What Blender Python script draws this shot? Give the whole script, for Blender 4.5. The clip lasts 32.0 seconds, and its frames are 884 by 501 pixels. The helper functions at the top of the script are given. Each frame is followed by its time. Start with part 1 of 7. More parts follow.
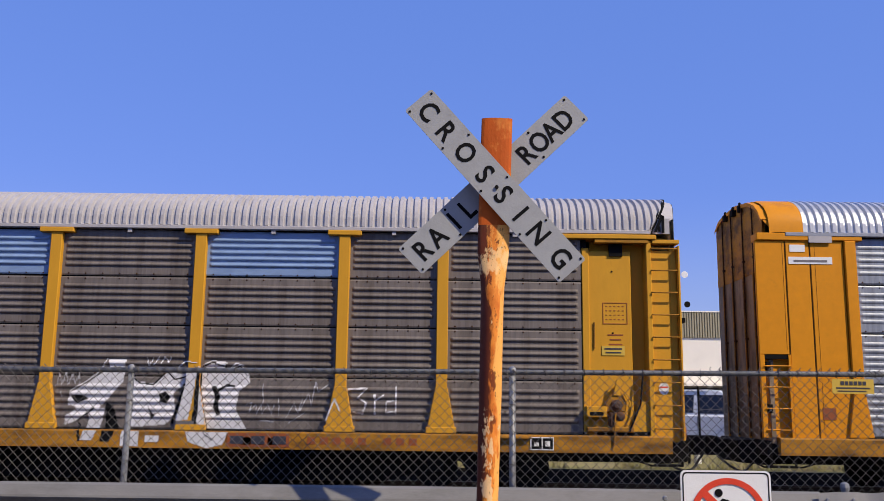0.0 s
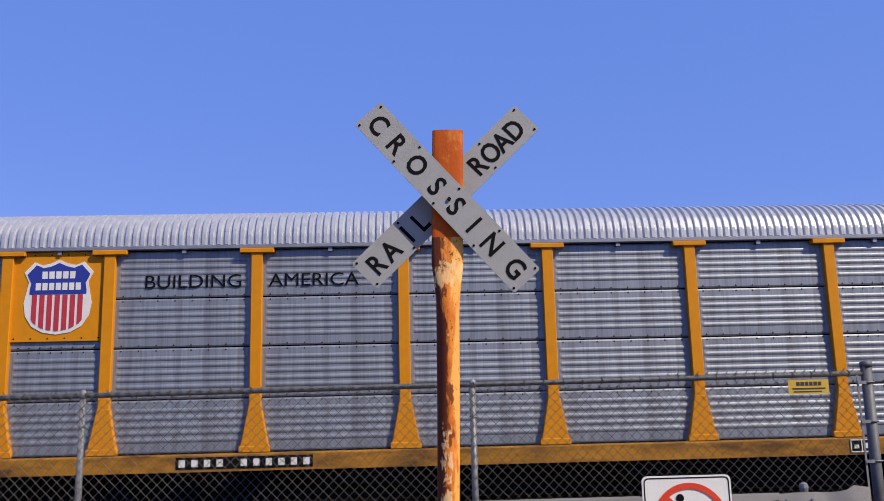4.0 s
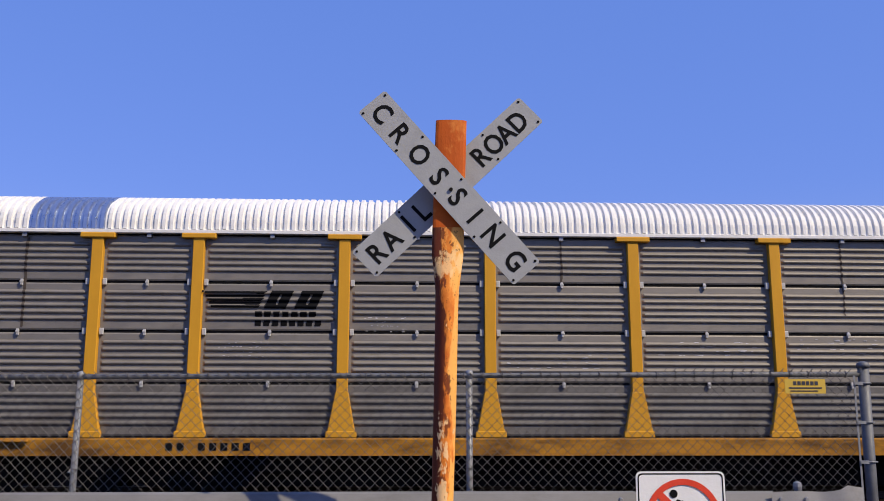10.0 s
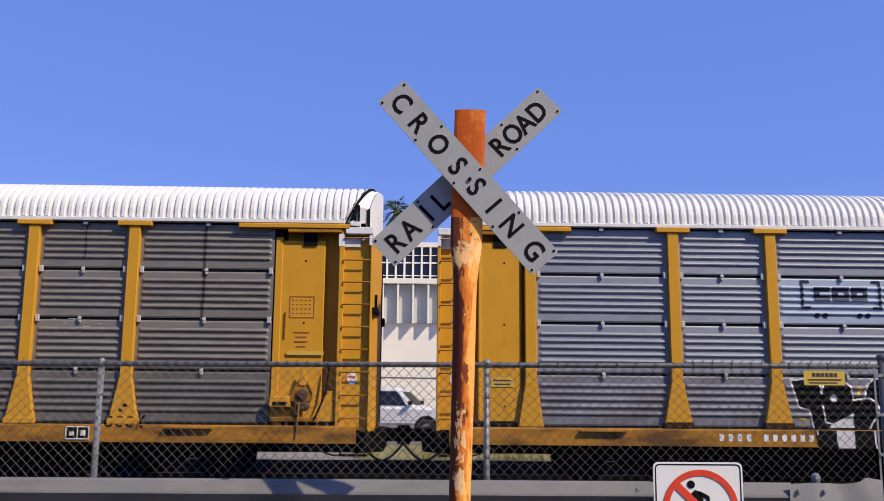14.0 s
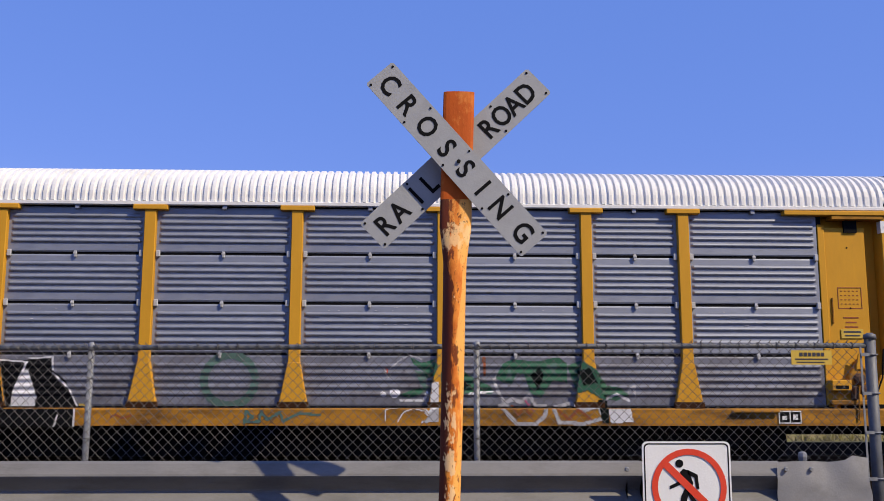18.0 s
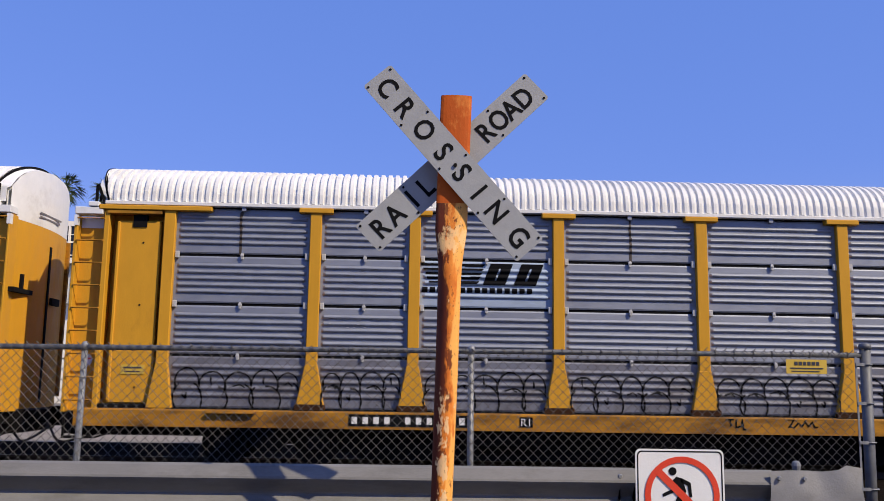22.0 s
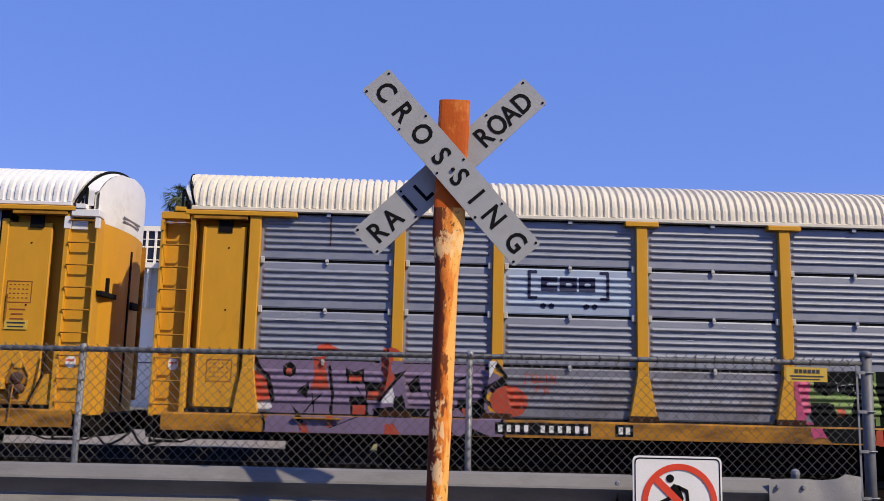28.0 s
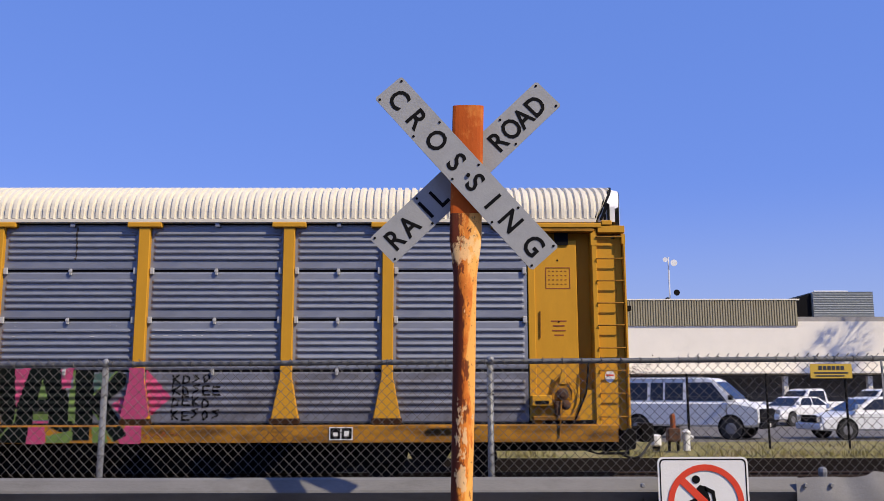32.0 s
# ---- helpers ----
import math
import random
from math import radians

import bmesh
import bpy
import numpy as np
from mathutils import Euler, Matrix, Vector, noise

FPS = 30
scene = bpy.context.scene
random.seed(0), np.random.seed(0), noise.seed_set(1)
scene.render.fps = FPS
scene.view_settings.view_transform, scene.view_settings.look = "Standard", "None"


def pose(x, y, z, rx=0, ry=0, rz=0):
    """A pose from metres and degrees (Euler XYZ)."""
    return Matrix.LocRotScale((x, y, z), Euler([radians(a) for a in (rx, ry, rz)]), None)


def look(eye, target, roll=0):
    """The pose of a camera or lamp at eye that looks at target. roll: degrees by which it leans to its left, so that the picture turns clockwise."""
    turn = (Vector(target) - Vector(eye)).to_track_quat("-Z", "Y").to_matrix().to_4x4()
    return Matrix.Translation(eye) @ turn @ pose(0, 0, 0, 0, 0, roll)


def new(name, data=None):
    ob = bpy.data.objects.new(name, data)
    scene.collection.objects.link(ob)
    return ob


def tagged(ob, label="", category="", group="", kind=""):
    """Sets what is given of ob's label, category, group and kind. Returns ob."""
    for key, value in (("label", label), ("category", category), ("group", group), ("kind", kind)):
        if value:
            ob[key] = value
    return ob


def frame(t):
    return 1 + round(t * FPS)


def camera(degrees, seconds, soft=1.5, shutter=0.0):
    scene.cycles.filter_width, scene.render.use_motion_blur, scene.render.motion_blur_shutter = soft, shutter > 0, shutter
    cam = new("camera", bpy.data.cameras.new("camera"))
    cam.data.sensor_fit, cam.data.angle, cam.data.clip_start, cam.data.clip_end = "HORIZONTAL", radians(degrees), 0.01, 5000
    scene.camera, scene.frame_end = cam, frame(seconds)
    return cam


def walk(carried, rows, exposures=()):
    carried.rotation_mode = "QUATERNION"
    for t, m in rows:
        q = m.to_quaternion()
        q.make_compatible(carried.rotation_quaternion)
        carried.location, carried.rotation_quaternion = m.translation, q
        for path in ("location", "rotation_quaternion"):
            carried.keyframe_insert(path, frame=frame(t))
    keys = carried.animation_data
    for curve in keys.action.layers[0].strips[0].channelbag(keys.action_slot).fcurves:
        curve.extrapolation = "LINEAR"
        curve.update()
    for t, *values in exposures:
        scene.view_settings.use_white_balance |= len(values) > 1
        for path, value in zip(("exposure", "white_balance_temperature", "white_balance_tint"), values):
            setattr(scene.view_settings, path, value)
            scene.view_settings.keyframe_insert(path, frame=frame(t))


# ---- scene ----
# ---------- camera ----------
EYE_Z = 1.6


def view(yaw, pitch, roll, dx, dy, dz):
    """The camera's pose from its heading, tilt and lean in degrees and its drift in metres."""
    a, b = radians(yaw), radians(pitch)
    eye = Vector((dx, dy, EYE_Z + dz))
    return look(eye, eye + Vector((math.sin(a) * math.cos(b), math.cos(a) * math.cos(b), math.sin(b))), roll)


cam = camera(52.8, 32.0, soft=0.8)
walk(cam, [
    (0.0, view(-0.03, 9.81, 0.71, -0.061, -0.030, 0.000)),
    (0.5, view(0.72, 9.86, 0.31, -0.034, -0.015, 0.001)),
    (1.0, view(1.84, 10.41, -0.54, -0.003, 0.007, 0.002)),
    (1.5, view(2.85, 11.10, -0.68, 0.016, 0.013, 0.002)),
    (2.0, view(1.86, 11.18, -0.68, -0.004, 0.000, 0.002)),
    (2.5, view(1.23, 11.01, 0.00, -0.009, 0.002, 0.001)),
    (3.0, view(1.39, 11.26, 0.57, -0.014, 0.006, 0.002)),
    (3.5, view(0.62, 11.49, -0.84, -0.017, 0.008, 0.003)),
    (4.0, view(2.41, 10.66, -1.40, -0.006, 0.006, 0.004)),
    (4.5, view(3.01, 10.31, -0.88, 0.006, 0.009, 0.002)),
    (6.5, view(4.44, 10.19, 0.14, 0.028, 0.036, 0.002)),
    (7.0, view(3.67, 10.39, 0.58, 0.024, 0.026, 0.003)),
    (7.5, view(3.29, 10.28, 0.50, 0.016, 0.026, 0.004)),
    (8.0, view(3.02, 9.98, -0.31, 0.014, 0.018, 0.002)),
    (8.5, view(2.76, 10.32, -0.18, 0.015, 0.022, 0.003)),
    (9.0, view(1.56, 10.28, -0.31, -0.017, 0.002, 0.003)),
    (9.5, view(3.10, 10.18, -0.08, 0.008, 0.016, 0.002)),
    (10.0, view(2.36, 10.07, 0.07, -0.004, 0.009, 0.001)),
    (10.5, view(1.92, 10.22, 0.08, -0.004, 0.002, 0.003)),
    (11.0, view(1.64, 10.65, 1.03, -0.001, 0.007, 0.001)),
    (11.5, view(1.31, 10.25, 1.09, -0.007, 0.004, -0.002)),
    (12.0, view(1.27, 9.41, 0.54, -0.018, 0.001, 0.001)),
    (12.5, view(1.29, 9.08, 0.72, -0.009, 0.007, -0.001)),
    (13.0, view(1.75, 9.08, 0.75, -0.014, 0.008, -0.001)),
    (13.5, view(1.78, 9.35, 0.74, -0.021, 0.013, -0.002)),
    (14.0, view(1.31, 9.38, 0.50, -0.019, -0.000, 0.001)),
    (14.5, view(1.96, 9.31, 0.41, -0.014, 0.001, 0.001)),
    (15.0, view(2.12, 9.34, 0.49, -0.012, 0.005, -0.002)),
    (15.5, view(2.29, 9.02, 0.42, -0.010, 0.005, 0.001)),
    (17.5, view(1.89, 8.41, -0.38, -0.004, -0.007, 0.001)),
    (18.0, view(1.93, 8.23, 0.12, -0.012, -0.007, 0.001)),
    (18.5, view(1.69, 8.21, -0.10, -0.015, -0.007, 0.000)),
    (19.0, view(1.26, 8.67, 0.36, -0.019, -0.007, 0.000)),
    (19.5, view(1.18, 8.47, 0.39, -0.028, -0.020, 0.001)),
    (20.0, view(1.35, 8.69, 0.63, -0.037, -0.009, 0.000)),
    (20.5, view(1.18, 8.59, 0.51, -0.026, -0.023, 0.002)),
    (21.0, view(1.67, 7.87, 1.16, -0.032, -0.008, 0.001)),
    (21.5, view(2.85, 7.89, 1.02, 0.002, 0.015, -0.001)),
    (22.0, view(2.05, 8.52, 0.89, 0.006, 0.007, -0.001)),
    (22.5, view(1.52, 8.50, 0.84, 0.011, -0.005, -0.003)),
    (23.0, view(1.67, 8.30, 0.72, 0.003, -0.003, -0.001)),
    (23.5, view(1.37, 8.30, 1.23, 0.007, -0.002, -0.003)),
    (24.0, view(1.58, 8.66, 1.44, -0.001, 0.007, -0.003)),
    (24.5, view(1.28, 8.89, 0.22, -0.001, -0.008, -0.001)),
    (25.0, view(1.01, 8.75, 0.46, -0.025, -0.009, -0.000)),
    (25.5, view(1.27, 8.38, 0.09, -0.021, -0.014, 0.002)),
    (26.0, view(2.17, 8.49, 0.36, -0.013, 0.001, -0.000)),
    (26.5, view(2.40, 8.38, 0.52, -0.006, 0.004, -0.000)),
    (28.5, view(1.45, 8.95, 1.55, 0.079, 0.016, -0.006)),
    (29.0, view(2.29, 8.76, 1.25, 0.016, 0.007, -0.000)),
    (29.5, view(1.62, 8.80, 1.12, 0.036, 0.008, -0.004)),
    (30.0, view(1.28, 9.08, 0.70, 0.026, 0.008, -0.004)),
    (30.5, view(1.20, 9.01, 0.14, 0.031, -0.002, -0.002)),
    (31.0, view(1.40, 9.04, -0.90, 0.032, 0.005, -0.004)),
    (31.5, view(1.23, 9.04, 0.01, 0.038, 0.003, -0.002)),
    (32.0, view(0.53, 9.27, -0.11, 0.059, 0.020, -0.007)),
])

# ---------- light ----------
SUN_EL, SUN_AZ = radians(43), math.atan2(0.79, -0.613)
world = bpy.data.worlds.new("sky")
scene.world = world
world.use_nodes = True
wn, wl = world.node_tree.nodes, world.node_tree.links
sky = wn.new("ShaderNodeTexSky")
sky.sky_type, sky.sun_disc = "NISHITA", False
sky.sun_elevation, sky.sun_rotation = SUN_EL, SUN_AZ
sky.air_density, sky.dust_density, sky.ozone_density = 1.0, 0.6, 4.0
tint = wn.new("ShaderNodeMix")
tint.data_type, tint.blend_type = "RGBA", "MULTIPLY"
tint.inputs["Factor"].default_value = 1.0
tint.inputs["B"].default_value = (1.2, 0.95, 1.25, 1)
wl.new(sky.outputs["Color"], tint.inputs["A"])
haze = wn.new("ShaderNodeMix")
haze.data_type = "RGBA"
haze.inputs["Factor"].default_value = 0.6
haze.inputs["B"].default_value = (1.45, 3.15, 9.6, 1)
wl.new(tint.outputs["Result"], haze.inputs["A"])
# paler towards the horizon
direction, height, near_ground, pale = wn.new("ShaderNodeTexCoord"), wn.new("ShaderNodeSeparateXYZ"), wn.new("ShaderNodeMapRange"), wn.new("ShaderNodeMix")
near_ground.inputs["From Min"].default_value, near_ground.inputs["From Max"].default_value = 0.24, 0.02
near_ground.inputs["To Min"].default_value, near_ground.inputs["To Max"].default_value = 0.0, 0.65
near_ground.interpolation_type = "SMOOTHSTEP"
pale.data_type = "RGBA"
pale.inputs["B"].default_value = (4.0, 4.9, 7.4, 1)
wl.new(direction.outputs["Generated"], height.inputs["Vector"])
wl.new(height.outputs["Z"], near_ground.inputs["Value"])
wl.new(near_ground.outputs["Result"], pale.inputs["Factor"])
wl.new(haze.outputs["Result"], pale.inputs["A"])
wl.new(pale.outputs["Result"], wn["Background"].inputs["Color"])
wn["Background"].inputs["Strength"].default_value = 0.10
sun_data = bpy.data.lights.new("sun", "SUN")
sun_data.energy, sun_data.angle, sun_data.color = 4.7, radians(0.53), (1.0, 0.86, 0.64)
sun = new("sun", sun_data)
sun.matrix_world = look((0, 0, 40), (-math.sin(SUN_AZ) * math.cos(SUN_EL), -math.cos(SUN_AZ) * math.cos(SUN_EL), 40 - math.sin(SUN_EL)))
scene.view_settings.exposure = 0.0


# ---------- materials ----------
def mat(name, color, rough=0.6, metal=0.0, vary=0.25, scale=6.0, dirt=None, dirt_at=0.55, dirt_amount=0.6, dirt_scale=1.2,
        bump=0.1, stretch=(1, 1, 1), grain=60.0, each=0.0, spec=0.5, flakes=None, edge=0.09):
    """A weathered surface: base colour varied at two scales, patches of dirt or rust, fine relief."""
    m = bpy.data.materials.new(name)
    m.use_nodes = True
    n, l = m.node_tree.nodes, m.node_tree.links
    bsdf = n["Principled BSDF"]
    coord = n.new("ShaderNodeTexCoord")
    mapping = n.new("ShaderNodeMapping")
    mapping.inputs["Scale"].default_value = stretch
    l.new(coord.outputs["Object"], mapping.inputs["Vector"])

    def noisy(s, detail, rough_n=0.6):
        t = n.new("ShaderNodeTexNoise")
        t.inputs["Scale"].default_value, t.inputs["Detail"].default_value = s, detail
        t.inputs["Roughness"].default_value = rough_n
        l.new(mapping.outputs["Vector"], t.inputs["Vector"])
        return t.outputs["Fac"]

    def ramp(fac, lo, hi, a, b):
        r = n.new("ShaderNodeMapRange")
        r.inputs["From Min"].default_value, r.inputs["From Max"].default_value = lo, hi
        r.inputs["To Min"].default_value, r.inputs["To Max"].default_value = a, b
        l.new(fac, r.inputs["Value"])
        return r.outputs["Result"]

    def mix(fac, a, b, blend="MIX"):
        x = n.new("ShaderNodeMix")
        x.data_type, x.blend_type = "RGBA", blend
        for socket, value in ((x.inputs["Factor"], fac), (x.inputs["A"], a), (x.inputs["B"], b)):
            if isinstance(value, (int, float, tuple)):
                socket.default_value = value
            else:
                l.new(value, socket)
        return x.outputs["Result"]

    def shade(k):
        return tuple(min(1.0, c * k) for c in color) + (1,)

    big, fine = noisy(scale, 5), noisy(grain, 3)
    col = mix(ramp(big, 0.3, 0.7, 0, 1), shade(1 - vary), shade(1 + vary * 0.6))
    col = mix(ramp(fine, 0.35, 0.65, 0, 0.25), col, shade(1 - vary * 1.2))
    if each:
        info = n.new("ShaderNodeObjectInfo")
        col = mix(ramp(info.outputs["Random"], 0, 1, 0, each), col, shade(0.55))
    rough_fac = ramp(big, 0.3, 0.7, max(0.05, rough - 0.1), min(1, rough + 0.12))
    if dirt:
        patch = ramp(noisy(dirt_scale, 8, 0.7), dirt_at - edge * 0.6, dirt_at + edge * 1.3, 0, dirt_amount)
        col = mix(patch, col, tuple(dirt) + (1,))
    if flakes:
        patch = ramp(noisy(dirt_scale * 2.3, 6, 0.75), 0.53, 0.57, 0, 0.85)
        col = mix(patch, col, tuple(flakes) + (1,))
    l.new(col, bsdf.inputs["Base Color"])
    l.new(rough_fac, bsdf.inputs["Roughness"])
    bsdf.inputs["Metallic"].default_value = metal
    bsdf.inputs["Specular IOR Level"].default_value = spec
    if bump:
        b = n.new("ShaderNodeBump")
        b.inputs["Strength"].default_value, b.inputs["Distance"].default_value = bump, 0.02
        l.new(fine, b.inputs["Height"])
        l.new(b.outputs["Normal"], bsdf.inputs["Normal"])
    return m


YELLOW = mat("yellow_car_paint", (0.62, 0.305, 0.022), 0.55, spec=0.2, dirt=(0.26, 0.11, 0.02), dirt_at=0.64, dirt_amount=0.5, stretch=(1, 1, 0.35), vary=0.07, each=0.1)
YELLOW_DIRTY = mat("dirty_yellow_paint", (0.42, 0.19, 0.017), 0.65, spec=0.2, dirt=(0.06, 0.03, 0.012), dirt_at=0.505, dirt_amount=0.85, stretch=(0.5, 1, 1.6), vary=0.25)
ORANGE = mat("orange_yellow_paint", (0.68, 0.26, 0.006), 0.55, spec=0.2, dirt=(0.3, 0.11, 0.01), dirt_at=0.66, vary=0.08, each=0.08)
PALE_ORANGE = mat("pale_orange_paint", (0.66, 0.35, 0.08), 0.65, spec=0.2, dirt=(0.36, 0.2, 0.06), dirt_at=0.6, stretch=(1, 1, 0.35), vary=0.12)
TAN = mat("tan_painted_strip", (0.45, 0.27, 0.11), 0.7, vary=0.15)
GALV = mat("galvanised_sheet", (0.30, 0.318, 0.37), 0.6, 0.5, dirt=(0.17, 0.16, 0.15), dirt_at=0.6, dirt_amount=0.5, stretch=(0.5, 1, 1.6), vary=0.14, each=0.22)
GALV_GREY = mat("dulled_grey_sheet", (0.26, 0.235, 0.20), 0.6, 0.4, dirt=(0.12, 0.10, 0.08), dirt_at=0.58, dirt_amount=0.55, stretch=(0.5, 1, 1.6), vary=0.16, each=0.2)
GALV_BROWN = mat("rust_stained_grey_sheet", (0.20, 0.17, 0.15), 0.65, 0.25, dirt=(0.09, 0.068, 0.05), dirt_at=0.52, stretch=(3.2, 1, 0.25), vary=0.28, each=0.2)
GALV_SILVER = mat("perforated_silver_sheet", (0.30, 0.33, 0.38), 0.5, 0.4, dirt=(0.16, 0.16, 0.175), dirt_at=0.52, dirt_amount=0.55, stretch=(4, 1, 0.2), vary=0.28, each=0.15)
GALV_LOW = mat("darker_galvanised_sheet", (0.225, 0.232, 0.275), 0.6, 0.4, dirt=(0.12, 0.105, 0.10), dirt_at=0.52, dirt_amount=0.6, stretch=(0.7, 1, 1.2), vary=0.2, each=0.2)
GREY_LOW = mat("darker_grey_sheet", (0.15, 0.14, 0.128), 0.7, 0.05, dirt=(0.07, 0.06, 0.05), dirt_at=0.52, stretch=(0.7, 1, 1.2), vary=0.2, each=0.2)
BLUE_SHEET = mat("pale_blue_sheet", (0.22, 0.32, 0.50), 0.55, 0.1, vary=0.15, stretch=(0.5, 1, 1.6))
BLUE_WHITE = mat("bluish_white_sheet", (0.35, 0.42, 0.52), 0.55, 0.1, vary=0.12, stretch=(0.5, 1, 1.6))
WHITE_ROOF = mat("white_roof_sheet", (0.75, 0.735, 0.69), 0.55, dirt=(0.42, 0.39, 0.34), dirt_at=0.62, dirt_amount=0.4, vary=0.08)
CREAM_ROOF = mat("cream_roof_sheet", (0.72, 0.66, 0.52), 0.55, dirt=(0.42, 0.36, 0.27), dirt_at=0.64, dirt_amount=0.4, vary=0.07)
GREY_ROOF = mat("grey_roof_sheet", (0.42, 0.40, 0.40), 0.6, dirt=(0.25, 0.22, 0.2), dirt_at=0.6, dirt_amount=0.5, vary=0.1)
BARE_ROOF = mat("bare_zinc_roof_sheet", (0.52, 0.53, 0.55), 0.4, 0.35, vary=0.12)
BARE_PATCH = mat("bare_zinc_patch", (0.42, 0.48, 0.60), 0.32, 0.85, vary=0.15)
WHITE = mat("white_paint", (0.76, 0.75, 0.72), 0.55, dirt=(0.4, 0.36, 0.3), dirt_at=0.62, dirt_amount=0.4, vary=0.06)
BLACK = mat("black_paint", (0.008, 0.008, 0.009), 0.8, vary=0.3, spec=0.08)
DARK = mat("grimy_dark_steel", (0.009, 0.008, 0.008), 0.85, dirt=(0.022, 0.015, 0.01), dirt_at=0.6, vary=0.35, spec=0.1)
GEAR = mat("rusty_brake_gear", (0.13, 0.05, 0.018), 0.8, dirt=(0.02, 0.013, 0.01), dirt_at=0.48, dirt_amount=0.9, dirt_scale=7, vary=0.4)
DIRTY_WHITE = mat("stained_white_paint", (0.68, 0.63, 0.53), 0.65, dirt=(0.26, 0.19, 0.12), dirt_at=0.56, dirt_amount=0.65, dirt_scale=2.5, vary=0.15, stretch=(1, 1.4, 0.4))
WORN_WHITE = mat("worn_white_tab", (0.50, 0.50, 0.50), 0.6, vary=0.2, dirt=(0.3, 0.28, 0.25), dirt_at=0.5, dirt_scale=9)
DARK_END = mat("dark_brown_end_paint", (0.26, 0.19, 0.12), 0.7, dirt=(0.06, 0.04, 0.025), dirt_at=0.5, dirt_amount=0.8, dirt_scale=2.5, vary=0.2, stretch=(1, 1.4, 0.4))
DARK_BROWN = mat("mottled_dark_brown", (0.05, 0.022, 0.01), 0.85, vary=0.4, spec=0.1, dirt=(0.13, 0.06, 0.015), dirt_at=0.58, dirt_scale=6)
RUBBER = mat("black_rubber", (0.018, 0.018, 0.018), 0.8, vary=0.2)


def peeling_post():
    """Orange paint on a pipe: brown rust in long patches, pale peeled flakes low down; light on the right and the neck
    and shade on the left are put into the colour.
    """
    m = bpy.data.materials.new("rusted_post_paint_with_light")
    m.use_nodes = True
    n, l = m.node_tree.nodes, m.node_tree.links
    coord, split = n.new("ShaderNodeTexCoord"), n.new("ShaderNodeSeparateXYZ")
    l.new(coord.outputs["Object"], split.inputs["Vector"])

    def span(value, a, b, lo=0.0, hi=1.0):
        r = n.new("ShaderNodeMapRange")
        for key, v in (("From Min", a), ("From Max", b), ("To Min", lo), ("To Max", hi)):
            r.inputs[key].default_value = v
        l.new(value, r.inputs["Value"])
        return r.outputs["Result"]

    def noisy(scale, stretch, detail=6):
        mapping, t = n.new("ShaderNodeMapping"), n.new("ShaderNodeTexNoise")
        mapping.inputs["Scale"].default_value = stretch
        t.inputs["Scale"].default_value, t.inputs["Detail"].default_value, t.inputs["Roughness"].default_value = scale, detail, 0.65
        l.new(coord.outputs["Object"], mapping.inputs["Vector"])
        l.new(mapping.outputs["Vector"], t.inputs["Vector"])
        return t.outputs["Fac"]

    def sums(*values):
        total = values[0]
        for v in values[1:]:
            a = n.new("ShaderNodeMath")
            l.new(total, a.inputs[0])
            l.new(v, a.inputs[1])
            total = a.outputs["Value"]
        return total

    def mix(fac, a, b):
        x = n.new("ShaderNodeMix")
        x.data_type = "RGBA"
        l.new(fac, x.inputs["Factor"])
        for socket, value in ((x.inputs["A"], a), (x.inputs["B"], b)):
            if isinstance(value, tuple):
                socket.default_value = value + (1,)
            else:
                l.new(value, socket)
        return x.outputs["Result"]

    # u runs across the pipe, from -1 on its left edge to 1 on its right
    z, lean_z, shifted, across = split.outputs["Z"], n.new("ShaderNodeMath"), n.new("ShaderNodeMath"), n.new("ShaderNodeMath")
    lean_z.operation, shifted.operation, across.operation = "MULTIPLY_ADD", "SUBTRACT", "DIVIDE"
    lean_z.inputs[1].default_value, lean_z.inputs[2].default_value, across.inputs[1].default_value = 0.0255, 0.035, 0.067
    l.new(z, lean_z.inputs[0])
    l.new(split.outputs["X"], shifted.inputs[0])
    l.new(lean_z.outputs["Value"], shifted.inputs[1])
    l.new(shifted.outputs["Value"], across.inputs[0])
    u = across.outputs["Value"]
    col = mix(span(noisy(11, (1, 1, 0.5)), 0.35, 0.65), (0.58, 0.13, 0.012), (0.86, 0.30, 0.04))
    # sunlit right side and neck, painted into the colour
    painted_light = sums(noisy(8, (1.4, 1.4, 0.4), 8), span(u, 0.0, 0.7, -0.16, 0.13), span(z, 2.2, 2.45, 0.0, 0.14))
    col = mix(span(painted_light, 0.5, 0.58, 0, 0.9), col, (0.90, 0.44, 0.10))
    # rust, thickened towards the left edge as painted shade
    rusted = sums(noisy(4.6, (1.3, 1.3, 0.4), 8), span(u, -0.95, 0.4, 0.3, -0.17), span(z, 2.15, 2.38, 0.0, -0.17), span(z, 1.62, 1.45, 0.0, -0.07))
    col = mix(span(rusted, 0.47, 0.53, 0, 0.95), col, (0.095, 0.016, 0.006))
    patchy = sums(noisy(13, (1.2, 1.2, 0.5), 8), span(u, -0.5, 0.9, 0.04, -0.05), span(z, 2.1, 2.35, 0.0, -0.04))
    col = mix(span(patchy, 0.54, 0.57, 0, 0.85), col, (0.13, 0.024, 0.008))
    worn = sums(noisy(19, (1, 1, 0.55)), span(z, 1.66, 1.52, -0.2, 0.0), span(u, -0.75, -0.35, -0.14, 0.045), span(u, 0.55, 0.25, -0.14, 0.0))
    col = mix(span(worn, 0.52, 0.545, 0, 0.9), col, (0.84, 0.55, 0.27))
    # pale flakes that paint a highlight on the neck
    neck = sums(noisy(12, (1.3, 1.3, 0.7), 7), span(z, 2.3, 2.42, -0.3, 0.08), span(z, 2.6, 2.5, -0.2, 0.0))
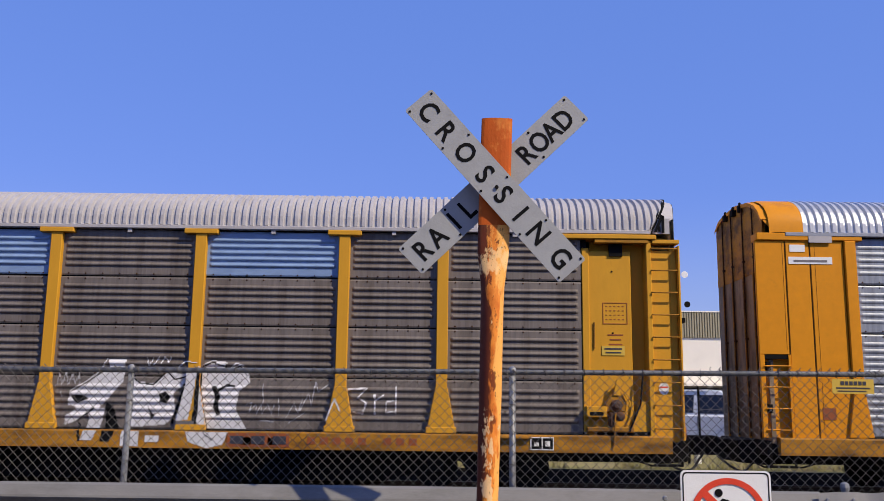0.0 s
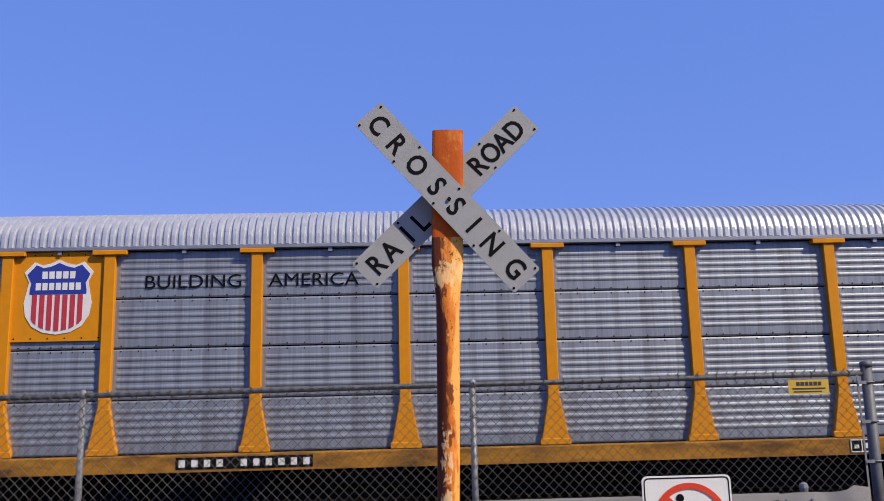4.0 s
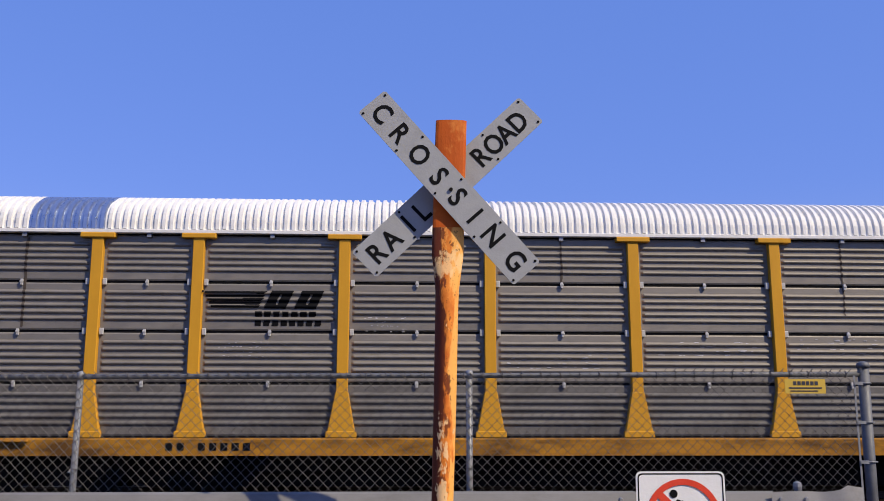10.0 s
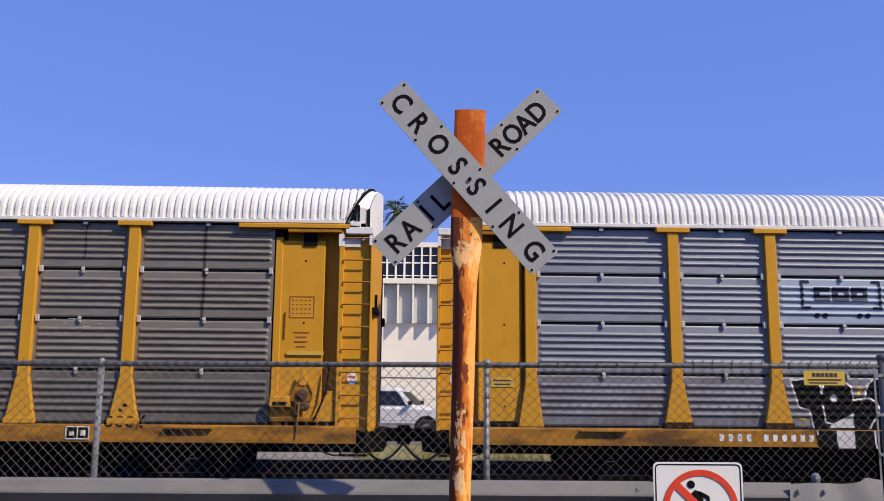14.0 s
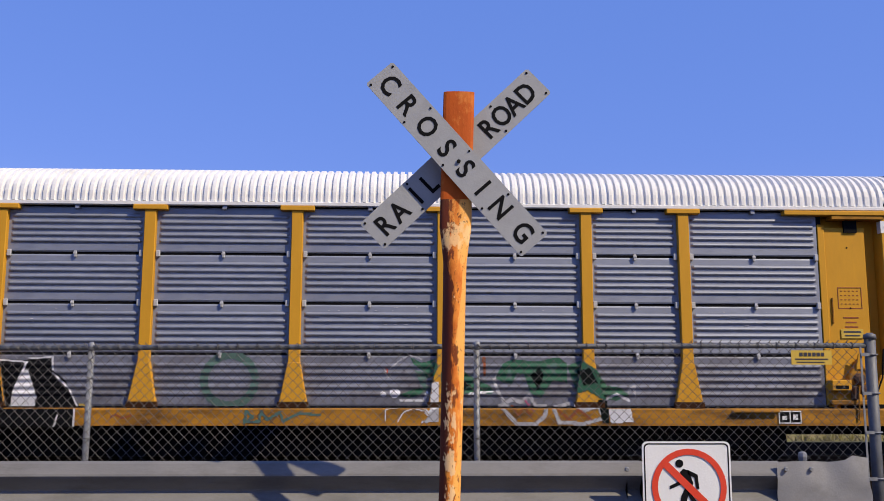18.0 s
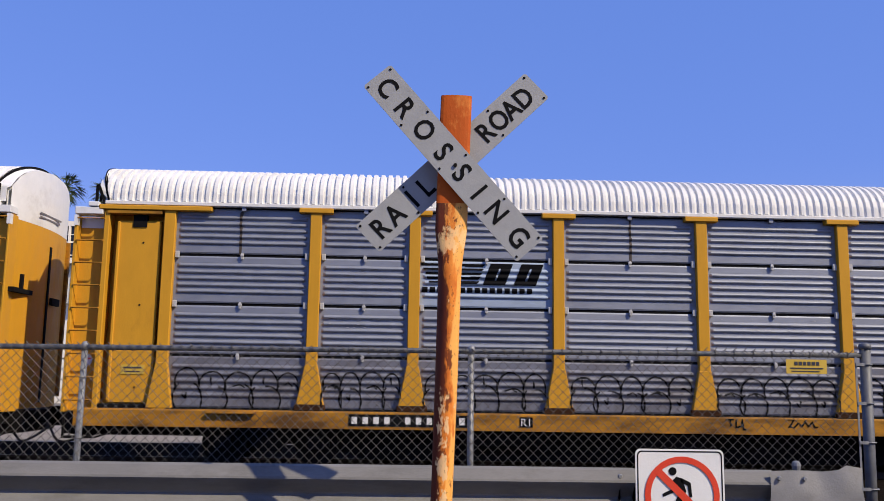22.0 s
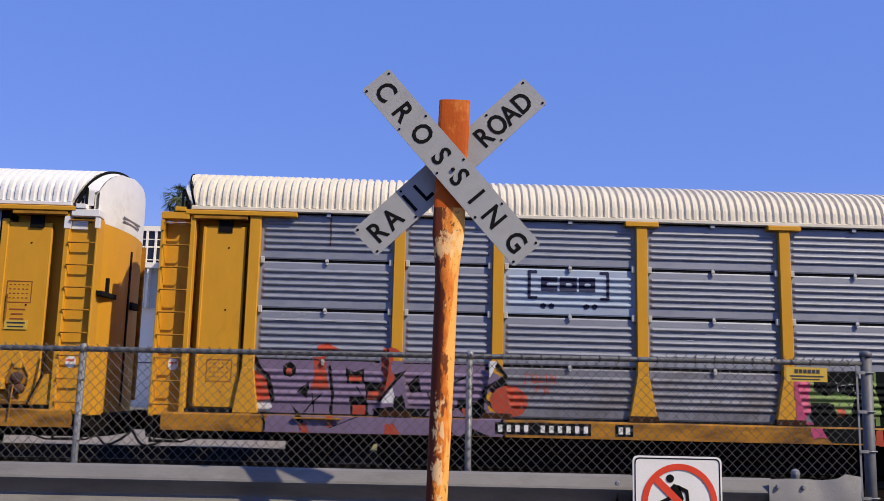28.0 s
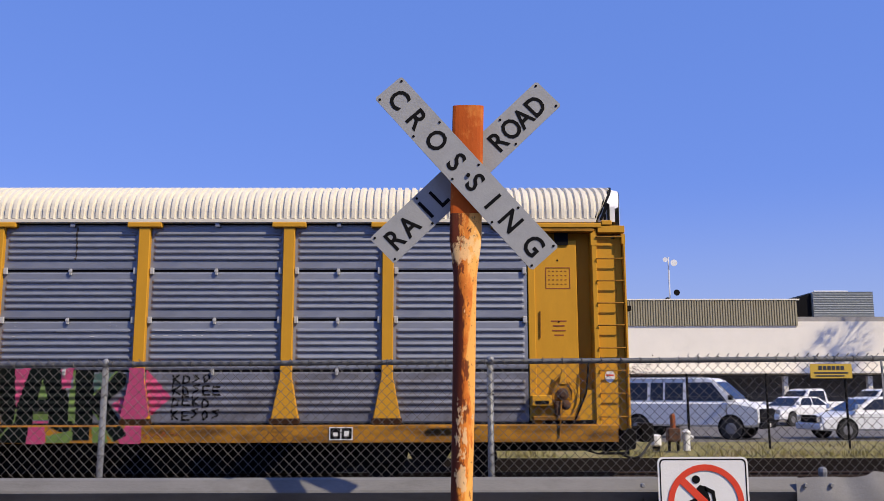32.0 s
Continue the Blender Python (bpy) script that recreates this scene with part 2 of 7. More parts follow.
    col = mix(span(neck, 0.53, 0.6, 0, 0.75), col, (0.92, 0.60, 0.27))
    pits = span(noisy(60, (1, 1, 0.7), 3), 0.62, 0.68, 0, 0.7)
    col = mix(pits, col, (0.10, 0.03, 0.012))
    bsdf = n["Principled BSDF"]
    bsdf.inputs["Roughness"].default_value = 0.62
    l.new(col, bsdf.inputs["Base Color"])
    b = n.new("ShaderNodeBump")
    b.inputs["Strength"].default_value, b.inputs["Distance"].default_value = 0.45, 0.01
    l.new(worn, b.inputs["Height"])
    bsdf.inputs["Specular IOR Level"].default_value = 0.25
    l.new(b.outputs["Normal"], bsdf.inputs["Normal"])
    return m


RUST = peeling_post()
RUST_TOP = mat("faded_orange_post_paint", (0.54, 0.105, 0.014), 0.65, spec=0.15, dirt=(0.80, 0.32, 0.07), dirt_at=0.58, dirt_scale=8, vary=0.2, stretch=(1, 1, 0.6))
BLADE = mat("weathered_grey_sign", (0.33, 0.335, 0.335), 0.6, dirt=(0.27, 0.27, 0.27), dirt_at=0.58, dirt_amount=0.5, dirt_scale=7, vary=0.08, scale=9)
ZINC = mat("galvanised_tube", (0.25, 0.255, 0.265), 0.55, 0.3, vary=0.2, scale=20, dirt=(0.25, 0.23, 0.21), dirt_at=0.6, dirt_scale=10)
ZINC_DARK = mat("dull_galvanised_post", (0.135, 0.14, 0.15), 0.6, 0.4, vary=0.25, scale=14)
WIRE = mat("galvanised_wire", (0.145, 0.132, 0.12), 0.65, 0.2, vary=0.3, bump=0, spec=0.2)
RAIL_BEAM = mat("weathered_guard_rail", (0.20, 0.195, 0.188), 0.75, 0.1, spec=0.2, dirt=(0.12, 0.115, 0.105), dirt_at=0.54, dirt_amount=0.6, dirt_scale=2.5, vary=0.16, scale=4, stretch=(0.6, 1, 1.6))
END_PLATE = mat("bright_dented_zinc", (0.30, 0.295, 0.29), 0.55, 0.2, dirt=(0.19, 0.185, 0.18), dirt_at=0.55, dirt_amount=0.6, dirt_scale=5, vary=0.15, scale=5)
SIGN_WHITE = mat("white_sign_face", (0.78, 0.78, 0.76), 0.45, vary=0.04, dirt=(0.6, 0.58, 0.53), dirt_at=0.62, dirt_amount=0.3, dirt_scale=5)
SIGN_RED = mat("red_sign_paint", (0.70, 0.055, 0.02), 0.45, vary=0.08)
SIGN_YELLOW = mat("yellow_sign_face", (0.60, 0.40, 0.05), 0.5, vary=0.08, dirt=(0.5, 0.35, 0.05), dirt_at=0.6, dirt_scale=9)
CONCRETE = mat("concrete", (0.33, 0.31, 0.28), 0.85, vary=0.18, bump=0.3)
GROUND_M = mat("dry_ground", (0.17, 0.14, 0.11), 0.95, vary=0.3, scale=1.2, dirt=(0.10, 0.085, 0.06), bump=0.5)
ASPHALT = mat("grey_asphalt", (0.15, 0.138, 0.125), 0.9, vary=0.2, scale=0.8, bump=0.3)
# blacker than the stones themselves: the train's shade is in the colour
BALLAST = mat("shade_blackened_ballast", (0.015, 0.012, 0.010), 0.95, spec=0.0, vary=0.5, scale=14, bump=0.9, grain=30)
STEEL = mat("rail_steel", (0.055, 0.035, 0.026), 0.6, 0.2, vary=0.3, spec=0.2)
# near-black timber, with the shade under the cars put into it
SLEEPER = mat("shade_blackened_sleeper_timber", (0.014, 0.011, 0.009), 0.9, vary=0.4, spec=0.05)
GRAVEL = mat("pale_gravel", (0.27, 0.235, 0.195), 0.95, vary=0.3, scale=3, bump=0.8, grain=40)
GRASS = mat("dry_green_grass", (0.25, 0.22, 0.055), 0.9, vary=0.45, scale=2.5, dirt=(0.30, 0.22, 0.10), dirt_at=0.5, each=0.2)
STUCCO = mat("white_stucco", (0.86, 0.80, 0.68), 0.85, vary=0.06, scale=0.5, dirt=(0.58, 0.54, 0.47), dirt_at=0.62, dirt_amount=0.35, dirt_scale=0.3)
OLIVE_BAND = mat("olive_corrugated_metal", (0.34, 0.30, 0.19), 0.65, vary=0.08)
GREY_BAND = mat("grey_corrugated_metal", (0.33, 0.35, 0.34), 0.6, vary=0.08)
GREEN_PANE = mat("dark_green_glass_panel", (0.10, 0.14, 0.12), 0.3, vary=0.15)
PANEL_GREY = mat("pale_grey_wall_panel", (0.50, 0.52, 0.51), 0.75, vary=0.08)
SHADE_WALL = mat("shaded_recess_wall", (0.16, 0.16, 0.17), 0.85, vary=0.15)
GLASS = mat("window_glass", (0.012, 0.016, 0.028), 0.1, vary=0.1, bump=0, spec=0.4)
CAR_WHITE = mat("white_car_paint", (0.78, 0.78, 0.78), 0.25, vary=0.03, bump=0)
CAR_SILVER = mat("silver_car_paint", (0.74, 0.75, 0.76), 0.35, 0.0, vary=0.04, bump=0)
RIM = mat("dull_grey_wheel_rim", (0.20, 0.20, 0.21), 0.45, 0.3, vary=0.15)
CAR_BLUE = mat("pale_blue_car_paint", (0.40, 0.44, 0.48), 0.3, 0.0, vary=0.04, bump=0)
CHROME = mat("chrome", (0.6, 0.6, 0.6), 0.15, 1.0, vary=0.05, bump=0)
LEAF = mat("palm_leaf", (0.065, 0.09, 0.03), 0.7, vary=0.3, each=0.3)
TRUNK = mat("palm_trunk", (0.16, 0.12, 0.085), 0.9, vary=0.3, bump=0.6)
BUSH = mat("red_brown_bush_leaf", (0.11, 0.045, 0.03), 0.8, vary=0.4)
PAINT = {
    "white": mat("white_spray_paint", (0.72, 0.71, 0.72), 0.6, vary=0.12), "black": BLACK,
    "purple": mat("lilac_spray_paint", (0.19, 0.135, 0.23), 0.6, vary=0.15), "red": mat("red_orange_spray_paint", (0.45, 0.055, 0.018), 0.6, vary=0.2),
    "pink": mat("pink_spray_paint", (0.52, 0.065, 0.17), 0.6, vary=0.15), "green": mat("dark_green_spray_paint", (0.02, 0.11, 0.055), 0.6, vary=0.25),
    "lime": mat("lime_spray_paint", (0.15, 0.24, 0.05), 0.6, vary=0.25), "darkest": mat("black_green_spray_paint", (0.006, 0.009, 0.008), 0.75, vary=0.3, spec=0.08),
    "blue": mat("navy_paint", (0.006, 0.009, 0.05), 0.5, vary=0.1), "flag_blue": mat("shield_blue_paint", (0.022, 0.04, 0.30), 0.45, vary=0.08),
    "flag_red": mat("shield_red_paint", (0.50, 0.035, 0.05), 0.5, vary=0.1), "rust": mat("rust_red_paint", (0.28, 0.07, 0.015), 0.7, vary=0.25),
    "smoke": mat("thin_green_spray", (0.075, 0.14, 0.115), 0.7, vary=0.2), "yellow": SIGN_YELLOW, "grey": mat("grey_overpaint", (0.16, 0.15, 0.16), 0.7, vary=0.15),
    "stain": mat("brown_water_stain", (0.085, 0.065, 0.05), 0.8, vary=0.3), "chalk": mat("thin_white_chalk", (0.46, 0.45, 0.46), 0.7, vary=0.3), "ink": mat("faded_black_ink", (0.035, 0.035, 0.05), 0.6, vary=0.3)}


# ---------- mesh helpers ----------
class Geo:
    """Vertices and faces of one mesh, with the pieces that things are made of."""

    def __init__(self):
        self.v, self.f, self.m = [], [], []

    def add(self, verts, faces, slot=0):
        k = len(self.v)
        self.v += [tuple(p) for p in verts]
        self.f += [tuple(i + k for i in f) for f in faces]
        self.m += [slot] * len(faces)
        return self

    def box(self, x0, x1, y0, y1, z0, z1, slot=0):
        p = [(x, y, z) for z in (z0, z1) for y in (y0, y1) for x in (x0, x1)]
        return self.add(p, [(0, 2, 3, 1), (4, 5, 7, 6), (0, 1, 5, 4), (2, 6, 7, 3), (0, 4, 6, 2), (1, 3, 7, 5)], slot)

    def prism(self, pts, d0, d1, axis="y", slot=0):
        """A flat outline in (x, z), (x, y) or (y, z), drawn out along the third axis."""
        def at(p, d):
            return {"y": (p[0], d, p[1]), "z": (p[0], p[1], d), "x": (d, p[0], p[1])}[axis]
        n = len(pts)
        return self.add([at(p, d0) for p in pts] + [at(p, d1) for p in pts],
                        [tuple(range(n)), tuple(range(2 * n - 1, n - 1, -1))] + [(i, i + n, (i + 1) % n + n, (i + 1) % n) for i in range(n)], slot)

    def tube(self, pts, r, n=8, slot=0, caps=True):
        """A round bar along a line of points; r may be one radius or one for each point."""
        pts = [Vector(p) for p in pts]
        rs = r if isinstance(r, (list, tuple)) else [r] * len(pts)
        ring, verts = [], []
        for i, p in enumerate(pts):
            d = (pts[min(i + 1, len(pts) - 1)] - pts[max(i - 1, 0)]).normalized()
            a = d.cross(Vector((0, 0, 1)) if abs(d.z) < 0.9 else Vector((0, 1, 0))).normalized()
            b = d.cross(a)
            verts += [p + (a * math.cos(2 * math.pi * k / n) + b * math.sin(2 * math.pi * k / n)) * rs[i] for k in range(n)]
        faces = [(i * n + k, i * n + (k + 1) % n, (i + 1) * n + (k + 1) % n, (i + 1) * n + k) for i in range(len(pts) - 1) for k in range(n)]
        if caps:
            faces += [tuple(range(n - 1, -1, -1)), tuple(range((len(pts) - 1) * n, len(pts) * n))]
        return self.add(verts, faces, slot)

    def sheet(self, columns, slot=0):
        """A skin through columns of points."""
        n = len(columns[0])
        return self.add([p for c in columns for p in c], [(i * n + k, (i + 1) * n + k, (i + 1) * n + k + 1, i * n + k + 1)
                                                         for i in range(len(columns) - 1) for k in range(n - 1)], slot)

    def mesh(self, name, bevel=0.0, smooth=False):
        me = bpy.data.meshes.new(name)
        me.from_pydata(self.v, [], self.f)
        bm = bmesh.new()
        bm.from_mesh(me)
        for face, slot in zip(bm.faces, self.m):
            face.material_index = slot
        bmesh.ops.recalc_face_normals(bm, faces=bm.faces)
        if bevel:
            sharp = [e for e in bm.edges if len(e.link_faces) == 2 and e.calc_face_angle(0) > 0.6]
            bmesh.ops.bevel(bm, geom=sharp, offset=bevel, segments=1, affect="EDGES", profile=0.5, clamp_overlap=True)
        for face in bm.faces:
            face.smooth = smooth
        bm.to_mesh(me)
        bm.free()
        return me


def part(name, shape, material, parent=None, label="", at=None, bevel=0.0, smooth=False):
    """Links a Geo or a mesh as one object, under a thing or a part."""
    me = shape.mesh(name, bevel, smooth) if isinstance(shape, Geo) else shape
    if not me.materials:
        for m in material if isinstance(material, (list, tuple)) else [material]:
            me.materials.append(m)
    ob = new(name, me)
    ob.parent = parent
    if at is not None:
        ob.matrix_basis = at if isinstance(at, Matrix) else Matrix.Translation(at)
    return tagged(ob, label)


def thing(name, label, category, m=None, group="", kind=""):
    ob = new(name)
    ob.empty_display_size = 0.2
    if m is not None:
        ob.matrix_basis = m
    return tagged(ob, label, category, group, kind)


def lettering(text, height, thick=0.0):
    """A flat mesh of a word in (x, z), facing -y, centred, with capitals of that height."""
    curve = bpy.data.curves.new("letters", "FONT")
    curve.body, curve.size, curve.align_x, curve.offset, curve.resolution_u = text, height / 0.69, "CENTER", thick, 3
    ob = new("letters", curve)
    bpy.context.view_layer.update()
    me = bpy.data.meshes.new_from_object(ob.evaluated_get(bpy.context.evaluated_depsgraph_get()))
    bpy.data.objects.remove(ob)
    me.transform(Matrix.Translation((0, 0, -height / 2)) @ Matrix.Rotation(math.pi / 2, 4, "X"))
    me.materials.clear()
    return me


# ---------- ground and track ----------
SIDE_Y = 17.1          # the near side of the train
TRACK_Y = SIDE_Y + 1.5


def flat(name, x0, x1, y0, y1, z, material, label, step=6.0, rough=0.0, kind="structure"):
    """A sheet of ground with a slight unevenness."""
    nx, ny = max(1, int((x1 - x0) / step)), max(1, int((y1 - y0) / step))
    cols = [[(x0 + (x1 - x0) * i / nx, y0 + (y1 - y0) * j / ny,
              z + rough * noise.noise((i * 0.7, j * 0.7, z * 9))) for j in range(ny + 1)] for i in range(nx + 1)]
    ob = part(name, Geo().sheet(cols), material)
    return tagged(ob, label, name.split("_")[0], kind=kind)


def build_ground():
    flat("ground", -1500, 1500, -600, 3000, -0.32, GROUND_M, "dry brown earth reaching to the horizon", 300)
    flat("road", -60, 60, -14, 5.6, 0.0, ASPHALT, "grey asphalt road surface before the guard rail", 4, 0.004)
    flat("parking_lot", -90, 120, 29.45, 54.9, 0.1, ASPHALT, "pale worn asphalt of a car park", 6, 0.01)
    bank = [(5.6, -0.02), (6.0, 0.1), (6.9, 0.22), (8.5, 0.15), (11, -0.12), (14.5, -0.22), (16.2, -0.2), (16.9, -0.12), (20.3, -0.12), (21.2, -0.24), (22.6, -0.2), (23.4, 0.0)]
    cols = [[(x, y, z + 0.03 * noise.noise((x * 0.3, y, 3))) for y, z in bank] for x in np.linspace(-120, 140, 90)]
    # the shade-dark colour runs on over the ground that the train shades
    tagged(part("track_bed", Geo().sheet(cols), BALLAST), "stony track bed with the train's shade put into its dark colour", "track bed", kind="structure")
    def strip(x0, x1, edge, lift):
        return Geo().sheet([[(x, y, z + lift + 0.03 * noise.noise((x * 0.5, y, 5))) for y, z in edge] for x in np.linspace(x0, x1, int((x1 - x0) * 1.2))])
    slope = [(23.4, 0.0), (24.0, 0.04), (26.0, 0.08), (29.5, 0.1)]
    tagged(part("grass_verge", strip(-1.6, 120, slope, 0.0), GRASS), "strip of dry yellow-green grass beside the tracks", "verge", kind="structure")
    tagged(part("gravel_strip", strip(-110, -1.6, slope, -0.01), GRAVEL), "strip of pale bare gravel beside the tracks", "gravel", kind="structure")
    blades = Geo()
    for i in range(12000):
        x, y = random.uniform(-1.8, 22), 23.45 + 5.9 * random.random() ** 1.4
        if noise.noise((x * 0.6, y * 0.6, 8)) < -0.15:
            continue
        h, lean, a = random.uniform(0.05, 0.2), random.uniform(-0.06, 0.06), random.uniform(0, 3.14)
        w, z = 0.012, 0.02
        blades.add([(x - w * math.cos(a), y - w * math.sin(a), z), (x + w * math.cos(a), y + w * math.sin(a), z), (x + lean, y + lean * 0.5, z + h)], [(0, 1, 2)])
    tagged(part("grass", blades, GRASS), "tufts of dry yellow-green grass on the verge", "grass", kind="stuff")
    # added out of view, behind the camera, to cut the sky's fill light
    wall = part("wall_behind", Geo().box(-48, 48, -14.4, -14.0, 0, 8.5), STUCCO)
    tagged(wall, "unseen plain wall added behind the camera to block sky light", "wall", kind="structure")
    for k, y in enumerate((TRACK_Y - 0.7525, TRACK_Y + 0.7525)):
        profile = [(-0.075, -0.17), (0.075, -0.17), (0.075, -0.155), (0.012, -0.13), (0.012, -0.04), (0.036, -0.03), (0.036, 0.0),
                   (-0.036, 0.0), (-0.036, -0.03), (-0.012, -0.04), (-0.012, -0.13), (-0.075, -0.155)]
        ob = part("rail", Geo().prism([(y + a, b) for a, b in profile], -120, 140, "x"), STEEL)
        tagged(ob, "brown steel running rail with a worn top", "rail", "rails of the track", "structure")
    sleeper = Geo().box(-0.11, 0.11, -1.3, 1.3, -0.14, 0.0).mesh("sleeper", 0.02)
    bed = thing("sleepers", "dark timber sleepers under the rails", "sleeper", Matrix.Translation((0, TRACK_Y, -0.05)), kind="structure")
    for i in range(150):
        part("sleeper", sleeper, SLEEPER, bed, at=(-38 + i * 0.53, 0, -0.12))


# ---------- railway cars ----------
POSTS = (-8.95, -7.03, -4.23, -1.41, 1.41, 4.23, 7.03, 8.95)
EDGE = 11.75           # the posts that end the sheeted side
SEAMS = (1.07, 2.07, 3.04, 3.99, 4.92)
HALF = 0.11            # half of a post's width
GUSSET, FLARE = 1.92, 0.17   # where a post begins to widen, and by how much on each side
TRAVEL = ((0, 0.0), (1, -4.59), (2, -9.17), (3, -13.73), (4, -18.27), (5, -22.79), (6, -27.29), (7, -31.77), (8, -36.24), (9, -40.69), (10, -45.12), (11, -49.53), (12, -53.93), (13, -58.3), (14, -62.68), (15, -67.05), (16, -71.42), (17, -75.79), (18, -80.17), (19, -84.54), (20, -88.91), (21, -93.3), (22, -97.71), (23, -102.13), (24, -106.55), (25, -110.98), (26, -115.44), (27, -119.93), (28, -124.45), (29, -128.99), (30, -133.58), (31, -138.22), (32, -142.9))
RIBS = (0.24, 0.38, 0.52, 0.66, 0.8)


def rib(u):
    """How far the sheeting stands out, over the height of one sheet (0 to 1)."""
    return max(0.0, 0.035 * max(1 - (abs(u - c) / 0.048) ** 2 for c in RIBS))


def side(x, z, gap=0.026):
    """The outermost face of a car's side at (x, z): sill, gussets, posts and ribbed sheets with that gap above and below."""
    if z < 1.05:
        return -0.07
    d = min(abs(x - p) for p in POSTS)
    if d < 0.025 + (HALF if z > GUSSET else HALF + FLARE * (GUSSET - z) / (GUSSET - 1.07)):
        return -0.056
    k = max(i for i in range(4) if z >= SEAMS[i] or i == 0)
    return 0.06 - rib((z - SEAMS[k] - gap) / (SEAMS[k + 1] - SEAMS[k] - 2 * gap))


def sheet_mesh(width, height, depth=1.0):
    rows = sorted({0.0, 1.0, 0.03, 0.97} | {c + d for c in RIBS for d in (-0.048, -0.035, -0.018, 0, 0.018, 0.035, 0.048)})
    cols = []
    for x, k in ((0.0, 0.0), (0.05, 0.0), (0.1, depth), (width - 0.1, depth), (width - 0.05, 0.0), (width, 0.0)):
        cols.append([(x, 0.06 - rib(u) * k + (0.012 if u in (0.0, 1.0) else 0), u * height) for u in rows])
    return Geo().sheet(cols).mesh("side_sheet")


SHEETS = {}


def sheet_for(width, k, material):
    key = (round(width, 2), k, material.name)
    if key not in SHEETS:
        SHEETS[key] = sheet_mesh(width, SEAMS[k + 1] - SEAMS[k] - (0.024 if material in (GALV_SILVER, GALV_BROWN) else 0.052), 0.4 if material is GALV_SILVER else 0.0 if material is ORANGE else 1.0)
        SHEETS[key].materials.append(material)
    return SHEETS[key]


def roof_line(n=26):
    """The arched cross-section of the roof, in (y, z)."""
    return [(1.5 - 1.5 * math.cos(math.pi * i / n), 4.97 + 0.88 * max(0.0, math.sin(math.pi * i / n)) ** 0.72) for i in range(n + 1)]


def lean_out(z):
    """How far the end of the roof leans out at that height."""
    return 0.3 * (z - 4.97) / 0.88


def roof_geo(x0, x1, lean0=0.0, lean1=0.0):
    """The corrugated roof between two places; its ends may be cut on the slant, further out at the crown."""
    pitch, depth, line = 0.146, 0.042, roof_line()
    g, n = Geo(), int((x1 - x0) / pitch)
    extra0, extra1 = (4 if lean0 else 0), (5 if lean1 else 0)
    cols = []
    for i in range(-extra0, n + extra1 + 1):
        for f, k in ((0.0, 0), (0.34, 0), (0.46, 1), (0.88, 1)) if i < n + extra1 else ((0.0, 0),):
            x = x0 + (i + f) * (x1 - x0) / n
            cols.append([(min(max(x, x0 - lean0 * lean_out(z)), x1 + lean1 * lean_out(z)), 1.5 + (y - 1.5) * (1 + 0.02 * k), z + depth * k) for y, z in line])
    return g.sheet(cols)


def graffiti(car, name, label, x0, x1, z0, z1, marks, cell=0.022, gap=0.026):
    """Spray paint that lies on the ribs, posts and sill: marks are laid one over the other on a fine grid."""
    nx, nz = int((x1 - x0) / cell), int((z1 - z0) / cell)
    xs, zs = x0 + (np.arange(nx) + 0.5) * cell, z0 + (np.arange(nz) + 0.5) * cell
    gx, gz = np.meshgrid(xs, zs, indexing="ij")
    u, v = (gx - x0) / (x1 - x0), (gz - z0) / (z1 - z0)
    grid, colors = np.full((nx, nz), -1), []
    aspect = (x1 - x0) / (z1 - z0)
    for kind, color, pts, *more in marks:
        if color not in colors and color:
            colors.append(color)
        if kind == "fill":
            inside = np.zeros(u.shape, bool)
            for (a, b), (c, d) in zip(pts, pts[1:] + pts[:1]):
                if b != d:
                    inside ^= ((v >= min(b, d)) & (v < max(b, d)) & (u < a + (v - b) * (c - a) / (d - b)))
        else:
            inside = np.zeros(u.shape, bool)
            w = more[0] / (z1 - z0)
            for (a, b), (c, d) in zip(pts, pts[1:]):
                px, pz, qx, qz = a * aspect, b, c * aspect, d
                length = (qx - px) ** 2 + (qz - pz) ** 2 + 1e-9
                t = np.clip(((u * aspect - px) * (qx - px) + (v - pz) * (qz - pz)) / length, 0, 1)
                inside |= (u * aspect - px - t * (qx - px)) ** 2 + (v - pz - t * (qz - pz)) ** 2 < (w / 2) ** 2
        grid[inside] = colors.index(color) if color else -1
    g, c = Geo(), cell / 2 + 0.0005
    for i, k in zip(*np.nonzero(grid >= 0)):
        x, z = xs[i], zs[k]
        if 1.06 < z < 1.085:
            continue
        ya, yb = side(x, z - c, gap) - 0.007, side(x, z + c, gap) - 0.007
        g.add([(x - c, ya, z - c), (x + c, ya, z - c), (x + c, yb, z + c), (x - c, yb, z + c)], [(0, 1, 2, 3)], int(grid[i, k]))
    me = bpy.data.meshes.new(name)
    me.from_pydata(g.v, [], g.f)
    for color in colors:
        me.materials.append(PAINT[color])
    me.polygons.foreach_set("material_index", g.m)
    ob = new(name, me)
    ob.parent = car
    return tagged(ob, label)


def bars(car, name, label, x0, x1, z, height, material, words, y=-0.078, backing=None):
    """Plain bars in place of writing, on a backing plate where there is one."""
    if backing:
        plate = part(name, Geo().box(x0 - 0.06, x1 + 0.06, y, y + 0.01, z - height * 0.85, z + height * 0.85), backing, car, label)
        y -= 0.004
    total, x = sum(map(abs, words)) + 0.6 * (len(words) - 1), x0
    unit = (x1 - x0) / total
    for w in words:
        if w < 0:
            x += (0.6 - w) * unit
            continue
        part("writing", Geo().box(x, x + w * unit, y, y + 0.003, z - height / 2, z + height / 2), material, plate if backing else car, "" if backing else label)
        x += (w + 0.6) * unit


